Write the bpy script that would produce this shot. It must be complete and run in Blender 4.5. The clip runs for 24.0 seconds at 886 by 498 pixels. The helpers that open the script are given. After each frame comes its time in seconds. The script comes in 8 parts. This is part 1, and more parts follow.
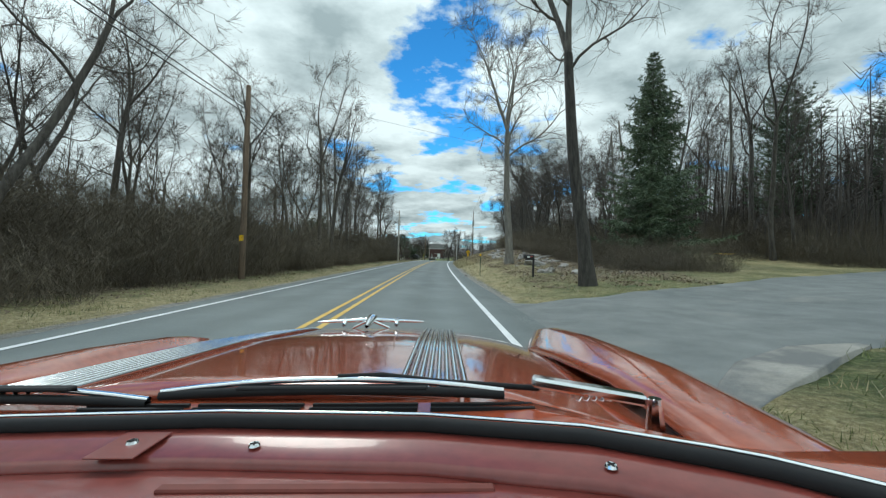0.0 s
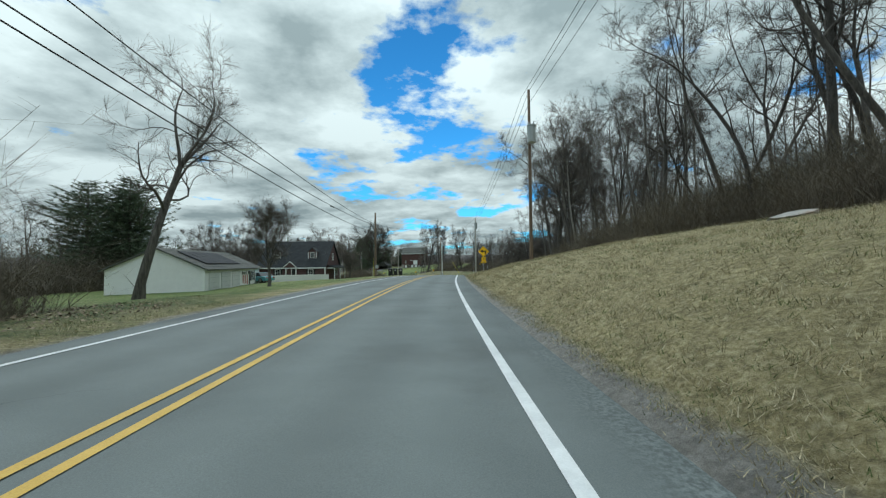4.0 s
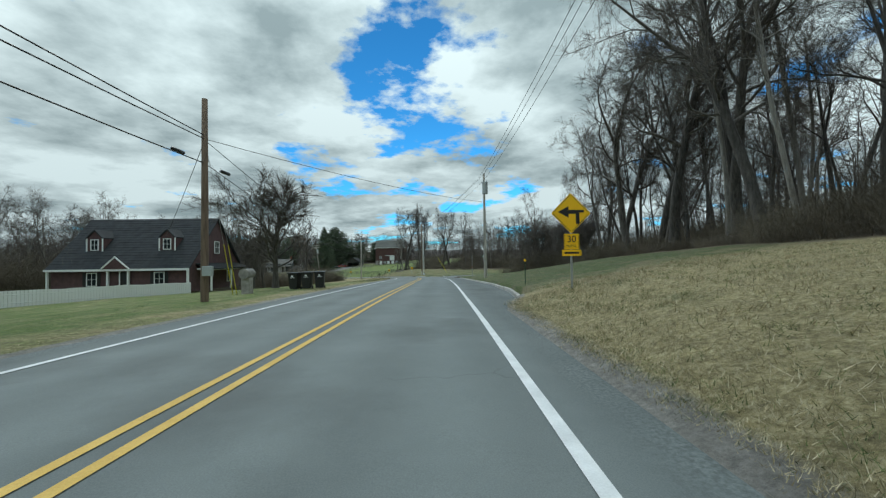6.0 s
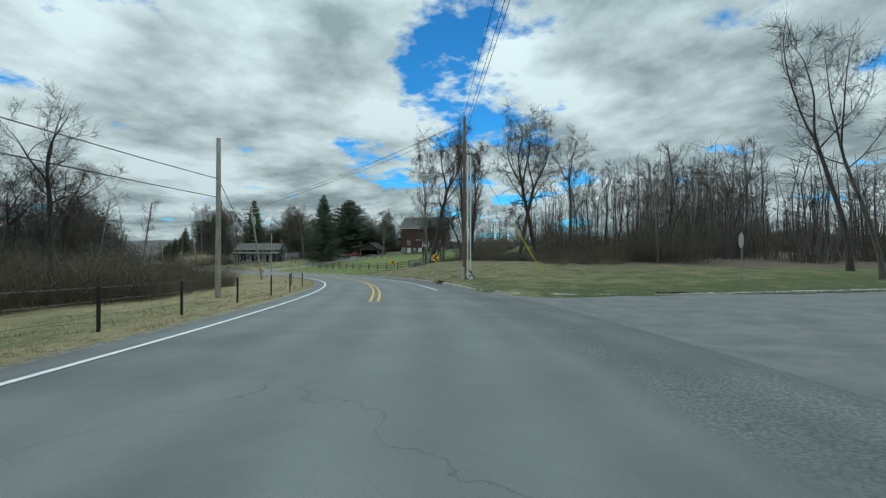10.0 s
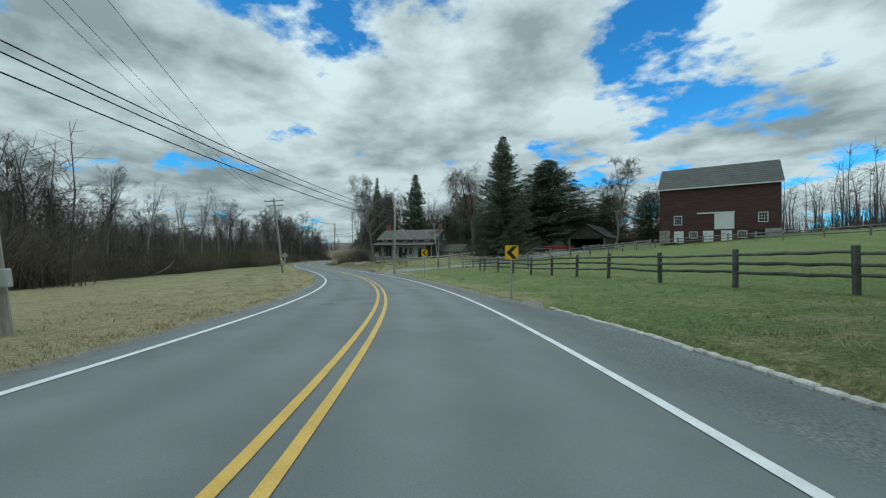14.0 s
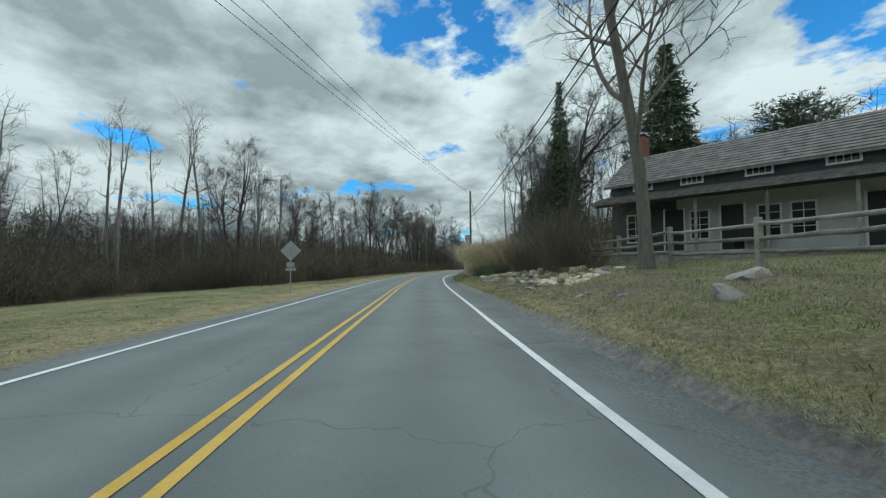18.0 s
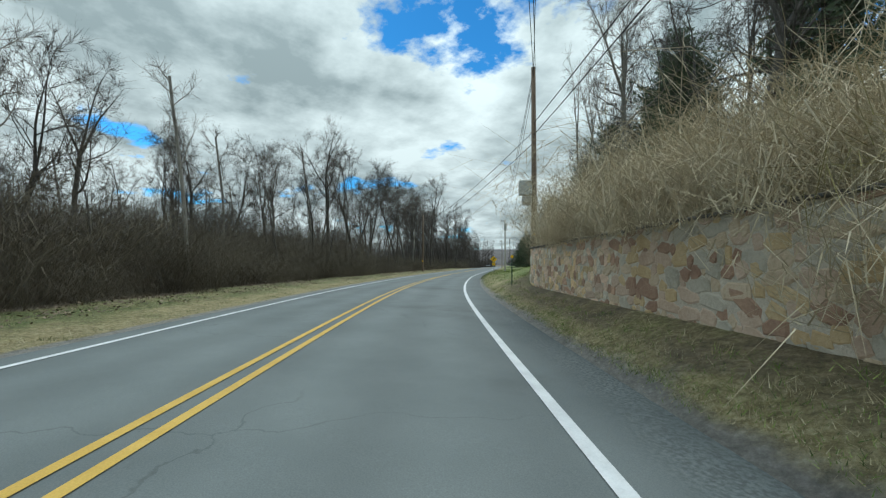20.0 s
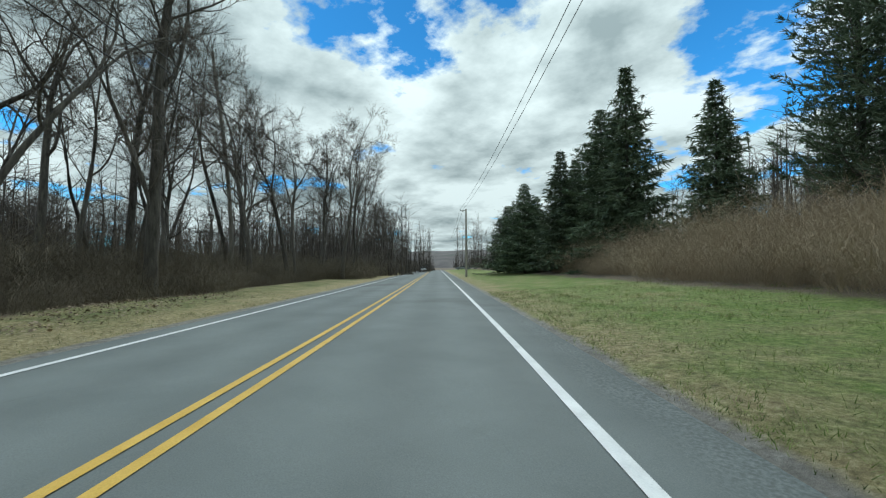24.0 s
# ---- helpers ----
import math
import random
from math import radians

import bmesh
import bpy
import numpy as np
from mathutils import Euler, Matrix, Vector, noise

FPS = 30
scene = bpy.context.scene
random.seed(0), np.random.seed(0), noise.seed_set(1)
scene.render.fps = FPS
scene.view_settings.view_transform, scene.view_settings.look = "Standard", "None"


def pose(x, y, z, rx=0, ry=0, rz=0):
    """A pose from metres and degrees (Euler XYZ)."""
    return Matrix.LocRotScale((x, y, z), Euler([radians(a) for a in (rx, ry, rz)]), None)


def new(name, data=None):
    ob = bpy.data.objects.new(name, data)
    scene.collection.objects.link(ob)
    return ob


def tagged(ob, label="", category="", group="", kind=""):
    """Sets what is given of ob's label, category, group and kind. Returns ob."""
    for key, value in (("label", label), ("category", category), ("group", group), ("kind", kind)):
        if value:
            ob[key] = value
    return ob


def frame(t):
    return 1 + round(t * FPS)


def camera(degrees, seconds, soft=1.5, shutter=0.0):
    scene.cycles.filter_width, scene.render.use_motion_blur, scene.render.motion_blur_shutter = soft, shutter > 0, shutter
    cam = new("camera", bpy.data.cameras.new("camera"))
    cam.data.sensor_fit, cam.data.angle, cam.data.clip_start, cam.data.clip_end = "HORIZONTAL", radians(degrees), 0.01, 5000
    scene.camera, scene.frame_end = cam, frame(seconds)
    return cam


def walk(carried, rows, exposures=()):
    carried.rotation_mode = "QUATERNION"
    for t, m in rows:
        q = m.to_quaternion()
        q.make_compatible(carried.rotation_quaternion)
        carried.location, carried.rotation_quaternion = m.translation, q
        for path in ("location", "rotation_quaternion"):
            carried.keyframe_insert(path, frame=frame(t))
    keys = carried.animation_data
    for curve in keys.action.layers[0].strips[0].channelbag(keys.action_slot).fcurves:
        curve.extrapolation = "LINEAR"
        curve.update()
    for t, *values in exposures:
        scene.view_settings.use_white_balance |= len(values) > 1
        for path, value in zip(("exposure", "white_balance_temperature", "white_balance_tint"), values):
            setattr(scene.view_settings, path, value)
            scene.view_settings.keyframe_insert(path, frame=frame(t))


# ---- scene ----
cam = camera(97.75, 24.0, 1.25, 0.0)

# seconds: x, y, z, pitch, lean, heading
PATH = [
    (0.0, pose(0.000, 0.000, 1.300, 91.074, -1.684, -0.206)),
    (0.5, pose(-0.154, 9.135, 1.307, 91.485, -0.845, -0.105)),
    (1.0, pose(-0.209, 18.331, 1.316, 91.612, -0.050, -0.080)),
    (1.5, pose(-0.209, 27.591, 1.332, 91.591, 0.374, -0.213)),
    (2.0, pose(-0.153, 36.878, 1.356, 91.431, 0.604, -0.609)),
    (2.5, pose(-0.048, 46.112, 1.385, 91.375, 0.650, -1.392)),
    (3.0, pose(0.068, 55.198, 1.416, 91.897, 0.377, -1.996)),
    (3.5, pose(0.231, 64.111, 1.446, 92.190, 0.288, -2.612)),
    (4.0, pose(0.485, 72.870, 1.468, 92.073, 0.506, -3.397)),
    (4.5, pose(0.859, 81.515, 1.482, 91.763, 0.868, -4.311)),
    (5.0, pose(1.363, 90.082, 1.488, 91.928, 0.703, -5.055)),
    (5.5, pose(1.982, 98.577, 1.466, 91.741, 0.771, -5.545)),
    (6.0, pose(2.696, 106.968, 1.410, 91.386, 0.827, -5.986)),
    (6.5, pose(3.504, 115.243, 1.304, 90.795, 0.865, -6.402)),
    (7.0, pose(4.352, 123.424, 1.147, 89.855, 0.877, -6.382)),
    (7.5, pose(5.159, 131.548, 0.947, 89.363, 0.748, -6.145)),
    (8.0, pose(5.842, 139.642, 0.716, 89.466, 0.188, -5.533)),
    (8.5, pose(6.368, 147.679, 0.453, 89.723, 0.044, -4.518)),
    (9.0, pose(6.713, 155.615, 0.175, 89.963, -0.051, -3.119)),
    (9.5, pose(6.816, 163.404, -0.106, 90.236, -0.127, -1.102)),
    (10.0, pose(6.621, 171.004, -0.394, 90.323, -0.055, 1.662)),
    (10.5, pose(6.065, 178.385, -0.685, 90.262, 0.021, 4.860)),
    (11.0, pose(5.108, 185.528, -0.979, 90.137, 0.009, 8.315)),
    (11.5, pose(3.730, 192.433, -1.274, 90.060, -0.198, 11.871)),
    (12.0, pose(1.928, 199.128, -1.570, 90.212, -0.723, 15.426)),
    (12.5, pose(-0.274, 205.686, -1.875, 90.262, -0.766, 18.952)),
    (13.0, pose(-2.877, 212.193, -2.179, 90.382, -0.554, 22.463)),
    (13.5, pose(-5.916, 218.692, -2.464, 90.446, -0.487, 25.982)),
    (14.0, pose(-9.445, 225.131, -2.733, 90.593, -0.384, 29.547)),
    (14.5, pose(-13.431, 231.443, -2.988, 90.744, -0.735, 33.070)),
    (15.0, pose(-17.808, 237.524, -3.234, 90.810, -0.654, 36.665)),
    (15.5, pose(-22.571, 243.285, -3.454, 90.941, -0.668, 40.035)),
    (16.0, pose(-27.718, 248.727, -3.641, 91.112, -0.855, 43.201)),
    (16.5, pose(-33.191, 253.932, -3.807, 91.035, -0.187, 45.960)),
    (17.0, pose(-38.912, 258.977, -3.932, 91.489, -0.207, 48.259)),
    (17.5, pose(-44.805, 263.854, -4.052, 91.693, -0.018, 50.021)),
    (18.0, pose(-50.835, 268.608, -4.172, 91.951, 0.439, 51.188)),
    (18.5, pose(-56.993, 273.302, -4.291, 92.006, 1.084, 51.983)),
    (19.0, pose(-63.285, 278.010, -4.405, 91.914, 0.720, 52.193)),
    (19.5, pose(-69.695, 282.809, -4.516, 91.782, 0.254, 51.892)),
    (20.0, pose(-76.190, 287.771, -4.625, 91.629, -0.128, 51.079)),
    (20.5, pose(-82.737, 292.962, -4.732, 91.501, -0.495, 49.693)),
    (21.0, pose(-89.301, 298.443, -4.836, 91.600, -0.784, 47.626)),
    (21.5, pose(-95.845, 304.276, -4.937, 91.676, -0.519, 45.690)),
    (22.0, pose(-102.330, 310.476, -5.035, 91.820, -0.217, 44.124)),
    (22.5, pose(-108.700, 316.984, -5.133, 92.073, -0.051, 42.703)),
    (23.0, pose(-114.945, 323.693, -5.233, 92.048, -0.104, 41.494)),
    (23.5, pose(-121.135, 330.513, -5.327, 91.676, 0.141, 41.022)),
    (24.0, pose(-127.284, 337.426, -5.416, 92.057, 0.165, 40.750)),
]

# the road's centre line, a node every 20 m from -80 m to 540 m
ROAD = [(-0.75, -80.02, -0.06), (-1.09, -60.03, -0.05), (-1.43, -40.03, -0.03), (-1.76, -20.03, -0.02),
        (-2.10, -0.04, 0.00), (-2.43, 19.99, 0.02), (-2.57, 40.02, 0.07), (-2.43, 60.04, 0.13),
        (-1.75, 80.11, 0.18), (-0.40, 100.14, 0.15), (1.58, 120.10, -0.09), (3.56, 139.94, -0.60),
        (4.99, 159.76, -1.28), (4.41, 179.53, -2.04), (0.63, 198.89, -2.88), (-6.50, 217.34, -3.72),
        (-16.78, 234.25, -4.43), (-29.82, 249.12, -4.98), (-44.94, 262.03, -5.34), (-61.01, 273.83, -5.64),
        (-77.18, 285.67, -5.92), (-92.87, 298.30, -6.16), (-107.44, 312.26, -6.39), (-121.06, 327.03, -6.60),
        (-134.21, 342.12, -6.79), (-147.46, 357.10, -6.99), (-160.75, 372.05, -7.18), (-174.04, 386.99, -7.37),
        (-187.34, 401.94, -7.56), (-200.63, 416.88, -7.76), (-213.92, 431.82, -7.95), (-227.21, 446.77, -8.14)]


EXPOSURES = [(0.0, 0.0, 6300, 2), (5.0, -0.18, 6250, 1), (8.0, -0.25, 6200, 1), (13.0, -0.38, 6100, 0), (15.0, -0.36, 6150, 0), (18.0, -0.28, 6250, 2), (20.6, -0.02, 6250, 2), (22.0, 0.0, 6400, 2), (24.0, -0.03, 6300, 1)]
walk(cam, PATH, EXPOSURES)


# ---- plan of the road ----
def node(i):
    return np.array(ROAD[min(max(i, 0), len(ROAD) - 1)])


def centre(s):
    """Point, and direction along, of the centre line at station s."""
    u = (s + 80.0) / 20.0
    i = int(math.floor(u))
    i = min(max(i, 0), len(ROAD) - 2)
    f = u - i
    p0, p1, p2, p3 = node(i - 1), node(i), node(i + 1), node(i + 2)
    if i == 0:
        p0 = 2 * p1 - p2
    if i == len(ROAD) - 2:
        p3 = 2 * p2 - p1
    p = 0.5 * (2 * p1 + (p2 - p0) * f + (2 * p0 - 5 * p1 + 4 * p2 - p3) * f ** 2 + (3 * p1 - p0 - 3 * p2 + p3) * f ** 3)
    d = 0.5 * ((p2 - p0) + 2 * (2 * p0 - 5 * p1 + 4 * p2 - p3) * f + 3 * (3 * p1 - p0 - 3 * p2 + p3) * f * f)
    return p, d / math.hypot(d[0], d[1])


OUT = (4.3, 5.0, 8.0, 12.0, 18.0, 30.0, 60.0, 130.0)
RIGHT = {-80: (0, 0, .1, .3, .5, .8, 1, 1), 12: (0, 0, .1, .3, .6, 1, 1.5, 2), 25: (0, .15, .6, .9, 1.0, 1.3, 2.2, 4), 38: (0, .2, .9, 1.6, 2.2, 3, 4, 6), 50: (0, .25, 1.2, 2.2, 3.2, 4.5, 6, 7),
         75: (0, .3, 1.5, 2.6, 3.4, 4.5, 6, 7), 98: (0, .3, 1.4, 2.2, 3.0, 4.5, 6.5, 8), 115: (0, .2, .9, 1.5, 2.2, 3.5, 6, 7), 130: (0, 0, .5, 1.3, 2.2, 3.2, 5, 7),
         146: (0, 0, .4, 1.0, 1.9, 3, 4.5, 6), 164: (0, 0, .2, .35, .5, .8, 2, 4), 173: (0, 0, 0, 0, .05, .2, .6, 2), 187: (0, 0, 0, 0, .05, .2, .6, 2),
         196: (0, 0, .2, .4, .6, .8, 1.2, 3), 206: (0, .05, .95, 1.65, 1.8, 1.9, 2.5, 4), 220: (0, .05, .95, 1.9, 2.1, 2.5, 5, 8), 235: (0, 0, .3, .6, 1.2, 2.4, 5.2, 8),
         262: (0, .05, .3, .8, 1.4, 2.6, 5.6, 8), 278: (0, .1, .45, .6, .9, 2.2, 5, 7), 290: (0, .3, .95, 1.3, 1.6, 2.5, 5, 7), 305: (0, .35, 1.2, 1.5, 1.8, 2.5, 5, 8),
         322: (0, .3, .9, 1.5, 2, 3, 5, 9), 327: (0, .3, 2.2, 2.5, 3, 4.5, 7, 9), 336: (0, .3, 2.2, 2.6, 3.6, 5.5, 9, 12), 342: (0, .1, 1.0, 2.4, 4.2, 6.5, 10, 14),
         356: (0, .1, .8, 2.1, 3.9, 6.4, 10, 14), 375: (0, 0, .4, 1.0, 2.2, 4.4, 8, 12), 395: (0, 0, .1, .4, 1, 2.5, 6, 10), 540: (0, 0, .1, .3, .8, 2, 5, 10)}
LEFT = {-80: (0, 0, .1, 0, -.2, -.5, -1, -2), 60: (0, 0, .1, 0, -.2, -.5, -1, -2), 85: (0, 0, 0, -.3, -.6, -1, -1.5, -3), 104: (0, 0, -.2, -.6, -1.1, -1.4, -2, -3), 120: (0, 0, -.1, -.4, -.8, -1.2, -2, -3), 136: (0, 0, -.1, -.3, -.6, -.8, -1.5, -3),
        154: (0, -.1, -.2, -.5, -.8, -1.2, -3, -6), 168: (0, -.1, -.3, -.7, -1.2, -2.0, -4, -6), 190: (0, -.1, -.3, -.6, -1, -2, -4, -6), 206: (0, -.1, -.1, -.2, -.4, -.6, -1.5, -3),
        240: (0, -.1, -.3, -.3, -.4, -.6, -1, -2), 300: (0, 0, 0, -.2, -.4, -.6, -1, -2), 330: (0, 0, .1, 0, -.2, -.5, -1, -2), 540: (0, 0, .1, 0, -.2, -.5, -1, -2)}


WALLED = (323.4, 336.2)


def bank(s, d):
    table = RIGHT if d > 0 else LEFT
    keys = sorted(table)
    rows = np.array([table[k] for k in keys])
    column = [np.interp(s, keys, rows[:, j]) for j in range(len(OUT))]
    up = float(np.interp(abs(d), OUT, column)) if abs(d) > OUT[0] else 0.0
    if d > 4.3 and WALLED[0] < s < WALLED[1]:
        k = min(max((d - 4.5) / 1.4, 0), 1)
        return 0.5 * k if d < 5.95 else max(up, 2.0)
    return up


def rough_ground(x, y, d):
    if abs(d) < 5.2:
        return 0.0
    k = min((abs(d) - 5.2) / 3.0, 1.0)
    return k * (0.10 * noise.noise((x * 0.22, y * 0.22, 3.1)) + 0.05 * noise.noise((x * 0.9, y * 0.9, 7.7)))


def spot(s, d, up=0.0):
    """The place at station s, d metres to the right of the centre line, on the ground."""
    p, w = centre(s)
    x, y = p[0] + w[1] * d, p[1] - w[0] * d
    return Vector((x, y, p[2] + bank(s, d) + rough_ground(x, y, d) + up))


def heading(s):
    w = centre(s)[1]
    return math.degrees(math.atan2(-w[0], w[1]))


def here(s, d, up=0.0, turn=0.0):
    """Pose at a spot, y along the road, x to its right."""
    p = spot(s, d, up)
    return pose(p.x, p.y, p.z, 0, 0, heading(s) + turn)


# ---- sky and sun ----
SUN_UP, SUN_TURN = radians(48), radians(-150)
world = bpy.data.worlds.new("sky")
world.use_nodes = True
scene.world = world
wn, wl = world.node_tree.nodes, world.node_tree.links
wn.clear()


def wnode(kind, **values):
    n = wn.new(kind)
    for key, value in values.items():
        n.inputs[key.replace("_", " ")].default_value = value
    return n


def wmath(op, a, b=None, clamp=False):
    n = wn.new("ShaderNodeMath")
    n.operation, n.use_clamp = op, clamp
    for i, v in enumerate((a, b)):
        if v is None:
            continue
        if isinstance(v, (int, float)):
            n.inputs[i].default_value = v
        else:
            wl.new(v, n.inputs[i])
    return n.outputs[0]


coords = wn.new("ShaderNodeTexCoord")
split = wn.new("ShaderNodeSeparateXYZ")
wl.new(coords.outputs["Generated"], split.inputs[0])
height = wmath("MAXIMUM", split.outputs["Z"], 0.0)
flat = wmath("ADD", height, 0.16)
joined = wn.new("ShaderNodeCombineXYZ")
wl.new(wmath("DIVIDE", split.outputs["X"], flat), joined.inputs[0])
wl.new(wmath("DIVIDE", split.outputs["Y"], flat), joined.inputs[1])
joined.inputs[2].default_value = 0.35
cover = wnode("ShaderNodeTexNoise", Scale=1.9, Detail=10.0, Roughness=0.55, Lacunarity=2.1)
wl.new(joined.outputs[0], cover.inputs["Vector"])
shade = wnode("ShaderNodeTexNoise", Scale=1.5, Detail=9.0, Roughness=0.58)
shift = wn.new("ShaderNodeVectorMath")
shift.operation = "ADD"
shift.inputs[1].default_value = (4.3, 1.9, 2.0)
wl.new(joined.outputs[0], shift.inputs[0])
wl.new(shift.outputs[0], shade.inputs["Vector"])
gap = wn.new("ShaderNodeValToRGB")
gap.color_ramp.elements[0].position, gap.color_ramp.elements[1].position = 0.335, 0.40
toward = wn.new("ShaderNodeVectorMath")
toward.operation = "DOT_PRODUCT"
toward.inputs[1].default_value = Vector((0.06, 0.95, 0.30)).normalized()
wl.new(coords.outputs["Generated"], toward.inputs[0])
open_sky = wmath("MULTIPLY", wmath("POWER", wmath("MAXIMUM", toward.outputs["Value"], 0.0), 36.0), 0.125)
# second, wider blue patch, higher up and further west, added to imitate windscreen tint
upward = wn.new("ShaderNodeVectorMath")
upward.operation = "DOT_PRODUCT"
upward.inputs[1].default_value = Vector((-0.31, 0.43, 0.85)).normalized()
wl.new(coords.outputs["Generated"], upward.inputs[0])
tint_patch = wmath("MULTIPLY", wmath("POWER", wmath("MAXIMUM", upward.outputs["Value"], 0.0), 14.0), 0.44)
wl.new(wmath("SUBTRACT", wmath("SUBTRACT", cover.outputs["Fac"], open_sky), tint_patch), gap.inputs[0])
tone = wn.new("ShaderNodeValToRGB")
tone.color_ramp.elements[0].position, tone.color_ramp.elements[0].color = 0.36, (0.31, 0.375, 0.40, 1)
tone.color_ramp.elements[1].position, tone.color_ramp.elements[1].color = 0.60, (0.82, 0.91, 0.94, 1)
wl.new(shade.outputs["Fac"], tone.inputs[0])
clear_sky = wn.new("ShaderNodeTexSky")
clear_sky.sky_type, clear_sky.sun_disc = "NISHITA", False
clear_sky.sun_elevation, clear_sky.sun_rotation = SUN_UP, SUN_TURN
dim = wn.new("ShaderNodeVectorMath")
dim.operation = "MULTIPLY"
dim.inputs[1].default_value = (0.045, 0.155, 0.235)
wl.new(clear_sky.outputs[0], dim.inputs[0])
bright = wn.new("ShaderNodeVectorMath")
bright.operation = "SCALE"
wl.new(tone.outputs[0], bright.inputs[0])
wl.new(wmath("ADD", wmath("MULTIPLY", wmath("POWER", height, 1.5), 1.0), 0.92), bright.inputs["Scale"])
both = wn.new("ShaderNodeMix")
both.data_type = "RGBA"
wl.new(gap.outputs[0], both.inputs["Factor"])
wl.new(dim.outputs[0], both.inputs["A"])
wl.new(bright.outputs[0], both.inputs["B"])
back = wnode("ShaderNodeBackground", Strength=1.0)
wl.new(both.outputs["Result"], back.inputs["Color"])
wl.new(back.outputs[0], wn.new("ShaderNodeOutputWorld").inputs[0])

sun = new("sun", bpy.data.lights.new("sun", "SUN"))
sun.data.energy, sun.data.angle, sun.data.color = 1.5, radians(20), (1.0, 0.96, 0.9)
sun.rotation_euler = Euler((radians(42), 0, radians(-150)))


# ---- materials ----
def surface(name, low, high, scale=6.0, rough=0.8, relief=0.15, fine=40.0, metal=0.0, space="Object", tint=0.0, stretch=(1, 1, 1), spread=(0.3, 0.7), third=None, third_at=(0.55, 0.7), third_scale=0.6, coat=0.0, distance=0.02):
    m = bpy.data.materials.new(name)
    m.use_nodes = True
    n, l = m.node_tree.nodes, m.node_tree.links
    shader = n["Principled BSDF"]
    c = n.new("ShaderNodeTexCoord")
    mp = n.new("ShaderNodeMapping")
    mp.inputs["Scale"].default_value = stretch
    l.new(c.outputs[space], mp.inputs[0])

    def cloud(size, detail=5.0):
        t = n.new("ShaderNodeTexNoise")
        t.inputs["Scale"].default_value, t.inputs["Detail"].default_value, t.inputs["Roughness"].default_value = size, detail, 0.6
        l.new(mp.outputs[0], t.inputs["Vector"])
        return t.outputs["Fac"]

    def band(value, a, b):
        r = n.new("ShaderNodeMapRange")
        r.inputs["From Min"].default_value, r.inputs["From Max"].default_value = a, b
        l.new(value, r.inputs["Value"])
        return r.outputs[0]

    def blend(fac, a, b, mode="MIX"):
        x = n.new("ShaderNodeMix")
        x.data_type, x.blend_type = "RGBA", mode
        if isinstance(fac, float):
            x.inputs["Factor"].default_value = fac
        else:
            l.new(fac, x.inputs["Factor"])
        for key, v in (("A", a), ("B", b)):
            if isinstance(v, tuple):
                x.inputs[key].default_value = (*v, 1)
            else:
                l.new(v, x.inputs[key])
        return x.outputs["Result"]

    broad, small = cloud(scale), cloud(fine)
    colour = blend(band(broad, *spread), low, high)
    colour = blend(band(small, 0.3, 0.75), colour, blend(0.5, colour, (1, 1, 1), "SOFT_LIGHT"))
    if third:
        colour = blend(band(cloud(third_scale, 7.0), *third_at), colour, third)
    if tint:
        info = n.new("ShaderNodeObjectInfo")
        h = n.new("ShaderNodeHueSaturation")
        r = n.new("ShaderNodeMapRange")
        r.inputs["To Min"].default_value, r.inputs["To Max"].default_value = 1 - tint, 1 + tint
        l.new(info.outputs["Random"], r.inputs["Value"])
        l.new(r.outputs[0], h.inputs["Value"])
        l.new(colour, h.inputs["Color"])
        colour = h.outputs[0]
    l.new(colour, shader.inputs["Base Color"])
    shader.inputs["Roughness"].default_value, shader.inputs["Metallic"].default_value = rough, metal
    shader.inputs["Coat Weight"].default_value = coat
    shader.inputs["Coat Roughness"].default_value = 0.04
    if relief:
        b = n.new("ShaderNodeBump")
        b.inputs["Strength"].default_value, b.inputs["Distance"].default_value = relief, distance
        l.new(small, b.inputs["Height"])
        l.new(b.outputs[0], shader.inputs["Normal"])
    return m


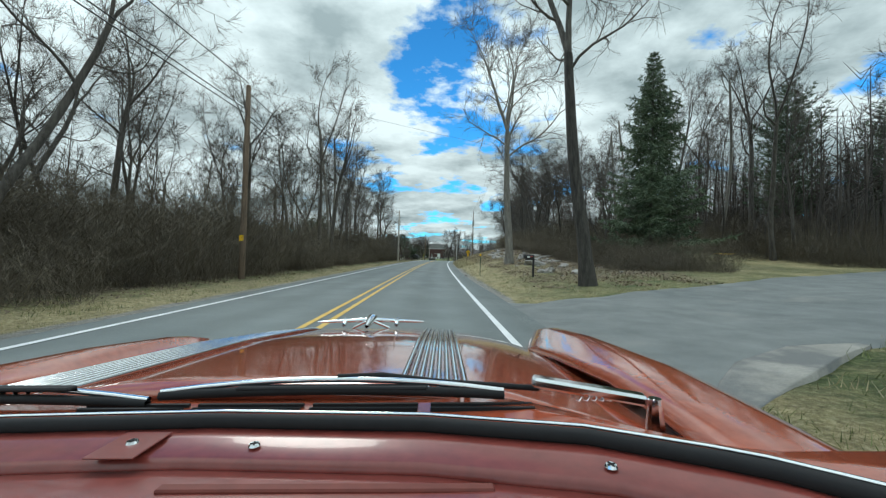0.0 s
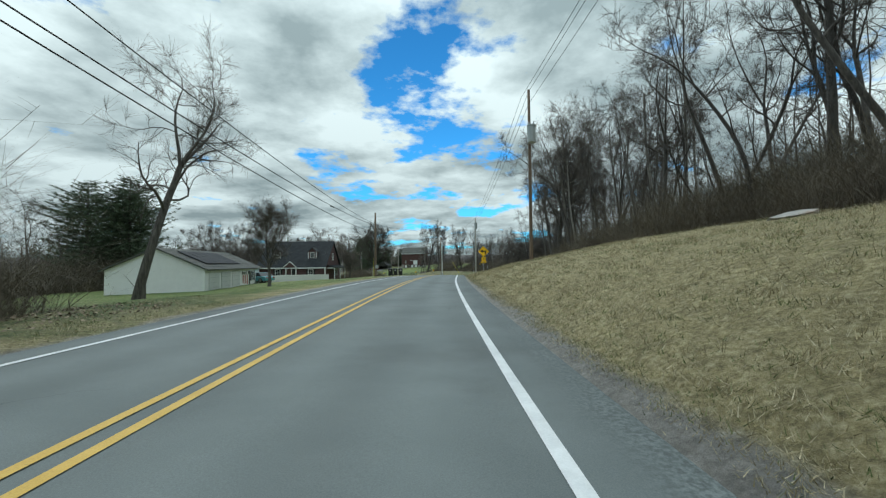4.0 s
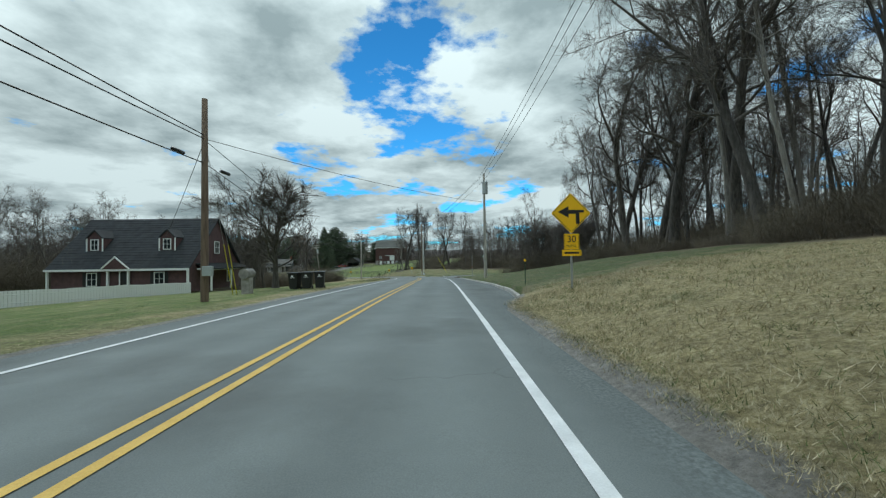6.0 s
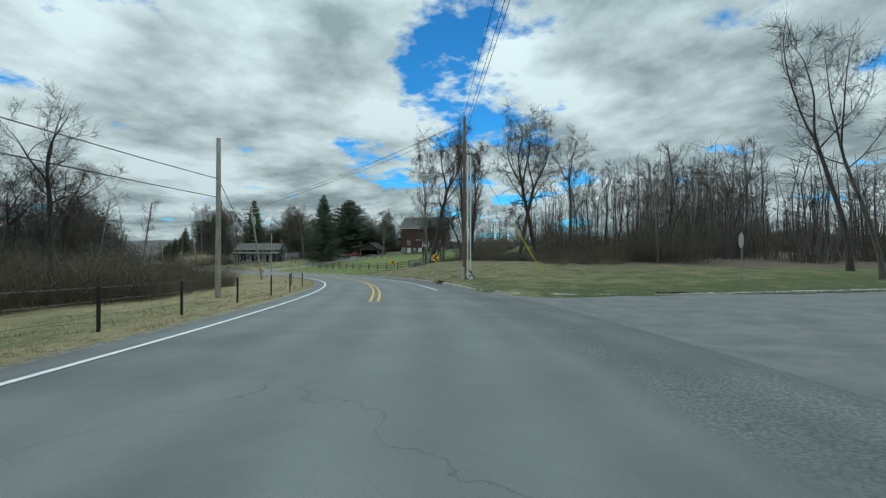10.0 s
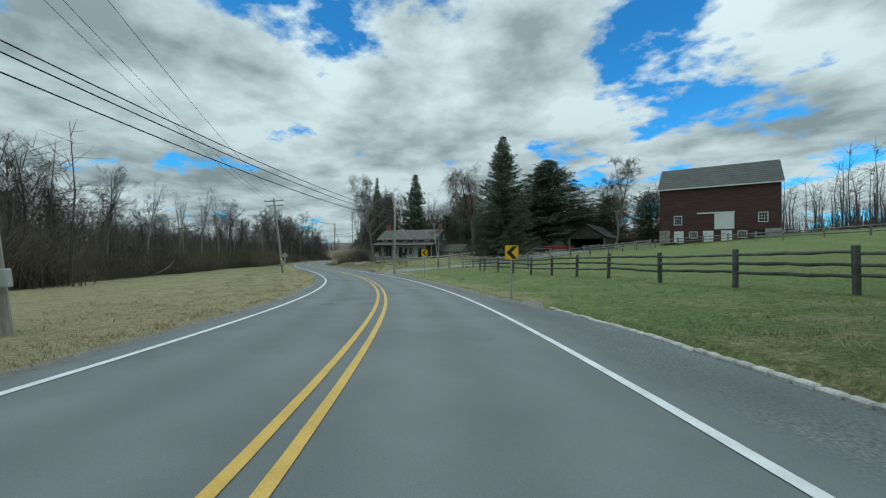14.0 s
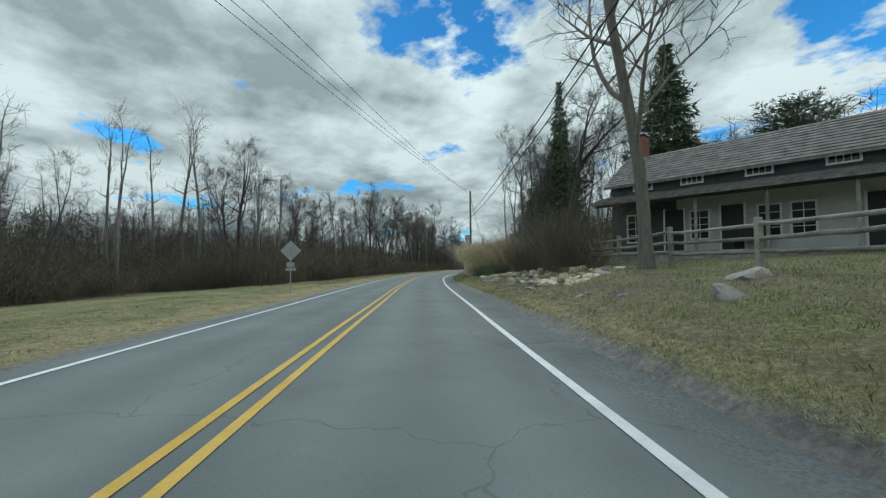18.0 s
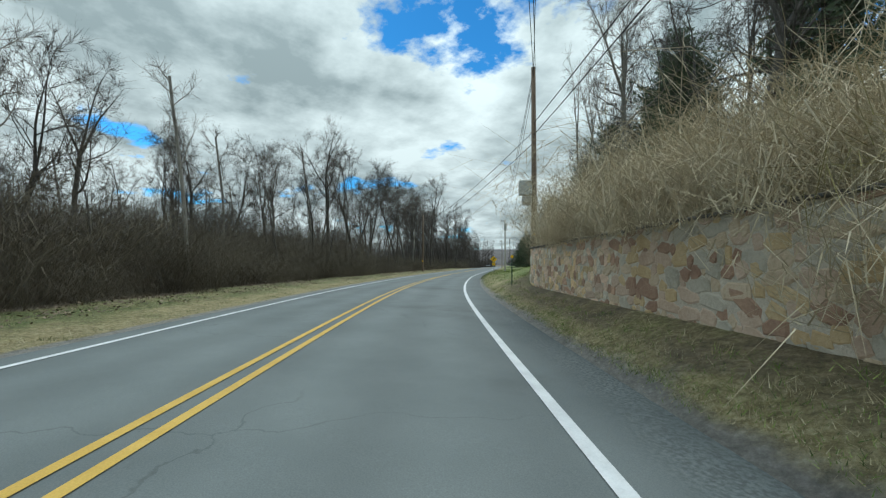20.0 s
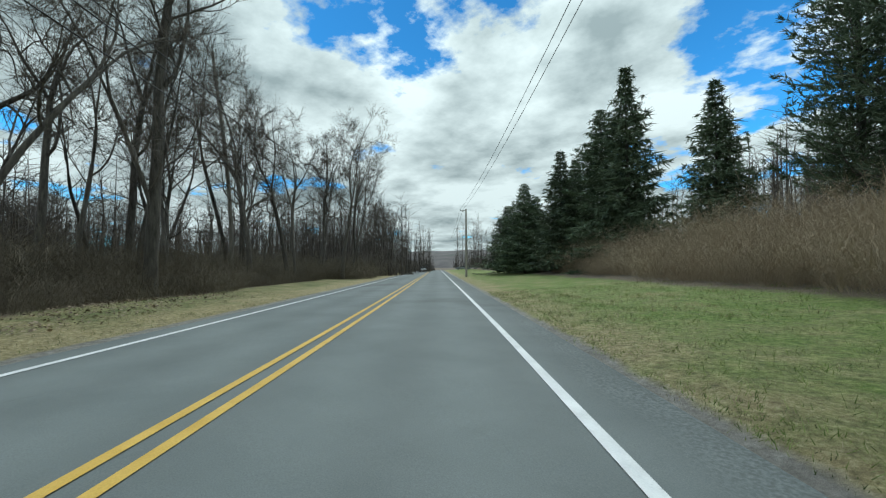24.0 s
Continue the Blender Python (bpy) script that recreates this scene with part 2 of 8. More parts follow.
def cover_ground():
    """Turf, straw, leaf litter and gravel, laid out by the ground's own land-cover layers."""
    m = bpy.data.materials.new("ground_cover")
    m.use_nodes = True
    n, l = m.node_tree.nodes, m.node_tree.links
    shader = n["Principled BSDF"]
    c = n.new("ShaderNodeTexCoord")

    def cloud(size, detail=6.0, rough=0.62):
        t = n.new("ShaderNodeTexNoise")
        t.inputs["Scale"].default_value, t.inputs["Detail"].default_value, t.inputs["Roughness"].default_value = size, detail, rough
        l.new(c.outputs["Object"], t.inputs["Vector"])
        return t.outputs["Fac"]

    def ramp(value, *stops):
        r = n.new("ShaderNodeValToRGB")
        while len(r.color_ramp.elements) < len(stops):
            r.color_ramp.elements.new(0.5)
        for e, (at, colour) in zip(r.color_ramp.elements, stops):
            e.position, e.color = at, (*colour, 1)
        l.new(value, r.inputs[0])
        return r.outputs[0]

    def layer(name):
        a = n.new("ShaderNodeAttribute")
        a.attribute_name = name
        return a.outputs["Fac"]

    def fuzzy(value, by):
        a = n.new("ShaderNodeMath")
        a.operation = "MULTIPLY_ADD"
        l.new(by, a.inputs[0])
        a.inputs[1].default_value = 0.9
        l.new(value, a.inputs[2])
        r = n.new("ShaderNodeMapRange")
        r.inputs["From Min"].default_value, r.inputs["From Max"].default_value = 0.58, 0.86
        l.new(a.outputs[0], r.inputs["Value"])
        return r.outputs[0]

    def blend(fac, a, b):
        x = n.new("ShaderNodeMix")
        x.data_type = "RGBA"
        l.new(fac, x.inputs["Factor"])
        l.new(a, x.inputs["A"])
        l.new(b, x.inputs["B"])
        return x.outputs["Result"]

    mid, tiny = cloud(0.55, 10.0, 0.75), cloud(11.0, 10.0, 0.8)
    turf = ramp(tiny, (0.35, (0.022, 0.036, 0.009)), (0.5, (0.064, 0.09, 0.022)), (0.66, (0.18, 0.20, 0.078)))
    straw = ramp(tiny, (0.33, (0.105, 0.088, 0.036)), (0.5, (0.305, 0.255, 0.125)), (0.68, (0.55, 0.48, 0.30)))
    litter = ramp(tiny, (0.25, (0.05, 0.039, 0.028)), (0.5, (0.145, 0.112, 0.076)), (0.8, (0.31, 0.25, 0.18)))
    gravel = ramp(tiny, (0.25, (0.11, 0.105, 0.095)), (0.55, (0.27, 0.255, 0.23)), (0.8, (0.45, 0.43, 0.40)))
    spring = ramp(tiny, (0.35, (0.05, 0.088, 0.013)), (0.5, (0.135, 0.20, 0.035)), (0.66, (0.30, 0.36, 0.11)))
    turf = blend(layer("lush"), turf, spring)
    colour = blend(fuzzy(layer("straw"), mid), turf, straw)
    colour = blend(fuzzy(layer("litter"), mid), colour, litter)
    colour = blend(fuzzy(layer("gravel"), mid), colour, gravel)
    tone_of = n.new("ShaderNodeMapRange")
    for key, v in zip(("From Min", "From Max", "To Min", "To Max"), (0.3, 0.7, 0.62, 1.36)):
        tone_of.inputs[key].default_value = v
    l.new(cloud(3.4, 9.0, 0.8), tone_of.inputs["Value"])
    shaded = n.new("ShaderNodeVectorMath")
    shaded.operation = "SCALE"
    l.new(colour, shaded.inputs[0])
    l.new(tone_of.outputs[0], shaded.inputs["Scale"])
    l.new(shaded.outputs[0], shader.inputs["Base Color"])
    shader.inputs["Roughness"].default_value = 0.95
    b = n.new("ShaderNodeBump")
    b.inputs["Strength"].default_value, b.inputs["Distance"].default_value = 0.9, 0.07
    l.new(tiny, b.inputs["Height"])
    l.new(b.outputs[0], shader.inputs["Normal"])
    return m


GROUND = cover_ground()


def road_surface():
    """Grey asphalt with worn wheel tracks, fine cracks and a coarser, dirtier shoulder."""
    m = surface("asphalt", (0.108, 0.124, 0.122), (0.146, 0.164, 0.16), 0.5, 0.86, 0.35, 90.0, third=(0.092, 0.1, 0.097), third_at=(0.56, 0.75), third_scale=0.22, distance=0.008)
    n, l = m.node_tree.nodes, m.node_tree.links
    shader = n["Principled BSDF"]
    colour = shader.inputs["Base Color"].links[0].from_socket
    place = n.new("ShaderNodeTexCoord").outputs["Object"]

    def math_node(op, *values):
        x = n.new("ShaderNodeMath")
        x.operation = op
        for i, v in enumerate(values):
            if isinstance(v, (int, float)):
                x.inputs[i].default_value = v
            else:
                l.new(v, x.inputs[i])
        return x.outputs[0]

    def ranged(v, a, b, c, d):
        x = n.new("ShaderNodeMapRange")
        for key, w in zip(("From Min", "From Max", "To Min", "To Max"), (a, b, c, d)):
            x.inputs[key].default_value = w
        l.new(v, x.inputs["Value"])
        return x.outputs[0]

    def clouds(scale, detail):
        x = n.new("ShaderNodeTexNoise")
        x.inputs["Scale"].default_value, x.inputs["Detail"].default_value = scale, detail
        l.new(place, x.inputs["Vector"])
        return x

    across = n.new("ShaderNodeAttribute")
    across.attribute_name = "across"
    off = math_node("ABSOLUTE", across.outputs["Fac"])
    off = math_node("ADD", off, ranged(clouds(0.3, 3.0).outputs["Fac"], 0.2, 0.8, -0.18, 0.18))
    track = math_node("COSINE", math_node("MULTIPLY", math_node("SUBTRACT", off, 0.95), 4.19))
    wear = ranged(track, -1.0, 1.0, 0.93, 1.09)
    shoulder = ranged(off, 3.55, 3.9, 1.0, 0.76)
    warp = n.new("ShaderNodeVectorMath")
    warp.operation = "MULTIPLY_ADD"
    l.new(clouds(1.1, 6.0).outputs["Color"], warp.inputs[0])
    warp.inputs[1].default_value = (1.3, 1.3, 0.2)
    l.new(place, warp.inputs[2])
    cells = n.new("ShaderNodeTexVoronoi")
    cells.feature = "DISTANCE_TO_EDGE"
    cells.inputs["Scale"].default_value = 0.23
    l.new(warp.outputs[0], cells.inputs["Vector"])
    crack = ranged(cells.outputs["Distance"], 0.001, 0.004, 0.74, 1.0)
    some = ranged(clouds(0.09, 2.0).outputs["Fac"], 0.56, 0.64, 1.0, 0.0)
    crack = math_node("MAXIMUM", crack, some)
    grit = ranged(clouds(28.0, 2.0).outputs["Fac"], 0.36, 0.66, -0.34, 0.42)
    loose = math_node("MULTIPLY", ranged(off, 3.75, 4.1, 0.0, 1.0), ranged(clouds(0.5, 3.0).outputs["Fac"], 0.3, 0.6, 0.35, 1.0))
    shoulder = math_node("MULTIPLY", shoulder, math_node("ADD", math_node("MULTIPLY", grit, loose), 1.0))
    total = math_node("MULTIPLY", math_node("MULTIPLY", wear, shoulder), crack)
    scaled = n.new("ShaderNodeVectorMath")
    scaled.operation = "SCALE"
    l.new(colour, scaled.inputs[0])
    l.new(total, scaled.inputs["Scale"])
    l.new(scaled.outputs[0], shader.inputs["Base Color"])
    return m


ASPHALT = road_surface()
WORN_ASPHALT = surface("worn_asphalt", (0.105, 0.114, 0.112), (0.165, 0.174, 0.168), 1.2, 0.92, 0.5, 70.0, third=(0.25, 0.24, 0.22), third_at=(0.6, 0.78), third_scale=0.5, distance=0.01)
WHITE_LINE = surface("white_line", (0.55, 0.56, 0.56), (0.75, 0.76, 0.76), 3.0, 0.7, 0.2, 60.0, third=(0.32, 0.33, 0.33), third_at=(0.66, 0.8), third_scale=9.0)
YELLOW_LINE = surface("yellow_line", (0.50, 0.30, 0.05), (0.62, 0.39, 0.08), 3.0, 0.7, 0.2, 60.0, third=(0.3, 0.2, 0.06), third_at=(0.66, 0.8), third_scale=9.0)
BARK = surface("bark", (0.038, 0.034, 0.030), (0.118, 0.107, 0.094), 2.5, 0.95, 0.9, 14.0, tint=0.4, stretch=(4, 4, 0.7), distance=0.05)
PALE_BARK = surface("pale_bark", (0.13, 0.12, 0.105), (0.26, 0.24, 0.21), 2.5, 0.95, 0.8, 14.0, tint=0.2, stretch=(4, 4, 0.7), distance=0.04)
TWIG = surface("twig", (0.052, 0.045, 0.04), (0.125, 0.107, 0.093), 0.6, 0.95, 0.0, tint=0.35)
WILLOW_TWIG = surface("willow_twig", (0.12, 0.095, 0.078), (0.24, 0.19, 0.155), 0.6, 0.95, 0.0)
BRUSH = surface("brush", (0.062, 0.052, 0.038), (0.165, 0.138, 0.098), 0.35, 0.95, 0.0, tint=0.2)
NEEDLE = surface("needle", (0.038, 0.062, 0.035), (0.105, 0.138, 0.078), 0.9, 0.75, 0.0, tint=0.25)
POLE_WOOD = surface("pole_wood", (0.20, 0.185, 0.16), (0.44, 0.41, 0.36), 3.0, 0.9, 0.7, 25.0, stretch=(6, 6, 0.4), tint=0.2)
WIRE = surface("wire", (0.02, 0.02, 0.022), (0.03, 0.03, 0.032), 3.0, 0.6, 0.0)


# ---- builders ----
def mesh_of(name, verts, faces, mats, smooth=False, index=None):
    me = bpy.data.meshes.new(name)
    me.from_pydata(np.asarray(verts, dtype=float).reshape(-1, 3).tolist() if not isinstance(verts, list) else verts, [], faces if isinstance(faces, list) else faces.tolist())
    for m in mats if isinstance(mats, (list, tuple)) else [mats]:
        me.materials.append(m)
    if index is not None:
        me.polygons.foreach_set("material_index", index)
    if smooth:
        me.polygons.foreach_set("use_smooth", [True] * len(me.polygons))
    me.update()
    return me


def part(name, bm, material, parent=None, label="", smooth=False):
    """Link a bmesh or a mesh as one object, under its thing."""
    if isinstance(bm, bpy.types.Mesh):
        me = bm
    else:
        me = bpy.data.meshes.new(name)
        bm.to_mesh(me)
        bm.free()
        for m in material if isinstance(material, (list, tuple)) else [material]:
            me.materials.append(m)
        if smooth:
            me.polygons.foreach_set("use_smooth", [True] * len(me.polygons))
    ob = new(name, me)
    ob.parent = parent
    if label:
        ob["label"] = label
    return ob


def thing(name, m, label, category, group="", kind=""):
    ob = new(name)
    ob.matrix_basis = m
    return tagged(ob, label, category, group, kind)


def box(bm, x0, x1, y0, y1, z0, z1, m=None, bevel=0.0):
    made = bmesh.ops.create_cube(bm, size=1.0)["verts"]
    for v in made:
        v.co = Vector((x0 + (v.co.x + 0.5) * (x1 - x0), y0 + (v.co.y + 0.5) * (y1 - y0), z0 + (v.co.z + 0.5) * (z1 - z0)))
    if bevel:
        edges = list({e for v in made for e in v.link_edges})
        made = list({v for f in bmesh.ops.bevel(bm, geom=edges, offset=bevel, segments=1, affect="EDGES", profile=0.5)["faces"] for v in f.verts} | {v for v in made if v.is_valid})
    if m is not None:
        bmesh.ops.transform(bm, matrix=m, verts=made)
    return bm


def boxed(*a, **k):
    return box(bmesh.new(), *a, **k)


def tubes(paths, sides):
    """Vertices and faces of tapered tubes; each path is a list of (x, y, z, radius)."""
    verts, faces = [], []
    ring = np.array([[math.cos(2 * math.pi * k / sides), math.sin(2 * math.pi * k / sides)] for k in range(sides)])
    at = 0
    for path in paths:
        p = np.asarray(path, dtype=float)
        d = np.gradient(p[:, :3], axis=0)
        d /= np.maximum(np.linalg.norm(d, axis=1), 1e-9)[:, None]
        ref = np.array([0.0, 0, 1]) if abs(d[0, 2]) < 0.9 else np.array([1.0, 0, 0])
        a = np.cross(d, ref)
        a /= np.maximum(np.linalg.norm(a, axis=1), 1e-9)[:, None]
        b = np.cross(d, a)
        v = p[:, None, :3] + p[:, None, 3:4] * (ring[None, :, 0:1] * a[:, None] + ring[None, :, 1:2] * b[:, None])
        verts.append(v.reshape(-1, 3))
        for i in range(len(p) - 1):
            q = at + i * sides
            for k in range(sides):
                k2 = (k + 1) % sides
                faces.append((q + k, q + k2, q + sides + k2, q + sides + k))
        at += len(p) * sides
    return np.concatenate(verts), faces


def strip(name, s0, s1, left, right, up, material, step=1.0, columns=2, kind="structure"):
    """A band of surface along the road between two offsets, which may be functions of s."""
    n = max(int((s1 - s0) / step), 1)
    verts, faces, away = [], [], []
    for i in range(n + 1):
        s = s0 + (s1 - s0) * i / n
        a = left(s) if callable(left) else left
        b = right(s) if callable(right) else right
        p, w = centre(s)
        for j in range(columns):
            d = a + (b - a) * j / (columns - 1)
            verts.append((p[0] + w[1] * d, p[1] - w[0] * d, p[2] + up - 0.012 * abs(d)))
            away.append(d)
    for i in range(n):
        for j in range(columns - 1):
            q = i * columns + j
            faces.append((q, q + 1, q + columns + 1, q + columns))
    me = mesh_of(name, verts, faces, material, True)
    me.attributes.new("across", "FLOAT", "POINT").data.foreach_set("value", [float(v) for v in away])
    return tagged(new(name, me), kind=kind)


# ---- ground ----


def smooth(a, b, x):
    k = min(max((x - a) / (b - a), 0.0), 1.0)
    return k * k * (3 - 2 * k)


def bump_between(a, b, x, soft=4.0):
    return smooth(a - soft, a + soft, x) * (1 - smooth(b - soft, b + soft, x))


def wooded(s, d):
    """How far the ground is forest floor."""
    if d < 0:
        edge = np.interp(s, (-80, 0, 60, 82, 90, 125, 150, 168, 190, 205, 225, 250, 290, 310, 330, 420, 540), (7, 7, 8, 9, 40, 60, 38, 32, 26, 16, 26, 30, 24, 18, 9, 9.5, 9))
    else:
        edge = np.interp(s, (-80, 14, 26, 36, 42, 60, 75, 100, 125, 146, 165, 190, 205, 222, 232, 262, 300, 326, 345, 356, 375, 395, 540), (60, 60, 42, 24, 12, 11, 13, 15, 18, 20, 60, 60, 17, 16, 60, 75, 45, 12, 14, 15, 15, 13, 14))
    return smooth(edge - 1.5, edge + 1.5, abs(d))


def straw_share(s, d):
    if d > 0:
        return np.interp(s, (-80, 10, 25, 45, 118, 126, 185, 200, 212, 228, 236, 278, 286, 310, 330, 345, 360, 395, 540), (.3, .3, .55, .7, .72, .15, .15, .4, .42, .42, .2, .25, .5, .5, .5, .36, .32, .3, .3))
    return np.interp(s, (-80, 60, 85, 110, 130, 170, 195, 215, 290, 320, 540), (.45, .45, .25, .2, .3, .3, .6, .75, .5, .4, .55))


def right_edge(s):
    return float(np.interp(s, (-80, 14, 20, 119, 123, 165, 170, 187, 192, 196, 239, 244, 540), (4.25, 4.35, 4.2, 4.3, 5.85, 5.8, 6.2, 6.2, 5.6, 5.55, 5.55, 4.5, 4.3)))


def left_edge(s):
    return float(np.interp(s, (-80, 60, 110, 170, 200, 240, 540), (-3.85, -3.9, -4.3, -4.1, -4.0, -3.9, -3.9))) + 0.06 * noise.noise((s * 0.4, 0, 0))


def mouth_of(offsets, near, far):
    return lambda d: (float(np.interp(d, offsets, near)), float(np.interp(d, offsets, far)))


SIDE_MOUTH = mouth_of((5.4, 6.2, 7.4, 9.4, 12), (167.0, 168.6, 170.8, 172.6, 173.4), (193.0, 190.4, 188.4, 187.1, 186.7))
DRIVE_MOUTH = mouth_of((3.9, 5.1, 7.2, 24, 46), (0.6, 3.3, 4.6, 12.6, 24), (12.4, 12.0, 12.6, 20.5, 30))
FARM_MOUTH = mouth_of((4.0, 5.5, 8, 12, 30, 44), (271.6, 273.0, 273.8, 274.2, 277.5, 279.5), (281.2, 280.2, 279.4, 278.8, 284.5, 288))


def paved(s, d):
    """How far a side road or drive lies over the ground here."""
    if d < 3.5:
        return 0.0
    k = 0.0
    for mouth, end in ((SIDE_MOUTH, 76), (DRIVE_MOUTH, 46), (FARM_MOUTH, 44)):
        if d < end:
            a, b = mouth(d)
            k = max(k, bump_between(a + 0.9, b - 0.9, s, 0.6))
    return k


def kerbed(s):
    return max(bump_between(121, 169, s, 1.0), bump_between(190, 241, s, 1.0))


def lush(s, d):
    """How far the turf has greened in spring: lawns and pasture more than verges."""
    return float(np.interp(s, (225, 240, 280, 290, 338, 350, 540), (0, .65, .65, .8, .6, .9, .9)) if d > 0 else np.interp(s, (85, 95, 150, 160, 300, 330), (0, .5, .5, .2, .2, .3)))


def build_ground():
    right = [0, 2.5, 4.0, 4.4, 4.8, 5.2, 5.5, 5.75, 5.9, 6.0, 6.5, 7, 7.6, 8.3, 9, 10, 11, 12, 13.5, 15, 17, 19, 22, 26, 30, 36, 43, 52, 62, 75, 95, 130]
    offsets = [-112] + [-x for x in right[:0:-1] if x < 100] + right + [165]
    verts, faces, layers = [], [], {"straw": [], "litter": [], "gravel": [], "lush": []}
    stations = np.arange(-80, 541, 1.5)
    for s in stations:
        p, w = centre(s)
        for d in offsets:
            x, y = p[0] + w[1] * d, p[1] - w[0] * d
            z = p[2] + bank(s, d) + rough_ground(x, y, d) - 0.2 * paved(s, d)
            if paved(s, d) > 0.3:
                k = smooth(4.5, 6.2, abs(d))
                z = k * z + (1 - k) * (p[2] - 0.012 * abs(d) - 0.2)
            brim = right_edge(s) if d > 0 else -left_edge(s)
            if abs(d) < brim + (0.12 if d > 0 and kerbed(s) > 0.5 else 0.03):
                z = p[2] - 0.16
            elif abs(d) < 5.2:
                z -= 0.05
            if d in (-112, 165):
                z = -19.0
            verts.append((x, y, z))
            layers["straw"].append(0.62 * straw_share(s, d) + 0.2 * (1 - smooth(brim + 0.4, brim + 2.6, abs(d))) * (1 - kerbed(s) if d > 0 else 1))
            layers["litter"].append(0.85 * wooded(s, d) + 0.36 * (bump_between(18, 62, s) * smooth(6.0, 10.5, d) * (1 - smooth(14, 17, d)) if d > 5 else 0) + (0.3 * bump_between(290, 342, s) + 0.17 * bump_between(118, 172, s) + 0.16 * bump_between(196, 232, s) if d > 5 else 0))
            layers["lush"].append(lush(s, d))
            layers["gravel"].append(0.0 if d > 0 and kerbed(s) > 0.5 else 0.8 * (1 - smooth(brim, brim + 0.5, abs(d))))
    k = len(offsets)
    for i in range(len(stations) - 1):
        for j in range(k - 1):
            q = i * k + j
            faces.append((q, q + 1, q + k + 1, q + k))
    base = len(verts)
    # the far country, sunk below the strip, out to the horizon
    far = [-2600, -1400, -800, -500, -330, -220, -140, -80, -20, 40, 100, 170, 260, 380, 560, 900, 1500, 2600]
    for fy in far:
        for fx in far:
            x, y = fx - 60, fy + 230
            r = math.hypot(x + 60, y - 230)
            verts.append((x, y, -13.0 - 4 * noise.noise((x * 0.004, y * 0.004, 0.5)) - min(r, 400) * 0.004))
            layers["straw"].append(0.5), layers["litter"].append(0.9), layers["gravel"].append(0), layers["lush"].append(0)
    m = len(far)
    for i in range(m - 1):
        for j in range(m - 1):
            q = base + i * m + j
            faces.append((q, q + 1, q + m + 1, q + m))
    me = mesh_of("ground", verts, faces, GROUND, True)
    for name, values in layers.items():
        me.attributes.new(name, "FLOAT", "POINT").data.foreach_set("value", [float(v) for v in values])
    return tagged(new("ground", me), "rolling roadside ground of grass, straw and leaf litter", "ground", kind="structure")


build_ground()


road = strip("road", -80, 540, left_edge, right_edge, 0.0, ASPHALT, 1.5, 21)
tagged(road, "grey asphalt two-lane country road", "road")


def painted(name, d, width, s0, s1, material):
    ob = strip(name, s0, s1, d - width / 2, d + width / 2, 0.009, material, 1.5, 2)
    return tagged(ob, "painted road line", "road marking")


painted("edge_line", 3.40, 0.13, -80, 169, WHITE_LINE)
painted("edge_line", 3.40, 0.13, 193, 540, WHITE_LINE)
painted("edge_line", -3.30, 0.13, -80, 540, WHITE_LINE)
for shift_by in (-0.15, 0.15):
    painted("centre_line", shift_by, 0.11, -80, 171, YELLOW_LINE)
    painted("centre_line", shift_by, 0.11, 186, 540, YELLOW_LINE)


def patch(name, material, label, mouth, d0, d1, rise=(4.5, 6.2), lift=0.0):
    """A paved or gravelled way that leaves the road: mouth(d) gives its two edges as stations."""
    verts, faces, cols = [], [], 17
    n = int((d1 - d0) / 0.6)
    for i in range(n + 1):
        d = d0 + (d1 - d0) * i / n
        a, b = mouth(d)
        for j in range(cols):
            s = a + (b - a) * j / (cols - 1)
            q = spot(s, d, 0.035 if 0 < j < cols - 1 else -0.2)
            k = smooth(rise[0], rise[1], abs(d))
            q.z = k * q.z + (1 - k) * (centre(s)[0][2] - 0.012 * abs(d) - (0.006 if 0 < j < cols - 1 else 0.06))
            q.z += lift
            verts.append(tuple(q))
    for i in range(n):
        for j in range(cols - 1):
            q = i * cols + j
            faces.append((q, q + 1, q + cols + 1, q + cols))
    return tagged(new(name, mesh_of(name, verts, faces, material, True)), label, "road", kind="structure")


patch("side_road", WORN_ASPHALT, "worn asphalt side road joining at the bend", SIDE_MOUTH, 5.4, 76, (6.3, 11.0))
patch("driveway", WORN_ASPHALT, "wide worn asphalt driveway mouth", DRIVE_MOUTH, 3.9, 46)


# ---- trees ----
def grown(rng, origin, direction, length, radius, steps, wander, lift, end=0.3):
    """One curving, tapering stem as rows of (x, y, z, radius)."""
    d = np.array(direction, dtype=float)
    d /= np.linalg.norm(d)
    p = np.array(origin[:3], dtype=float)
    swing = rng.normal(0, wander, 3)
    out = [(*p, radius)]
    for i in range(steps):
        swing = 0.55 * swing + rng.normal(0, wander, 3)
        d = d + swing + np.array([0, 0, lift])
        d /= np.linalg.norm(d)
        p = p + d * length / steps
        out.append((*p, max(radius * (1 - (1 - end) * (i + 1) / steps), 0.005)))
    return np.array(out)


def along(path, f):
    """The point, radius and direction at a share f of a stem."""
    k = f * (len(path) - 1)
    i = min(int(k), len(path) - 2)
    d = path[i + 1, :3] - path[i, :3]
    return path[i] + (path[i + 1] - path[i]) * (k - i), d / max(np.linalg.norm(d), 1e-6)


def aside(rng, axis, angle, turn):
    """A direction that leaves an axis by an angle, at a turn round it."""
    ref = np.array([0.0, 0, 1]) if abs(axis[2]) < 0.95 else np.array([1.0, 0, 0])
    u = np.cross(axis, ref)
    u /= np.linalg.norm(u)
    v = np.cross(axis, u)
    return axis * math.cos(angle) + (u * math.cos(turn) + v * math.sin(turn)) * math.sin(angle)


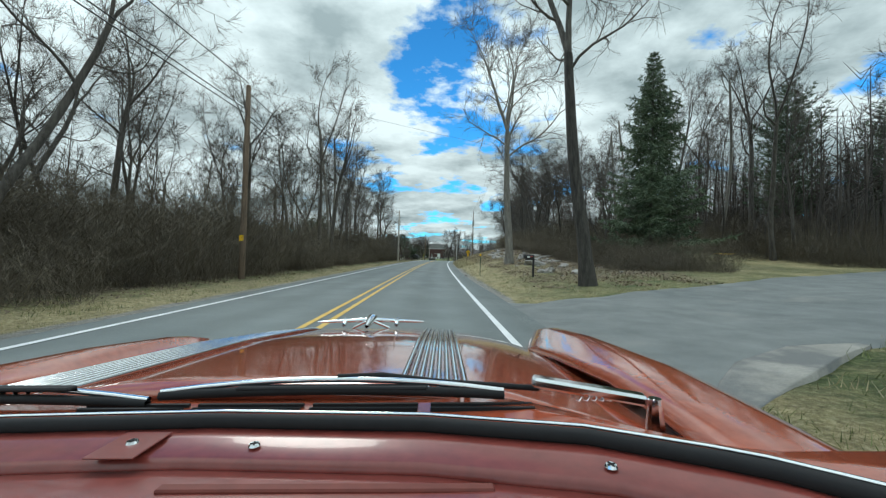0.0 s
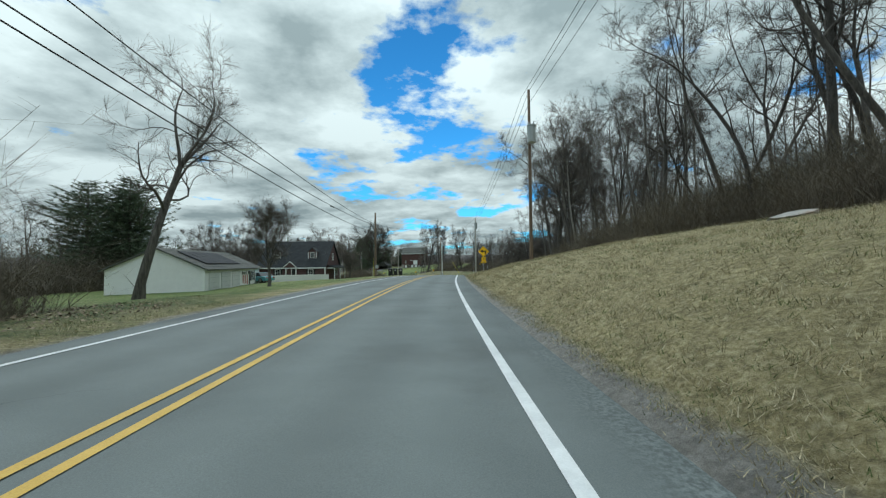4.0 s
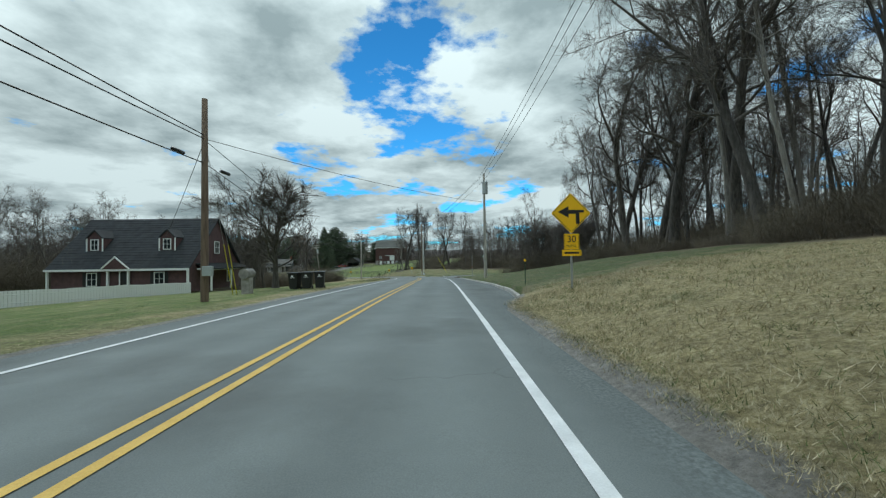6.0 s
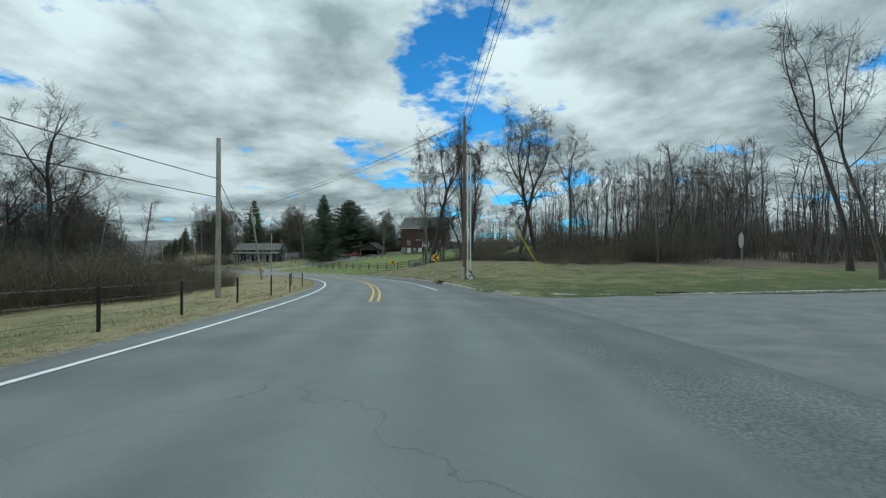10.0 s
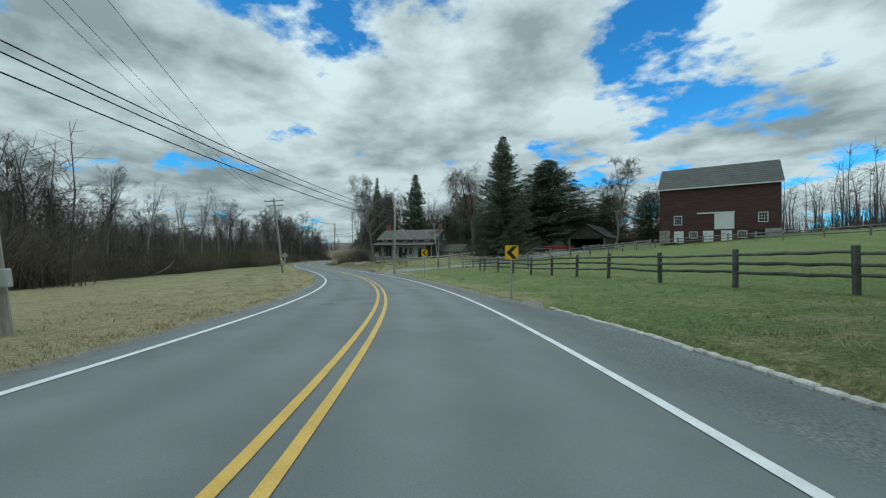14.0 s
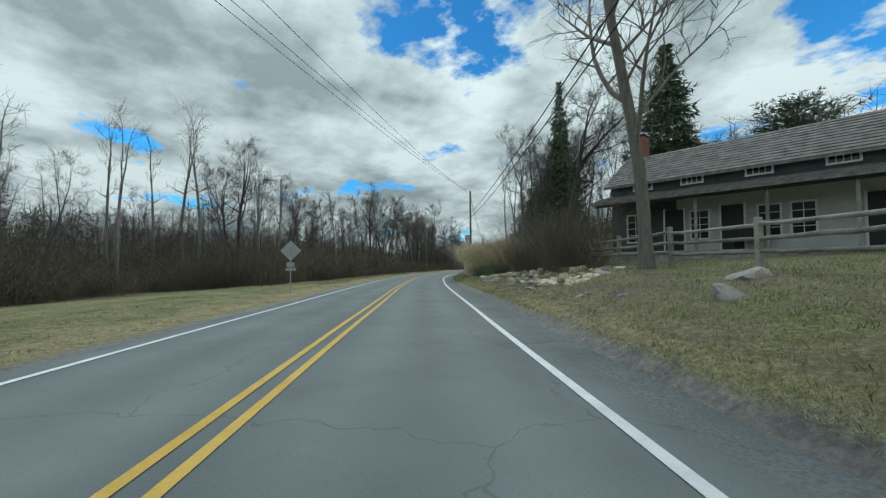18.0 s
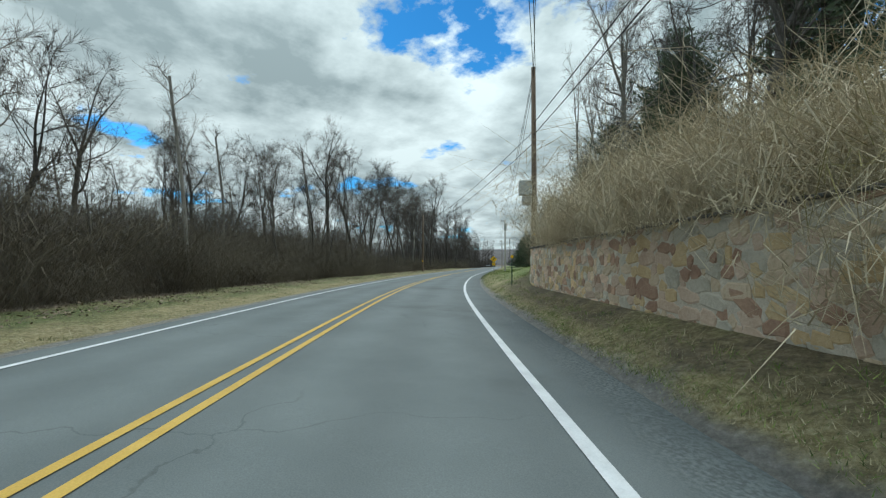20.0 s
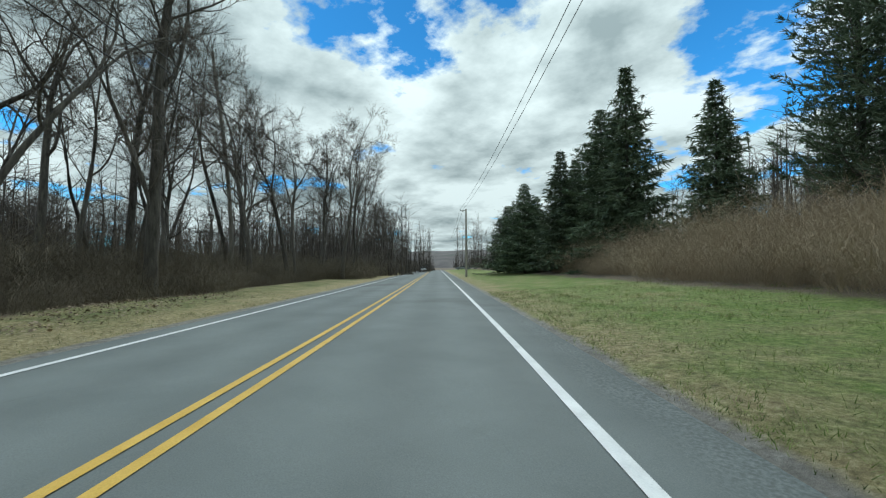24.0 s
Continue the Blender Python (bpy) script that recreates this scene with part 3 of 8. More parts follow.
def bare_tree_paths(rng, tall, girth, start=0.3, limbs=13, spread=0.42, lean=0.0, twigs=7, droop=0.0, rise=0.09, crook=0.05, forks=2, angle=(0.65, 1.2)):
    """Tapered paths for the trunk, for limbs and branches, and for the twigs of a leafless tree."""
    big, small = [], []
    split_at = rng.uniform(0.42, 0.62) if forks > 1 else 0.97
    trunk = grown(rng, (0, 0, 0), (lean, 0, 1), tall * split_at, girth, 8, crook * 0.6, 0.03, 0.62)
    trunk[0, 3] *= 1.4
    trunk[:, 2] -= trunk[0, 2]
    leaders = []
    top, axis = along(trunk, 1.0)
    if forks > 1:
        spin = rng.uniform(0, 6.283)
        for k in range(forks):
            way = aside(rng, axis, rng.uniform(0.14, 0.5) if k else rng.uniform(0.04, 0.2), spin + 6.283 * k / forks)
            leaders.append(grown(rng, top, way, tall * (1 - split_at) * rng.uniform(0.75, 1.08), top[3] * rng.uniform(0.62, 0.85), 8, crook * 1.3, 0.05, 0.12))
    big += leaders
    stems = [(trunk, min(start / split_at, 0.9), 0.98, max(int(limbs * max(split_at - start, 0.05) / (1 - start)), 2))]
    stems += [(l, 0.12, 0.97, max(int(limbs * (1 - split_at) / (1 - start) / len(leaders)) + 2, 4)) for l in leaders]
    turn = rng.uniform(0, 6.283)
    for stem, f0, f1, count in stems:
        for i in range(count):
            f = f0 + (f1 - f0) * (i + rng.random() * 0.9) / count
            o, d = along(stem, f)
            turn += 2.4 + rng.normal(0, 0.5)
            share = min(o[2] / tall, 1.0)
            reach = tall * spread * (1.08 - 0.8 * share) * rng.uniform(0.5, 1.15)
            limb = grown(rng, o, aside(rng, d, rng.uniform(*angle), turn), reach, max(o[3] * rng.uniform(0.34, 0.62), 0.016), 8, crook * 2.2, rise * 0.8 - droop, 0.18)
            big.append(limb)
            for j in range(twigs):
                g = 0.18 + 0.8 * (j + rng.random()) / twigs
                b, e = along(limb, g)
                sub = grown(rng, b, aside(rng, e, rng.uniform(0.45, 0.95), rng.uniform(0, 6.283)), reach * rng.uniform(0.2, 0.5) * (1.15 - 0.6 * g), max(b[3] * 0.6, 0.011), 5, crook * 3, 0.06 - droop * 2.5, 0.25)
                big.append(sub)
                for k in range(twigs):
                    c, e2 = along(sub, 0.15 + 0.85 * rng.random())
                    small.append(grown(rng, c, aside(rng, e2, rng.uniform(0.35, 0.9), rng.uniform(0, 6.283)), (0.35 + 0.6 * rng.random()) * max(tall / 14, 0.8) * (1 + droop * 14), 0.0095, 2, 0.14, 0.07 - droop * 5, 0.4))
    for stem in leaders or [trunk]:
        for j in range(6):
            c, e2 = along(stem, 0.7 + 0.3 * rng.random())
            small.append(grown(rng, c, aside(rng, e2, rng.uniform(0.2, 0.6), rng.uniform(0, 6.283)), tall * 0.09, 0.012, 3, 0.1, 0.05, 0.3))
    return [trunk], big, small


def tree_meshes(seed, bark, slivers=5, twig=None, **k):
    rng = np.random.default_rng(seed)
    trunk, big, small = bare_tree_paths(rng, **k)
    v, f = tubes(trunk, 9)
    t = mesh_of("trunk", v, f, bark, True)
    if k.get("droop"):
        for limb in big:
            for j in range(3):
                i = rng.integers(2, len(limb))
                p = np.array(limb[i][:3])
                out = rng.normal(0, 0.45, 2)
                fall = rng.uniform(0.7, 2.6)
                small.append(np.array([(*p, 0.011), (p[0] + out[0] * 0.6, p[1] + out[1] * 0.6, p[2] + 0.15, 0.010), (p[0] + out[0], p[1] + out[1], p[2] - 0.45 * fall, 0.009), (p[0] + out[0] * 1.1, p[1] + out[1] * 1.1, p[2] - fall, 0.006)]))
    v1, f1 = tubes(big, 5)
    v2, f2 = tubes(small, 3)
    n = len(v1)
    verts, faces = [v1, v2], f1 + [tuple(i + n for i in q) for q in f2]
    # the finest twigs, as slivers
    n += len(v2)
    sliver = []
    for tw in [x for x in small if len(x) == 3]:
        axis = tw[2, :3] - tw[0, :3]
        for j in range(slivers):
            o = tw[0, :3] + axis * rng.uniform(0.1, 1.0)
            e = axis * 0.3 + rng.normal(0, 0.17, 3)
            sliver += [o + (0.0045, 0, 0), o - (0.002, 0.0045, 0), o + e]
    if sliver:
        verts.append(np.array(sliver))
        faces = faces + [(n + 3 * i, n + 3 * i + 1, n + 3 * i + 2) for i in range(len(sliver) // 3)]
    c = mesh_of("crown", np.concatenate(verts), faces, [bark, twig or TWIG], True, [0] * len(f1) + [1] * (len(faces) - len(f1)))
    return t, c


FOREST = [tree_meshes(11, BARK, tall=17, girth=0.19, start=0.34, limbs=15, spread=0.40, forks=2),
          tree_meshes(12, BARK, tall=15, girth=0.15, start=0.30, limbs=13, spread=0.38, forks=2),
          tree_meshes(13, BARK, tall=19, girth=0.24, start=0.40, limbs=15, spread=0.38, forks=3),
          tree_meshes(14, BARK, tall=13, girth=0.11, start=0.32, limbs=12, spread=0.36, twigs=6, crook=0.08),
          tree_meshes(15, PALE_BARK, tall=16, girth=0.15, start=0.48, limbs=11, spread=0.34, twigs=6, forks=1),
          tree_meshes(16, BARK, tall=11, girth=0.10, start=0.2, limbs=13, spread=0.42, twigs=6, lean=0.08, crook=0.09),
          tree_meshes(17, BARK, tall=14, girth=0.13, start=0.4, limbs=11, spread=0.38, twigs=6, lean=-0.1, crook=0.08),
          tree_meshes(18, BARK, tall=18, girth=0.16, start=0.5, limbs=11, spread=0.30, twigs=6, crook=0.06),
          tree_meshes(19, BARK, tall=9, girth=0.07, start=0.15, limbs=13, spread=0.42, twigs=6, crook=0.11)]
SNAG = tree_meshes(21, PALE_BARK, tall=15, girth=0.15, start=0.5, limbs=9, spread=0.22, twigs=3, slivers=2)
OAK = tree_meshes(22, BARK, tall=18, girth=0.28, start=0.30, limbs=21, spread=0.42, twigs=9, crook=0.085, forks=3)
TALL_OAK = tree_meshes(26, PALE_BARK, tall=21, girth=0.32, start=0.40, limbs=20, spread=0.46, twigs=9, crook=0.07, forks=3, angle=(0.5, 1.0))
TWISTED = tree_meshes(37, BARK, tall=9, girth=0.15, start=0.25, limbs=15, spread=0.5, twigs=7, crook=0.12, forks=3)
LEANER = tree_meshes(36, BARK, tall=22, girth=0.29, start=0.52, limbs=11, spread=0.34, twigs=8, crook=0.06)
VASE = tree_meshes(27, PALE_BARK, tall=14, girth=0.145, start=0.2, limbs=24, spread=0.40, twigs=8, rise=0.12, forks=3, angle=(0.4, 0.85))
UPRIGHT = tree_meshes(39, BARK, tall=18, girth=0.25, start=0.18, limbs=30, spread=0.30, twigs=9, crook=0.04, forks=2, angle=(0.35, 0.7))
SHADE_TREE = tree_meshes(31, PALE_BARK, tall=15, girth=0.19, start=0.27, limbs=18, spread=0.44, twigs=8, crook=0.03, forks=3, angle=(0.5, 1.0))
LOW_TREE = tree_meshes(23, BARK, tall=4.6, girth=0.2, start=0.28, limbs=24, spread=0.95, twigs=9, rise=0.10, crook=0.08, forks=3)
YARD = tree_meshes(29, BARK, tall=6.5, girth=0.15, start=0.2, limbs=32, spread=0.72, twigs=9, rise=0.07, crook=0.04, forks=4, angle=(0.5, 1.0))
WILLOW = tree_meshes(24, BARK, twig=WILLOW_TWIG, tall=13, girth=0.3, start=0.3, limbs=18, spread=0.40, twigs=7, droop=0.045, rise=0.12, forks=3, angle=(0.5, 0.9))


def tree(meshes, s, d, size=1.0, turn=None, label="leafless grey-barked tree in roadside woodland", name="tree", group="woodland trees", up=-0.1, lean=0.0, wide=None):
    p = spot(s, d, up)
    t = thing(name, pose(p.x, p.y, p.z, 0, lean, random.uniform(0, 360) if turn is None else turn), label, "tree", group)
    w = wide or size
    t.scale = (w, w, size)
    part("trunk", meshes[0], None, t)
    part("crown", meshes[1], None, t)
    return t


def joined(meshes):
    """Trunk and crown of one tree as a single mesh."""
    bm = bmesh.new()
    bm.from_mesh(meshes[0])
    n = len(bm.faces)
    bm.from_mesh(meshes[1])
    me = bpy.data.meshes.new("wood")
    bm.to_mesh(me)
    bm.free()
    crown = [f.material_index for f in meshes[1].polygons]
    for m in meshes[1].materials:
        me.materials.append(m)
    me.polygons.foreach_set("material_index", [0] * n + crown)
    return me


DEEP = [joined(m) for m in FOREST]


def deep_tree(k, s, d, size, turn, lean=0.0):
    """A tree deep in the wood, which nobody could tell from its neighbours."""
    p = spot(s, d, -0.1)
    ob = new("deep_wood", DEEP[k])
    ob.matrix_basis = pose(p.x, p.y, p.z, 0, lean, turn) @ Matrix.Diagonal((size, size, size, 1))
    return tagged(ob, "dense grey leafless wood behind the edge trees", "woodland", kind="stuff")


def conifer_meshes(seed, tall, wide, girth, dense=1.0, start=0.05, droop=0.3, power=0.9, ragged=0.35, plume=0.0, needle=1.0):
    """A trunk, and whorls of boughs set with branchlets of needle tufts; plume turns the tufts upward."""
    rng = np.random.default_rng(seed)
    v, f = tubes([[(0, 0, tall * i / 6, girth * (1 - 0.95 * i / 6)) for i in range(7)]], 7)
    t = mesh_of("trunk", v, f, BARK, True)
    boughs, tri = [], []
    levels = int(tall * 3.4 * dense)
    for i in range(levels):
        f0 = start + (0.99 - start) * (i + rng.random() * 0.6) / levels
        reach = wide * (1 - f0) ** power * (1 - ragged + 2 * ragged * rng.random()) + 0.10
        spin = rng.random() * 6.283
        count = int(rng.integers(5, 8))
        for k in range(count):
            az = spin + 6.283 * k / count + rng.normal(0, 0.25)
            r = reach * (0.6 + 0.5 * rng.random())
            out = np.array([math.cos(az), math.sin(az), 0])
            side = np.array([-out[1], out[0], 0])
            tilt = droop * (1 - 1.3 * f0) + rng.normal(0, 0.07)
            curl = 0.25 + plume * 0.3
            steps = max(int(r * 5.0), 3)
            g = (np.arange(steps) + rng.random(steps)) / steps
            c = out[None] * (r * g)[:, None] + side[None] * (0.08 * r * np.sin(g * 3 + az))[:, None]
            c[:, 2] += tall * f0 - tilt * r * g + curl * r * g * g
            boughs.append([(*(out * r * q + np.array([0, 0, tall * f0 - tilt * r * q + curl * r * q * q])), 0.008 + 0.014 * min(r / 3, 1) * (1 - q)) for q in (0.0, 0.4, 0.75, 1.0)])
            for sgn in (-1, 1):
                n = int(7 / needle)
                length = (0.12 + 0.26 * (1.05 - g) * min(r, 2.2)) * (0.6 + 0.7 * rng.random(steps)) * min(1.0, 0.35 + reach)
                way = side[None] * sgn + out[None] * 0.75 + np.stack([np.zeros(steps), np.zeros(steps), rng.normal(-0.1 + 0.35 * plume, 0.15, steps)], 1)
                u = rng.random((steps, n)) ** 0.8
                root = c[:, None] + way[:, None] * (length[:, None] * u)[..., None]
                aim = way[:, None] * 0.6 + rng.normal(0, 0.45, (steps, n, 3)) + np.array([0, 0, 0.5 * plume - 0.12])
                size = needle * (0.15 + 0.14 * rng.random((steps, n)))[..., None] * min(1.0, 0.5 + 0.5 * reach)
                across = np.cross(aim, rng.normal(0, 1, (steps, n, 3)))
                across /= np.maximum(np.linalg.norm(across, axis=2, keepdims=True), 1e-6)
                tri.append(np.stack([root - across * size * 0.16, root + across * size * 0.16, root + aim * size * 1.25], 2).reshape(-1, 3))
    v1, f1 = tubes(boughs, 3)
    v2 = np.concatenate(tri)
    n = len(v1)
    faces = f1 + [(n + 3 * i, n + 3 * i + 1, n + 3 * i + 2) for i in range(len(v2) // 3)]
    return t, mesh_of("crown", np.concatenate([v1, v2]), faces, [BARK, NEEDLE], False, [0] * len(f1) + [1] * (len(v2) // 3))


SPRUCE = [conifer_meshes(31, 10.0, 2.9, 0.16, 1.25, power=1.0, ragged=0.26), conifer_meshes(32, 12.0, 3.8, 0.18, 1.15, ragged=0.28)]
BIG_SPRUCE = conifer_meshes(35, 20.0, 6.6, 0.34, 1.1, 0.03, 0.3, 0.8, 0.22)
PINE = [conifer_meshes(33, 11.0, 3.0, 0.2, 0.95, 0.16, 0.05, 0.55, 0.5, 1.0, 0.6), conifer_meshes(34, 9.0, 2.9, 0.18, 1.05, 0.08, 0.0, 0.5, 0.45, 1.0, 0.6)]


def conifer(meshes, s, d, size=1.0, label="dark green spruce with drooping boughs", name="spruce", group="conifers", wide=None):
    return tree(meshes, s, d, size, None, label, name, group, -0.1, 0, wide)


# ---- undergrowth ----
def brush_mesh(seed, tall, reach, stems, mat=None, fine=1.0, arch=0.35, wild=1.0):
    """A thicket of thin arching canes with side twigs, all one tangled mass."""
    rng = np.random.default_rng(seed)
    n, k = int(stems * 1.5), 5
    foot = rng.uniform(-reach, reach, (n, 2))
    h = tall * (0.3 + 0.7 * rng.random(n)) * (1 - 0.35 * (np.hypot(foot[:, 0], foot[:, 1]) / reach / 1.4) ** 2)
    lean = np.clip(rng.normal(0, 0.5 * wild, (n, 2)), -0.95, 0.95) + foot * 0.12
    fall = rng.random(n) * arch
    f = np.linspace(0, 1, k)
    line = np.empty((n, k, 3))
    line[:, :, :2] = foot[:, None] + (lean * h[:, None])[:, None] * (f + 0.7 * f * f)[None, :, None] * 0.6
    line[:, :, 2] = h[:, None] * (f[None] * (1 + fall[:, None]) - fall[:, None] * 1.4 * f[None] ** 3)
    line[:, 1:] += rng.normal(0, 0.09 * wild, (n, k - 1, 3))
    r = fine * 0.6 * (0.005 + 0.007 * rng.random(n))[:, None, None] * (1 - 0.7 * f)[None, :, None]
    across = rng.normal(0, 1, (n, 1, 3))
    across[:, :, 2] *= 0.2
    across /= np.linalg.norm(across, axis=2, keepdims=True)
    pair = np.stack([line - across * r, line + across * r], 2).reshape(-1, 3)
    base = (np.arange(n) * 2 * k)[:, None] + (2 * np.arange(k - 1))[None]
    quads = np.stack([base, base + 1, base + 3, base + 2], 2).reshape(-1, 4)
    m = 10
    i, at = np.repeat(np.arange(n), m), rng.random(n * m) * (k - 1.001)
    j = at.astype(int)
    o = line[i, j] + (line[i, j + 1] - line[i, j]) * (at - j)[:, None]
    tip = o + rng.normal(0, 0.2 * wild ** 0.5, (n * m, 3)) * min(tall / 2, 1.3) + (line[i, j + 1] - line[i, j]) * 0.35
    w = np.array([0.0042 * fine + 0.001, 0, 0])
    twigs = np.stack([o - w, o + w[[1, 0, 2]], tip], 1).reshape(-1, 3)
    q = len(pair)
    faces = quads.tolist() + (q + np.arange(len(twigs))).reshape(-1, 3).tolist()
    return mesh_of("undergrowth", np.concatenate([pair, twigs]), faces, mat or BRUSH)


BRUSHES = [brush_mesh(41, 1.9, 1.5, 430), brush_mesh(42, 2.4, 1.6, 440), brush_mesh(43, 1.5, 1.4, 420), brush_mesh(44, 3.0, 1.6, 420)]


def undergrowth(s, d, size=1.0, mesh=None, label="tangled brown leafless undergrowth at the wood's edge"):
    p = spot(s, d, -0.15)
    ob = new("undergrowth", mesh or random.choice(BRUSHES))
    ob.matrix_basis = pose(p.x, p.y, p.z, 0, 0, random.uniform(0, 360)) @ Matrix.Diagonal((size * 1.15, size * 1.15, size, 1))
    return tagged(ob, label, "undergrowth", kind="stuff")


def woodland(s0, s1, near, deep, every, seed, brush=2.2, size=1.0, rows=3, thick=2, bush=1.0):
    """Trees and undergrowth along one side: near(s) is the wood's edge, deep its depth."""
    rng = random.Random(seed)
    sign = 1 if near(s0) > 0 else -1
    s, i = s0, 0
    while s < s1:
        for k in range(thick):
            q = rng.random() ** 1.4
            d = near(s) + sign * (0.8 + deep * q)
            at, big, turn, lean = s + rng.uniform(-1, 1) * every, size * rng.uniform(0.75, 1.2), rng.uniform(0, 360), rng.gauss(0, 2.5)
            if k == 0 and (q < 0.16 or i % 4 == 0):
                tree(rng.choice(FOREST), at, near(s) + sign * (0.8 + deep * min(q, 0.25)), big, turn, lean=lean)
            else:
                deep_tree(rng.randrange(len(FOREST)), at, d, big, turn, lean)
        s += every
        i += 1
    s = s0
    while s < s1 and brush:
        for row in range(rows):
            undergrowth(s + rng.uniform(-0.6, 0.6), near(s) + sign * (0.6 + row * 2.6 + rng.uniform(-0.5, 0.5)), bush * rng.uniform(0.8, 1.25) * (1 + 0.25 * row))
        s += brush


def edge(*pairs):
    return lambda s: float(np.interp(s, [a for a, b in pairs], [b for a, b in pairs]))


woodland(4, 84, edge((0, -7.5), (60, -8.5), (84, -9.5)), 22, 2.2, 1, 2.0)
woodland(36, 122, edge((36, 13), (50, 13.5), (75, 15), (100, 16.0), (122, 17.5)), 24, 2.3, 2, 2.2, thick=2)
woodland(26, 48, edge((26, 30), (48, 16)), 26, 2.6, 12, 2.4)
woodland(123, 161, edge((122, 17.5), (150, 20), (161, 24)), 22, 2.0, 3, 2.4, 1.05, thick=3, bush=0.6)
woodland(204, 220, edge((204, 25), (221, 26)), 14, 2.2, 4, 2.6, 0.7)
woodland(150, 196, edge((150, -36), (170, -32), (188, -26), (196, -17)), 26, 3.0, 8, 2.6, 0.72)
woodland(198, 224, edge((198, -13), (213, -12), (224, -22)), 26, 3.0, 9, 2.6, 0.62)
woodland(225, 296, edge((225, -24), (255, -27), (290, -25), (296, -23)), 24, 2.0, 10, 2.3, 0.62, thick=4)
woodland(297, 330, edge((297, -22), (315, -18), (330, -11)), 26, 2.0, 5, 2.2, 0.55, thick=3)
woodland(330, 366, edge((330, -10), (366, -9.5)), 26, 2.2, 15, 2.0, 0.72, thick=3)
woodland(366, 440, edge((366, -9.5), (440, -9.5)), 26, 2.7, 16, 2.0, 1.05, bush=0.7)
woodland(341, 384, edge((341, 15), (360, 16), (384, 17)), 10, 3.6, 6, 2.4)


def wood_row(a, b, count, seed, deep=14, size=1.0, brushed=True):
    """Woods along a line between two (station, offset) points."""
    rng = random.Random(seed)
    for i in range(count):
        f = (i + rng.random()) / count
        s, d = a[0] + (b[0] - a[0]) * f, a[1] + (b[1] - a[1]) * f
        deep_tree(rng.randrange(len(FOREST)), s + rng.uniform(0, deep), d + rng.uniform(-2, 2), size * rng.uniform(0.7, 1.2), rng.uniform(0, 360), rng.gauss(0, 2.5))
        if brushed:
            for k in range(2):
                undergrowth(s + rng.uniform(-1, 2) + 2.5 * k, d + rng.uniform(-2, 2), rng.uniform(0.9, 1.3))


wood_row((205, 30), (212, 76), 24, 21, 12, 0.8)
wood_row((160, 27), (168, 80), 26, 22, -14)
wood_row((312, 40), (330, 22), 14, 23, 10, 0.8)
wood_row((276, 72), (300, 66), 14, 24, 12, 0.75)
wood_row((430, -9), (500, -9), 24, 25, 0)


def far_wood_mesh(seed):
    rng = np.random.default_rng(seed)
    paths, twigs = [], []
    for i in range(46):
        x, y = rng.uniform(-16, 16), rng.uniform(-7, 7)
        h = rng.uniform(9, 16)
        paths.append([(x, y, 0, 0.11), (x + rng.normal(0, 0.4), y, h * 0.6, 0.06), (x + rng.normal(0, 0.7), y, h, 0.02)])
        for k in range(34):
            z = h * rng.uniform(0.25, 0.98)
            e = rng.normal(0, 1.2, 2)
            twigs.append([(x, y, z, 0.03), (x + e[0], y + e[1], z + rng.uniform(0.3, 1.8), 0.010)])
        for k in range(22):
            bx, by = x + rng.uniform(-1.5, 1.5), y + rng.uniform(-1.5, 1.5)
            twigs.append([(bx, by, 0, 0.05), (bx + rng.normal(0, 0.7), by, rng.uniform(2, 5.5), 0.012)])
    v1, f1 = tubes(paths, 4)
    v2, f2 = tubes(twigs, 3)
    n = len(v1)
    return mesh_of("far_wood", np.concatenate([v1, v2]), f1 + [tuple(i + n for i in q) for q in f2], TWIG)


wood_row((108, -46), (162, -40), 26, 26, 8, 0.62)
for k in range(46):
    undergrowth(100 + 62 * k / 46, -40 - 3 * random.random() * (1 + k % 2), random.uniform(1.5, 2.3))
FAR_WOODS = [far_wood_mesh(51), far_wood_mesh(52), far_wood_mesh(53)]


def far_wood(s, d, size=1.0, up=-0.5):
    p = spot(s, d, up)
    ob = new("far_wood", random.choice(FAR_WOODS))
    ob.matrix_basis = pose(p.x, p.y, p.z, 0, 0, random.uniform(0, 360)) @ Matrix.Diagonal((1.1 * size, 1.1 * size, size, 1))
    return tagged(ob, "distant grey-brown leafless woodland", "woodland", kind="stuff")


for s in range(0, 470, 14):
    for d in (-44, -51, -58, -66, -74) if s > 205 else (-44, -58, -74):
        if not (88 < s < 150 and d > -60):
            far_wood(s + random.uniform(-5, 5), d + random.uniform(-5, 5), random.uniform(0.8, 1.05) * (0.72 if 140 < s < 215 else 0.9 if s > 200 else 1))
for s in range(24, 460, 15):
    for d in (48, 66, 86):
        if not (226 < s < 335 and d < 76) and not (160 < s < 192 and d < 80):
            far_wood(s + random.uniform(-5, 5), d + random.uniform(-5, 5), random.uniform(0.8, 1.05))
for s in (480, 495, 510):
    for d in (24, 38):
        far_wood(s, d, 0.85 if s < 400 else 0.9)
for s in range(450, 540, 14):
    for d in (-16, -30):
        far_wood(s, d, 0.9)


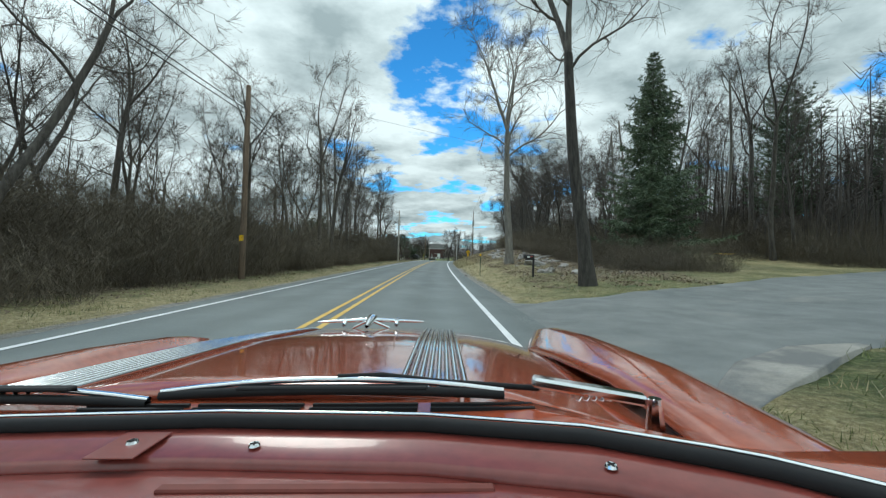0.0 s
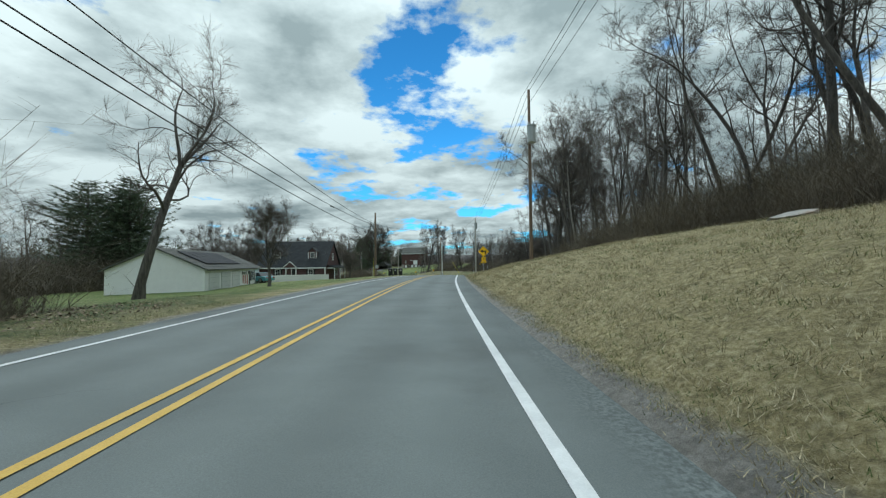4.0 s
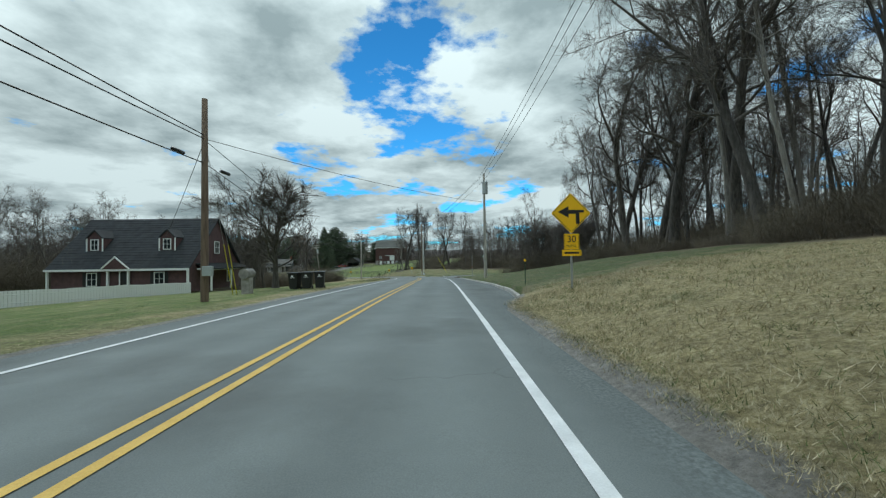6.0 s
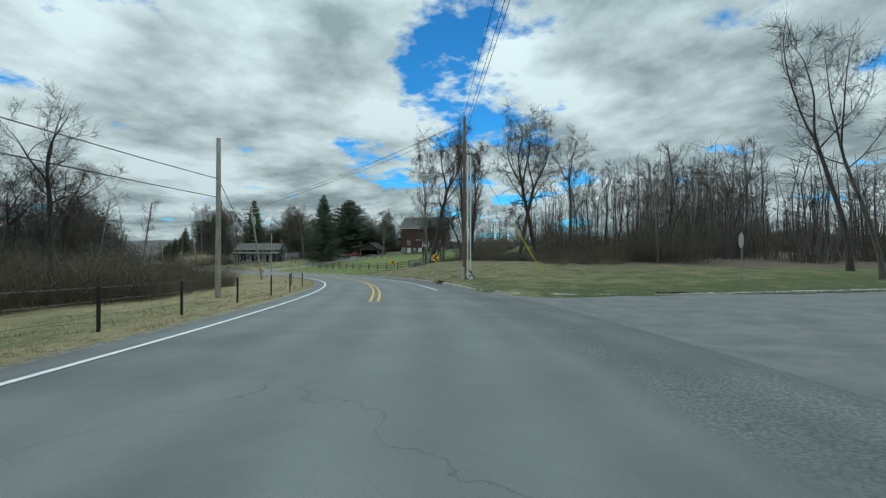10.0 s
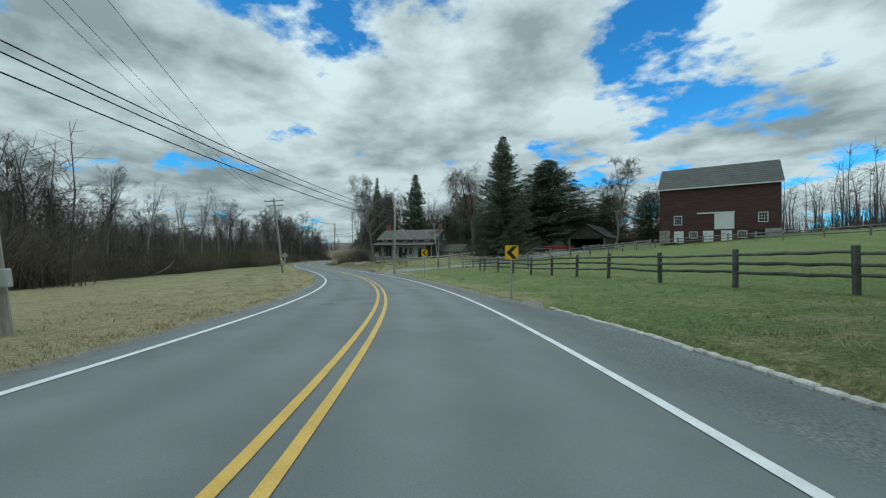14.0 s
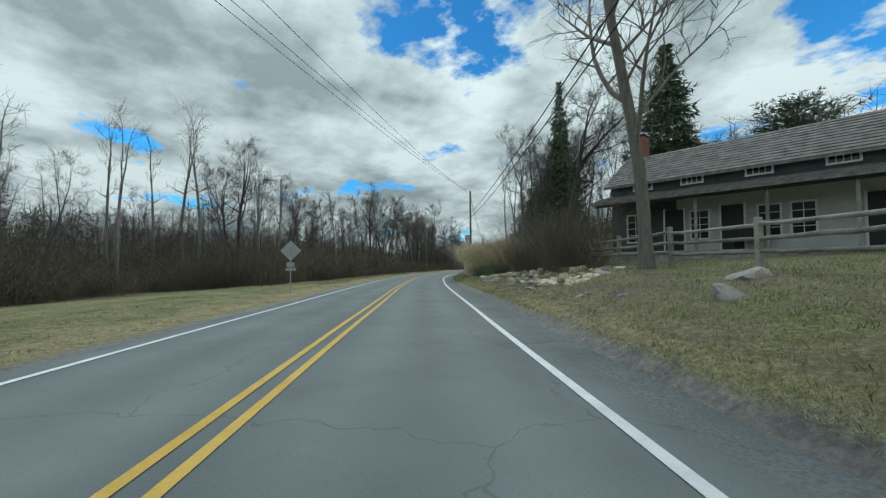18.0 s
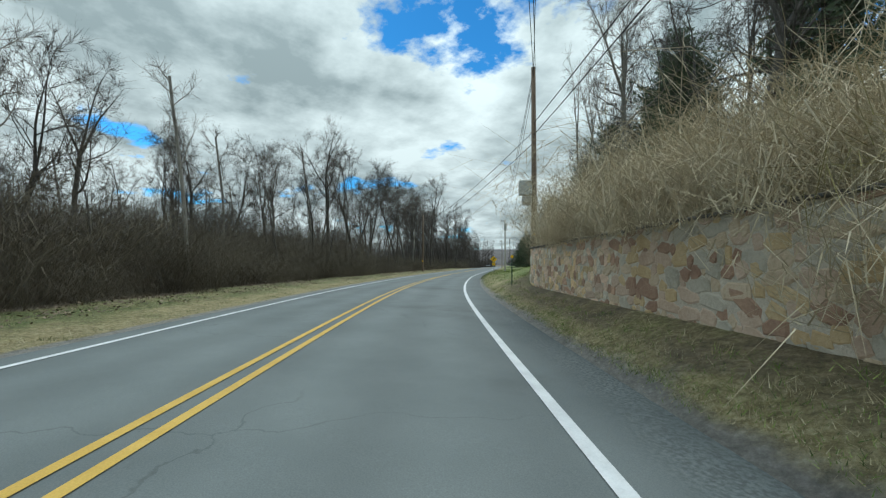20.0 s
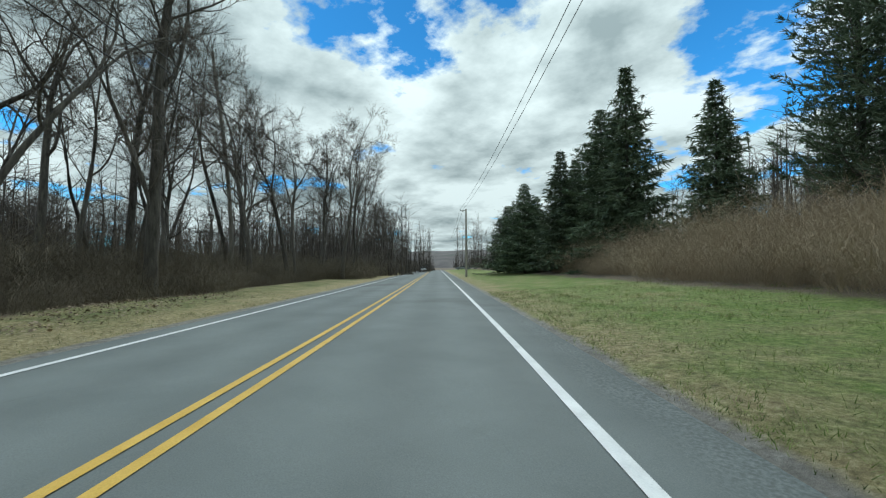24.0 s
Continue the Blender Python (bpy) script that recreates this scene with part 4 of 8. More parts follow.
def hills():
    """Low wooded hills on the horizon."""
    verts, faces, n = [], [], 160
    for i in range(n + 1):
        a = radians(-115 + 230 * i / n)
        for r, k in ((780, 0.0), (900, 0.62), (1050, 1.0), (1500, 0.9)):
            h = 40 + 22 * noise.noise((i * 0.045, 1.3, 0)) + 5 * noise.noise((i * 0.33, 0.2, 4)) + 1.6 * noise.noise((i * 2.1, 5.2, 4))
            b = a + radians(20)
            verts.append((-60 - r * math.sin(b), 200 + r * math.cos(b), -18 + k * h))
    for i in range(n):
        for j in range(3):
            q = i * 4 + j
            faces.append((q, q + 4, q + 5, q + 1))
    m = surface("wooded_hill", (0.055, 0.05, 0.052), (0.12, 0.105, 0.10), 0.03, 0.95, 0.0, 0.4, third=(0.05, 0.06, 0.05), third_scale=0.01)
    tagged(new("far_hill", mesh_of("far_hill", verts, faces, m, True)), "low wooded hills on the horizon", "hills", kind="structure")


hills()


# ---- more materials ----
def paint(name, colour, rough=0.5, wear=0.12, metal=0.0, coat=0.0):
    low = tuple(c * (1 - wear) for c in colour)
    return surface(name, low, colour, 2.0, rough, 0.06, 60.0, metal, coat=coat)


STEEL = surface("galvanised_steel", (0.30, 0.31, 0.32), (0.45, 0.46, 0.47), 6.0, 0.5, 0.1, 50.0, 0.6)
GREY_TANK = paint("grey_enamel", (0.36, 0.39, 0.39), 0.5, 0.15)
SIGN_YELLOW = paint("sign_yellow", (0.95, 0.50, 0.002), 0.6, 0.05)
SIGN_BLACK = paint("sign_black", (0.012, 0.012, 0.014), 0.5)
SIGN_BACK = surface("sign_back", (0.30, 0.31, 0.31), (0.42, 0.43, 0.43), 4.0, 0.55, 0.1, 40.0, 0.4)
WHITE_PAINT = paint("white_paint", (0.74, 0.76, 0.75), 0.6, 0.1)
SIDING_WHITE = paint("white_siding", (0.82, 0.83, 0.82), 0.65, 0.08)
BRICK_DARK = surface("dark_red_cladding", (0.055, 0.03, 0.032), (0.10, 0.055, 0.055), 3.0, 0.85, 0.3, 30.0)
ROOF_DARK = surface("dark_shingles", (0.016, 0.018, 0.02), (0.034, 0.037, 0.041), 1.5, 0.9, 0.5, 25.0)
SHAKE = surface("weathered_shakes", (0.06, 0.057, 0.052), (0.17, 0.165, 0.152), 2.5, 0.95, 0.6, 20.0, tint=0.3)
BARN_BOARD = surface("barn_board", (0.046, 0.025, 0.023), (0.098, 0.048, 0.044), 1.2, 0.9, 0.5, 22.0, tint=0.25, stretch=(0.5, 0.5, 4))
FARM_WALL = surface("slate_grey_clapboard", (0.045, 0.053, 0.057), (0.085, 0.097, 0.10), 1.4, 0.85, 0.3, 25.0)
RAIL_WOOD = surface("weathered_rail", (0.13, 0.125, 0.11), (0.33, 0.32, 0.29), 2.0, 0.95, 0.7, 20.0, tint=0.3)
NEW_RAIL = surface("new_rail", (0.36, 0.35, 0.22), (0.52, 0.50, 0.34), 2.0, 0.9, 0.5, 20.0, tint=0.15)
DARK_RAIL = surface("damp_rail", (0.05, 0.052, 0.045), (0.16, 0.16, 0.14), 2.0, 0.95, 0.7, 20.0, tint=0.3)
GLASS_DARK = paint("window_glass", (0.02, 0.024, 0.028), 0.06, 0.0)
STONE = surface("field_stone", (0.16, 0.15, 0.135), (0.38, 0.36, 0.33), 2.2, 0.92, 0.7, 16.0, tint=0.3, third=(0.22, 0.15, 0.11), third_at=(0.55, 0.7), third_scale=1.3)
MORTAR = surface("mortar", (0.40, 0.35, 0.28), (0.58, 0.51, 0.42), 5.0, 0.95, 0.6, 40.0)
KERB_STONE = surface("granite_block", (0.30, 0.29, 0.265), (0.54, 0.525, 0.49), 8.0, 0.9, 0.6, 30.0, tint=0.25)
CHIMNEY_BRICK = surface("chimney_brick", (0.16, 0.06, 0.04), (0.28, 0.12, 0.085), 5.0, 0.9, 0.3, 30.0)
BLACK_PLASTIC = paint("black_plastic", (0.016, 0.017, 0.018), 0.45)
RUBBER = paint("rubber", (0.014, 0.014, 0.015), 0.75)
GREEN_POST = paint("green_post", (0.02, 0.06, 0.035), 0.5)
GUY_YELLOW = paint("guy_guard_yellow", (0.62, 0.52, 0.03), 0.5)
GRAVEL = surface("gravel", (0.115, 0.112, 0.105), (0.24, 0.232, 0.22), 1.5, 0.95, 0.9, 35.0, third=(0.36, 0.35, 0.33), third_at=(0.5, 0.7), third_scale=0.6)
CAST_IRON = surface("rusty_iron", (0.04, 0.03, 0.026), (0.11, 0.07, 0.05), 6.0, 0.8, 0.4, 40.0, 0.3)

SAND = surface("washed_sand", (0.175, 0.168, 0.15), (0.29, 0.275, 0.245), 1.2, 0.95, 0.5, 40.0, third=(0.15, 0.152, 0.148), third_at=(0.46, 0.62), third_scale=1.1)
patch("sand_drift", SAND, "pale sand washed over the driveway edge", mouth_of((4.6, 5.6, 7.2, 8.6), (3.2, 3.75, 4.75, 5.6), (3.4, 4.7, 5.6, 5.8)), 4.6, 8.6, lift=0.009)
patch("farm_drive", GRAVEL, "grey gravel farm driveway", FARM_MOUTH, 4.0, 44)


# ---- poles and wires ----
def cylinder(bm, r0, r1, z0, z1, sides=12, m=None):
    made = bmesh.ops.create_cone(bm, cap_ends=True, segments=sides, radius1=r0, radius2=r1, depth=z1 - z0)["verts"]
    bmesh.ops.transform(bm, matrix=(m or Matrix()) @ Matrix.Translation((0, 0, (z0 + z1) / 2)), verts=made)
    return bm


def utility_pole(s, d, tall, lean=0.0, girth=0.15, label="weathered round wooden utility pole", wood=None, arms=False, tank=0.0, tag=False, meter=False, bracket=False, box_at=0.0, band=False):
    p = spot(s, d, -0.1)
    t = thing("utility_pole", pose(p.x, p.y, p.z, 0, lean, heading(s)), label, "utility pole", "utility poles")
    v, f = tubes([[(0, 0, 0, girth), (0.01, 0, tall * 0.5, girth * 0.87), (0, 0, tall, girth * 0.72), (0, 0, tall + 0.01, 0.01)]], 12)
    part("pole", mesh_of("pole", v, f, wood or POLE_WOOD, True), None, t)
    if arms:
        for z, w in ((tall - 0.35, 1.2), (tall - 0.95, 1.1)):
            arm = part("crossarm", boxed(-w, w, 0.1, 0.2, z, z + 0.12, bevel=0.01), POLE_WOOD, t)
            for x in (-w + 0.1, -0.45, w - 0.1):
                part("insulator", cylinder(bmesh.new(), 0.045, 0.03, z + 0.12, z + 0.27, 8, Matrix.Translation((x, 0.15, 0))), GREY_TANK, arm)
    if tank:
        bm = cylinder(bmesh.new(), 0.27, 0.27, tank - 0.55, tank + 0.55, 18, Matrix.Translation((0.05, -0.42, 0)))
        cylinder(bm, 0.3, 0.3, tank + 0.5, tank + 0.58, 18, Matrix.Translation((0.05, -0.42, 0)))
        box(bm, -0.05, 0.15, -0.16, -0.1, tank - 0.4, tank + 0.4)
        tk = part("transformer", bm, GREY_TANK, t, "grey cylindrical transformer tank")
        for x in (-0.1, 0.2):
            part("bushing", cylinder(bmesh.new(), 0.05, 0.03, tank + 0.58, tank + 0.82, 8, Matrix.Translation((x, -0.42, 0))), GREY_TANK, tk)
    if box_at:
        part("equipment_box", boxed(-0.75, -0.12, -0.2, 0.2, box_at, box_at + 0.75, bevel=0.03), GREY_TANK, t, "pale grey metal equipment box")
        part("lower_box", boxed(-0.6, -0.12, -0.15, 0.15, box_at - 0.5, box_at - 0.05, bevel=0.03), SIGN_BACK, t)
    if band:
        part("warning_band", cylinder(bmesh.new(), girth + 0.008, girth + 0.008, 1.95, 2.07, 14), SIGN_YELLOW, t, "yellow band round the pole")
        v, f = tubes([[(-girth - 0.02, -0.04, 1.7, 0.018), (-girth - 0.01, -0.04, 4.6, 0.018)]], 6)
        part("conduit", mesh_of("conduit", v, f, WHITE_PAINT, True), None, t, "thin white conduit")
    if tag:
        part("warning_tag", boxed(-0.09, 0.09, -girth - 0.02, -girth + 0.01, 1.75, 2.0, bevel=0.005), SIGN_YELLOW, t, "small yellow warning tag")
    if meter:
        part("meter_box", boxed(0.05, 0.45, -girth - 0.14, -girth + 0.02, 1.15, 1.55, bevel=0.02), GREY_TANK, t, "white plastic utility box")
    if bracket:
        arm = part("bracket_arm", boxed(-0.75, 0, -0.04, 0.04, tall - 0.25, tall - 0.17, bevel=0.01), POLE_WOOD, t)
        v, f = tubes([[(-0.5, 0, tall - 0.25, 0.02), (0, 0, tall - 0.6, 0.02)]], 6)
        part("brace", mesh_of("brace", v, f, STEEL), None, t)
        for x in (-0.7, -0.35):
            part("insulator", cylinder(bmesh.new(), 0.045, 0.03, tall - 0.17, tall - 0.03, 8, Matrix.Translation((x, 0, 0))), GREY_TANK, arm)
    return t


def wire(a, b, sag, r=0.011, label="sagging black overhead cable", n=14):
    a, b = Vector(a), Vector(b)
    pts = []
    for i in range(n + 1):
        f = i / n
        p = a.lerp(b, f)
        pts.append((p.x, p.y, p.z - 4 * sag * f * (1 - f), r))
    v, f = tubes([pts], 4)
    return tagged(new("overhead_cable", mesh_of("overhead_cable", v, f, WIRE, True)), label, "cable", "overhead cables")


BROWN_POLE = surface("brown_pole", (0.085, 0.06, 0.042), (0.19, 0.135, 0.095), 3.0, 0.9, 0.7, 25.0, stretch=(6, 6, 0.4))
utility_pole(17.0, -6.3, 8.6, girth=0.135, wood=BROWN_POLE, tag=True)
utility_pole(69, -5.6, 9.2)
utility_pole(122.8, -7.2, 8.4, wood=BROWN_POLE, meter=True)
utility_pole(98.2, 8.3, 11.4, girth=0.12, label="brown wooden utility pole with a transformer", wood=BROWN_POLE, tank=8.3)
utility_pole(145.9, 6.9, 10.6, tank=9.0)
utility_pole(200.0, 7.05, 12.6, label="brown wooden utility pole with white conduits", wood=BROWN_POLE)
utility_pole(194.3, -8.4, 8.7)
utility_pole(237.7, -8.0, 10.9, -8, arms=True, tank=8.8, tag=True, meter=True)
utility_pole(284.5, -7.2, 9.8, -7, arms=True, tank=7.6, tag=True, meter=True)
utility_pole(273.8, 5.0, 9.0, girth=0.13)
utility_pole(340.3, 6.9, 10.6, wood=BROWN_POLE, box_at=4.0, girth=0.15, band=True)
utility_pole(394.3, 6.9, 9.7, bracket=True, tank=8.2)
utility_pole(384.6, -6.6, 9.7, wood=BROWN_POLE, tag=True)
utility_pole(439.5, 5.6, 8.5, bracket=True)
utility_pole(-38, -6.0, 9.0)


def run_wires(a, b, ups, sag, r=0.011, dx=0.0):
    """Cables between two poles, given as (s, d); ups: heights at the first and second pole, and side shifts."""
    for u0, u1, x0, x1 in ups:
        wire(spot(a[0], a[1] + x0, u0), spot(b[0], b[1] + x1, u1), sag, r)


LOW = ((8.2, 8.6, 0, 0), (7.2, 7.4, 0, 0), (7.0, 7.2, 0, 0))
run_wires((-38, -6.0), (17, -6.3), LOW, 0.7, 0.023)
run_wires((17, -6.3), (69, -5.6), ((8.2, 8.1, 0, 0), (7.2, 6.9, 0, 0), (7.0, 6.7, 0, 0)), 0.8, 0.023)
run_wires((69, -5.6), (122.8, -7.2), ((8.1, 6.8, 0, 0), (6.9, 6.65, 0, 0), (6.7, 5.65, 0, 0)), 0.8, 0.023)
run_wires((122.8, -7.2), (194.3, -8.4), ((6.6, 6.4, 0, 0), (5.65, 5.4, 0, 0)), 1.2, 0.02)
for s, up in ((121.2, 5.68), (124.3, 5.6)):
    p = spot(s, -7.2, up)
    v, f = tubes([[(0, -0.35, 0, 0.02), (0, -0.3, 0, 0.075), (0, 0.3, 0, 0.075), (0, 0.35, 0, 0.02)]], 10)
    tagged(new("splice_case", mesh_of("splice_case", v, f, BLACK_PLASTIC, True)), "black cable splice case hung on overhead cables", "splice case", "splice cases").matrix_basis = pose(p.x, p.y, p.z, 0, 0, heading(s))
p = spot(103, -6.28, 5.95)
v, f = tubes([[(0.10 * math.sin(6.2832 * k / 20), 0.34 * math.cos(6.2832 * k / 20), 0.03 * math.sin(3 * k), 0.022) for k in range(64)]], 6)
tagged(new("cable_coil", mesh_of("cable_coil", v, f, BLACK_PLASTIC, True)), "black coil of spare cable hung on overhead cables", "cable coil").matrix_basis = pose(p.x, p.y, p.z, 0, 20, heading(103))
run_wires((194.3, -8.4), (237.7, -8.0), ((6.4, 6.3, 0, -0.85), (5.4, 5.9, 0, -0.8)), 0.9, 0.02)
run_wires((122.8, -7.2), (145.9, 6.9), ((6.65, 7.6, 0, 0),), 0.35, 0.0135)
run_wires((122.8, -7.2), (146.0, -26), ((6.6, 3.6, 0, 0),), 0.4, 0.0135)
run_wires((17, -6.3), (40, 12), ((8.4, 10.5, 0, 0),), 0.2, 0.008)
HIGH = ((11.2, 10.4, 0, 0), (10.4, 9.8, 0, 0), (10.9, 10.1, -0.5, -0.5))
run_wires((45, 8.8), (98.2, 8.3), ((12.0, 11.2, 0, 0), (11.3, 10.4, 0, 0), (11.7, 10.9, -0.5, -0.5)), 0.8, 0.0135)
run_wires((98.2, 8.3), (145.9, 6.9), HIGH, 0.8, 0.0135)
run_wires((145.9, 6.9), (200, 7.3), ((10.4, 12.3, 0, 0), (9.8, 11.7, 0, 0), (10.1, 12.0, -0.5, -0.5)), 0.8, 0.0135)
run_wires((200, 7.3), (237.7, -8.0), ((12.3, 10.7, 0, -0.5), (12.0, 10.7, -0.4, -2.1), (11.7, 10.7, 0, -1.3)), 0.5, 0.0135)
run_wires((237.7, -8.0), (284.5, -7.2), ((10.7, 9.6, -2.5, -2.2), (10.7, 9.6, -1.9, -1.6), (10.7, 9.6, -0.5, -0.2)), 0.7, 0.0135)
run_wires((237.7, -8.0), (273.8, 5.0), ((6.6, 6.9, -0.9, 0), (6.1, 6.5, -0.85, 0), (6.9, 7.3, -0.95, 0)), 0.6, 0.023)
run_wires((273.8, 5.0), (340.3, 6.9), ((6.9, 7.6, 0, 0), (6.5, 7.0, 0, 0)), 0.9, 0.023)
run_wires((284.5, -7.2), (340.3, 6.9), ((9.6, 10.3, -2.2, 0), (9.6, 10.3, -1.6, 0.1), (9.6, 10.0, -0.2, 0)), 0.8, 0.0135)
run_wires((340.3, 6.9), (394.3, 6.9), ((10.3, 9.6, 0, -0.7), (10.1, 9.6, 0, -0.35), (9.6, 9.2, 0, 0)), 0.8, 0.0135)
run_wires((340.3, 6.9), (384.6, -6.6), ((7.2, 8.4, 0, 0), (6.6, 7.6, 0, 0)), 0.8, 0.02)
run_wires((394.3, 6.9), (439.5, 5.6), ((9.6, 8.4, -0.7, -0.7), (9.6, 8.4, -0.35, -0.35)), 0.8, 0.0135)
run_wires((384.6, -6.6), (440, -7.0), ((8.4, 8.6, 0, 0), (7.6, 7.8, 0, 0), (8.8, 9.0, 0, 0)), 0.8, 0.023)
run_wires((439.5, 5.6), (500, 6), ((8.4, 8.2, -0.7, -0.7), (8.4, 8.2, -0.35, -0.35)), 0.8, 0.0135)


def guy(s, d, up, s2, d2):
    a, b = spot(s, d, up), spot(s2, d2, 0)
    t = thing("guy_wire", Matrix(), "yellow-sheathed steel guy wire braced to the ground", "guy wire", "guy wires")
    m = a.lerp(b, 0.62)
    for k, off in enumerate((0.0, 0.14)):
        o = Vector((off, off, 0))
        v, f = tubes([[(*a, 0.008), (*(m + o), 0.008)]], 4)
        part("cable", mesh_of("cable", v, f, STEEL), None, t)
        v, f = tubes([[(*(m + o), 0.022), (*(b + o), 0.022)]], 6)
        part("guard", mesh_of("guard", v, f, GUY_YELLOW), None, t, "yellow plastic guard tube")


guy(122.8, -7.2, 6.6, 127.5, -8.6)
guy(273.8, 5.0, 6.0, 272.8, 10.1)
guy(200.0, 7.3, 10, 199.0, 13.0)

# conduits and cabinet by the brown pole
for x, g in ((-0.02, 0.05), (0.2, 0.055)):
    v, f = tubes([[(0, 0, 0, g), (0, 0, 9.5, g)]], 10)
    c = thing("conduit", here(199.9, 7.3 + x, -0.05), "white plastic conduit standing beside a utility pole", "conduit", "white conduits")
    part("pipe", mesh_of("pipe", v, f, WHITE_PAINT, True), None, c)
c = thing("utility_cabinet", here(199.7, 6.85, -0.05), "pale grey-green utility pedestal cabinet on grass", "cabinet")
part("body", boxed(-0.09, 0.09, -0.09, 0.09, 0, 0.95, bevel=0.02), paint("pedestal", (0.42, 0.44, 0.37), 0.6), c)
part("cap", boxed(-0.105, 0.105, -0.105, 0.105, 0.93, 1.0, bevel=0.02), GREY_TANK, c)


# ---- road signs ----
def plate(bm, w, h, r, y=0.0, thick=0.004, turn=0.0, z=0.0):
    """A rounded plate in the x-z plane."""
    ring = []
    for cx, cz, a0 in ((w / 2 - r, h / 2 - r, 0), (-w / 2 + r, h / 2 - r, 90), (-w / 2 + r, -h / 2 + r, 180), (w / 2 - r, -h / 2 + r, 270)):
        for k in range(4):
            a = radians(a0 + 30 * k)
            ring.append((cx + r * math.cos(a), cz + r * math.sin(a)))
    ct, st = math.cos(radians(turn)), math.sin(radians(turn))
    front = [bm.verts.new((ct * x - st * q, y, z + st * x + ct * q)) for x, q in ring]
    rear = [bm.verts.new((v.co.x, y + thick, v.co.z)) for v in front]
    bm.faces.new(front)
    bm.faces.new(rear[::-1])
    for i in range(len(ring)):
        j = (i + 1) % len(ring)
        bm.faces.new((front[j], front[i], rear[i], rear[j]))
    return bm


def shape(points, y, z, thick=0.003):
    bm = bmesh.new()
    a = [bm.verts.new((x, y, z + q)) for x, q in points]
    b = [bm.verts.new((x, y + thick, z + q)) for x, q in points]
    bm.faces.new(a)
    bm.faces.new(b[::-1])
    for i in range(len(a)):
        j = (i + 1) % len(a)
        bm.faces.new((a[j], a[i], b[i], b[j]))
    bmesh.ops.recalc_face_normals(bm, faces=bm.faces)
    return bm


def lettering(text, size, x, y, z, material, parent):
    c = bpy.data.curves.new("lettering", "FONT")
    c.body, c.size, c.align_x, c.align_y, c.extrude = text, size, "CENTER", "CENTER", 0.001
    c.materials.append(material)
    ob = new("lettering", c)
    ob.parent = parent
    ob.matrix_basis = pose(x, y, z, 90, 0, 0)
    return ob


def post_of(parent, tall, x=0.0, y=0.02):
    bm = box(bmesh.new(), x - 0.03, x + 0.03, y, y + 0.005, 0, tall)
    box(bm, x - 0.03, x - 0.024, y, y + 0.035, 0, tall)
    box(bm, x + 0.024, x + 0.03, y, y + 0.035, 0, tall)
    return part("post", bm, STEEL, parent)


def chevron_sign(s, d, low, turn, boxed_back=False):
    t = thing("chevron_sign", here(s, d, -0.05, turn), "yellow chevron road sign on steel post", "road sign", "chevron signs")
    post_of(t, low + 0.55)
    b = part("panel", plate(bmesh.new(), 0.52, 0.56, 0.03, 0.0, z=low + 0.31), SIGN_YELLOW, t)
    part("chevron", shape([(-0.21, 0), (0.04, 0.25), (0.23, 0.25), (-0.01, 0), (0.23, -0.25), (0.04, -0.25)], -0.004, low + 0.31), SIGN_BLACK, t)
    if boxed_back:
        k = part("side_box", boxed(-0.40, -0.28, 0.05, 0.28, low + 0.1, low + 0.5, bevel=0.01), SIGN_BACK, t, "weathered grey box bracketed to the post")
        part("bracket", boxed(-0.42, 0.02, 0.06, 0.10, low + 0.05, low + 0.095), STEEL, k)
    for z in (low + 0.08, low + 0.54):
        part("bolt", cylinder(bmesh.new(), 0.012, 0.012, -0.012, 0.0, 6, Matrix.Translation((0, 0, z)) @ pose(0, 0, 0, 90)), STEEL, b)


chevron_sign(204.2, 5.9, 1.55, -14, True)
chevron_sign(220.9, 6.3, 1.2, -14)
chevron_sign(243.2, 5.1, 1.55, -14)
chevron_sign(263.0, 5.3, 2.0, -14)


def diamond_sign(s, d, centre_up, side, turn, arrow, plates, label):
    t = thing("warning_sign", here(s, d, -0.05, turn), label, "road sign", "warning signs")
    post_of(t, centre_up + side * 0.4)
    b = part("panel", plate(bmesh.new(), side, side, 0.06, 0.0, 0.004, 45, centre_up), SIGN_YELLOW, t)
    k = side / 0.91
    frame_bm = bmesh.new()
    for q in range(4):
        box(frame_bm, -side * 0.42, side * 0.42, -0.004, -0.001, side * 0.455, side * 0.47, Matrix.Translation((0, 0, centre_up)) @ pose(0, 0, 0, 0, 45 + 90 * q, 0))
    part("border", frame_bm, SIGN_BLACK, b)
    for pts in arrow:
        part("arrow", shape([(x * k, z * k) for x, z in pts], -0.005, centre_up), SIGN_BLACK, b)
    z = centre_up - side * 0.71
    for words, w, h in plates:
        p = part("speed_plate", plate(bmesh.new(), w, h, 0.03, -0.002, z=z - h / 2), SIGN_YELLOW, t)
        for x in (-w / 2 + 0.025, w / 2 - 0.025):
            part("edge_bar", boxed(x - 0.005, x + 0.005, -0.006, -0.003, z - h + 0.03, z - 0.03), SIGN_BLACK, p)
        if words:
            lettering(words[0], h * 0.62, 0, -0.006, z - h * 0.36, SIGN_BLACK, p)
            lettering(words[1], h * 0.26, 0, -0.006, z - h * 0.80, SIGN_BLACK, p)
        else:
            part("bar", boxed(-w * 0.38, w * 0.38, -0.006, -0.003, z - h * 0.66, z - h * 0.34), SIGN_BLACK, p)
        z -= h + 0.01


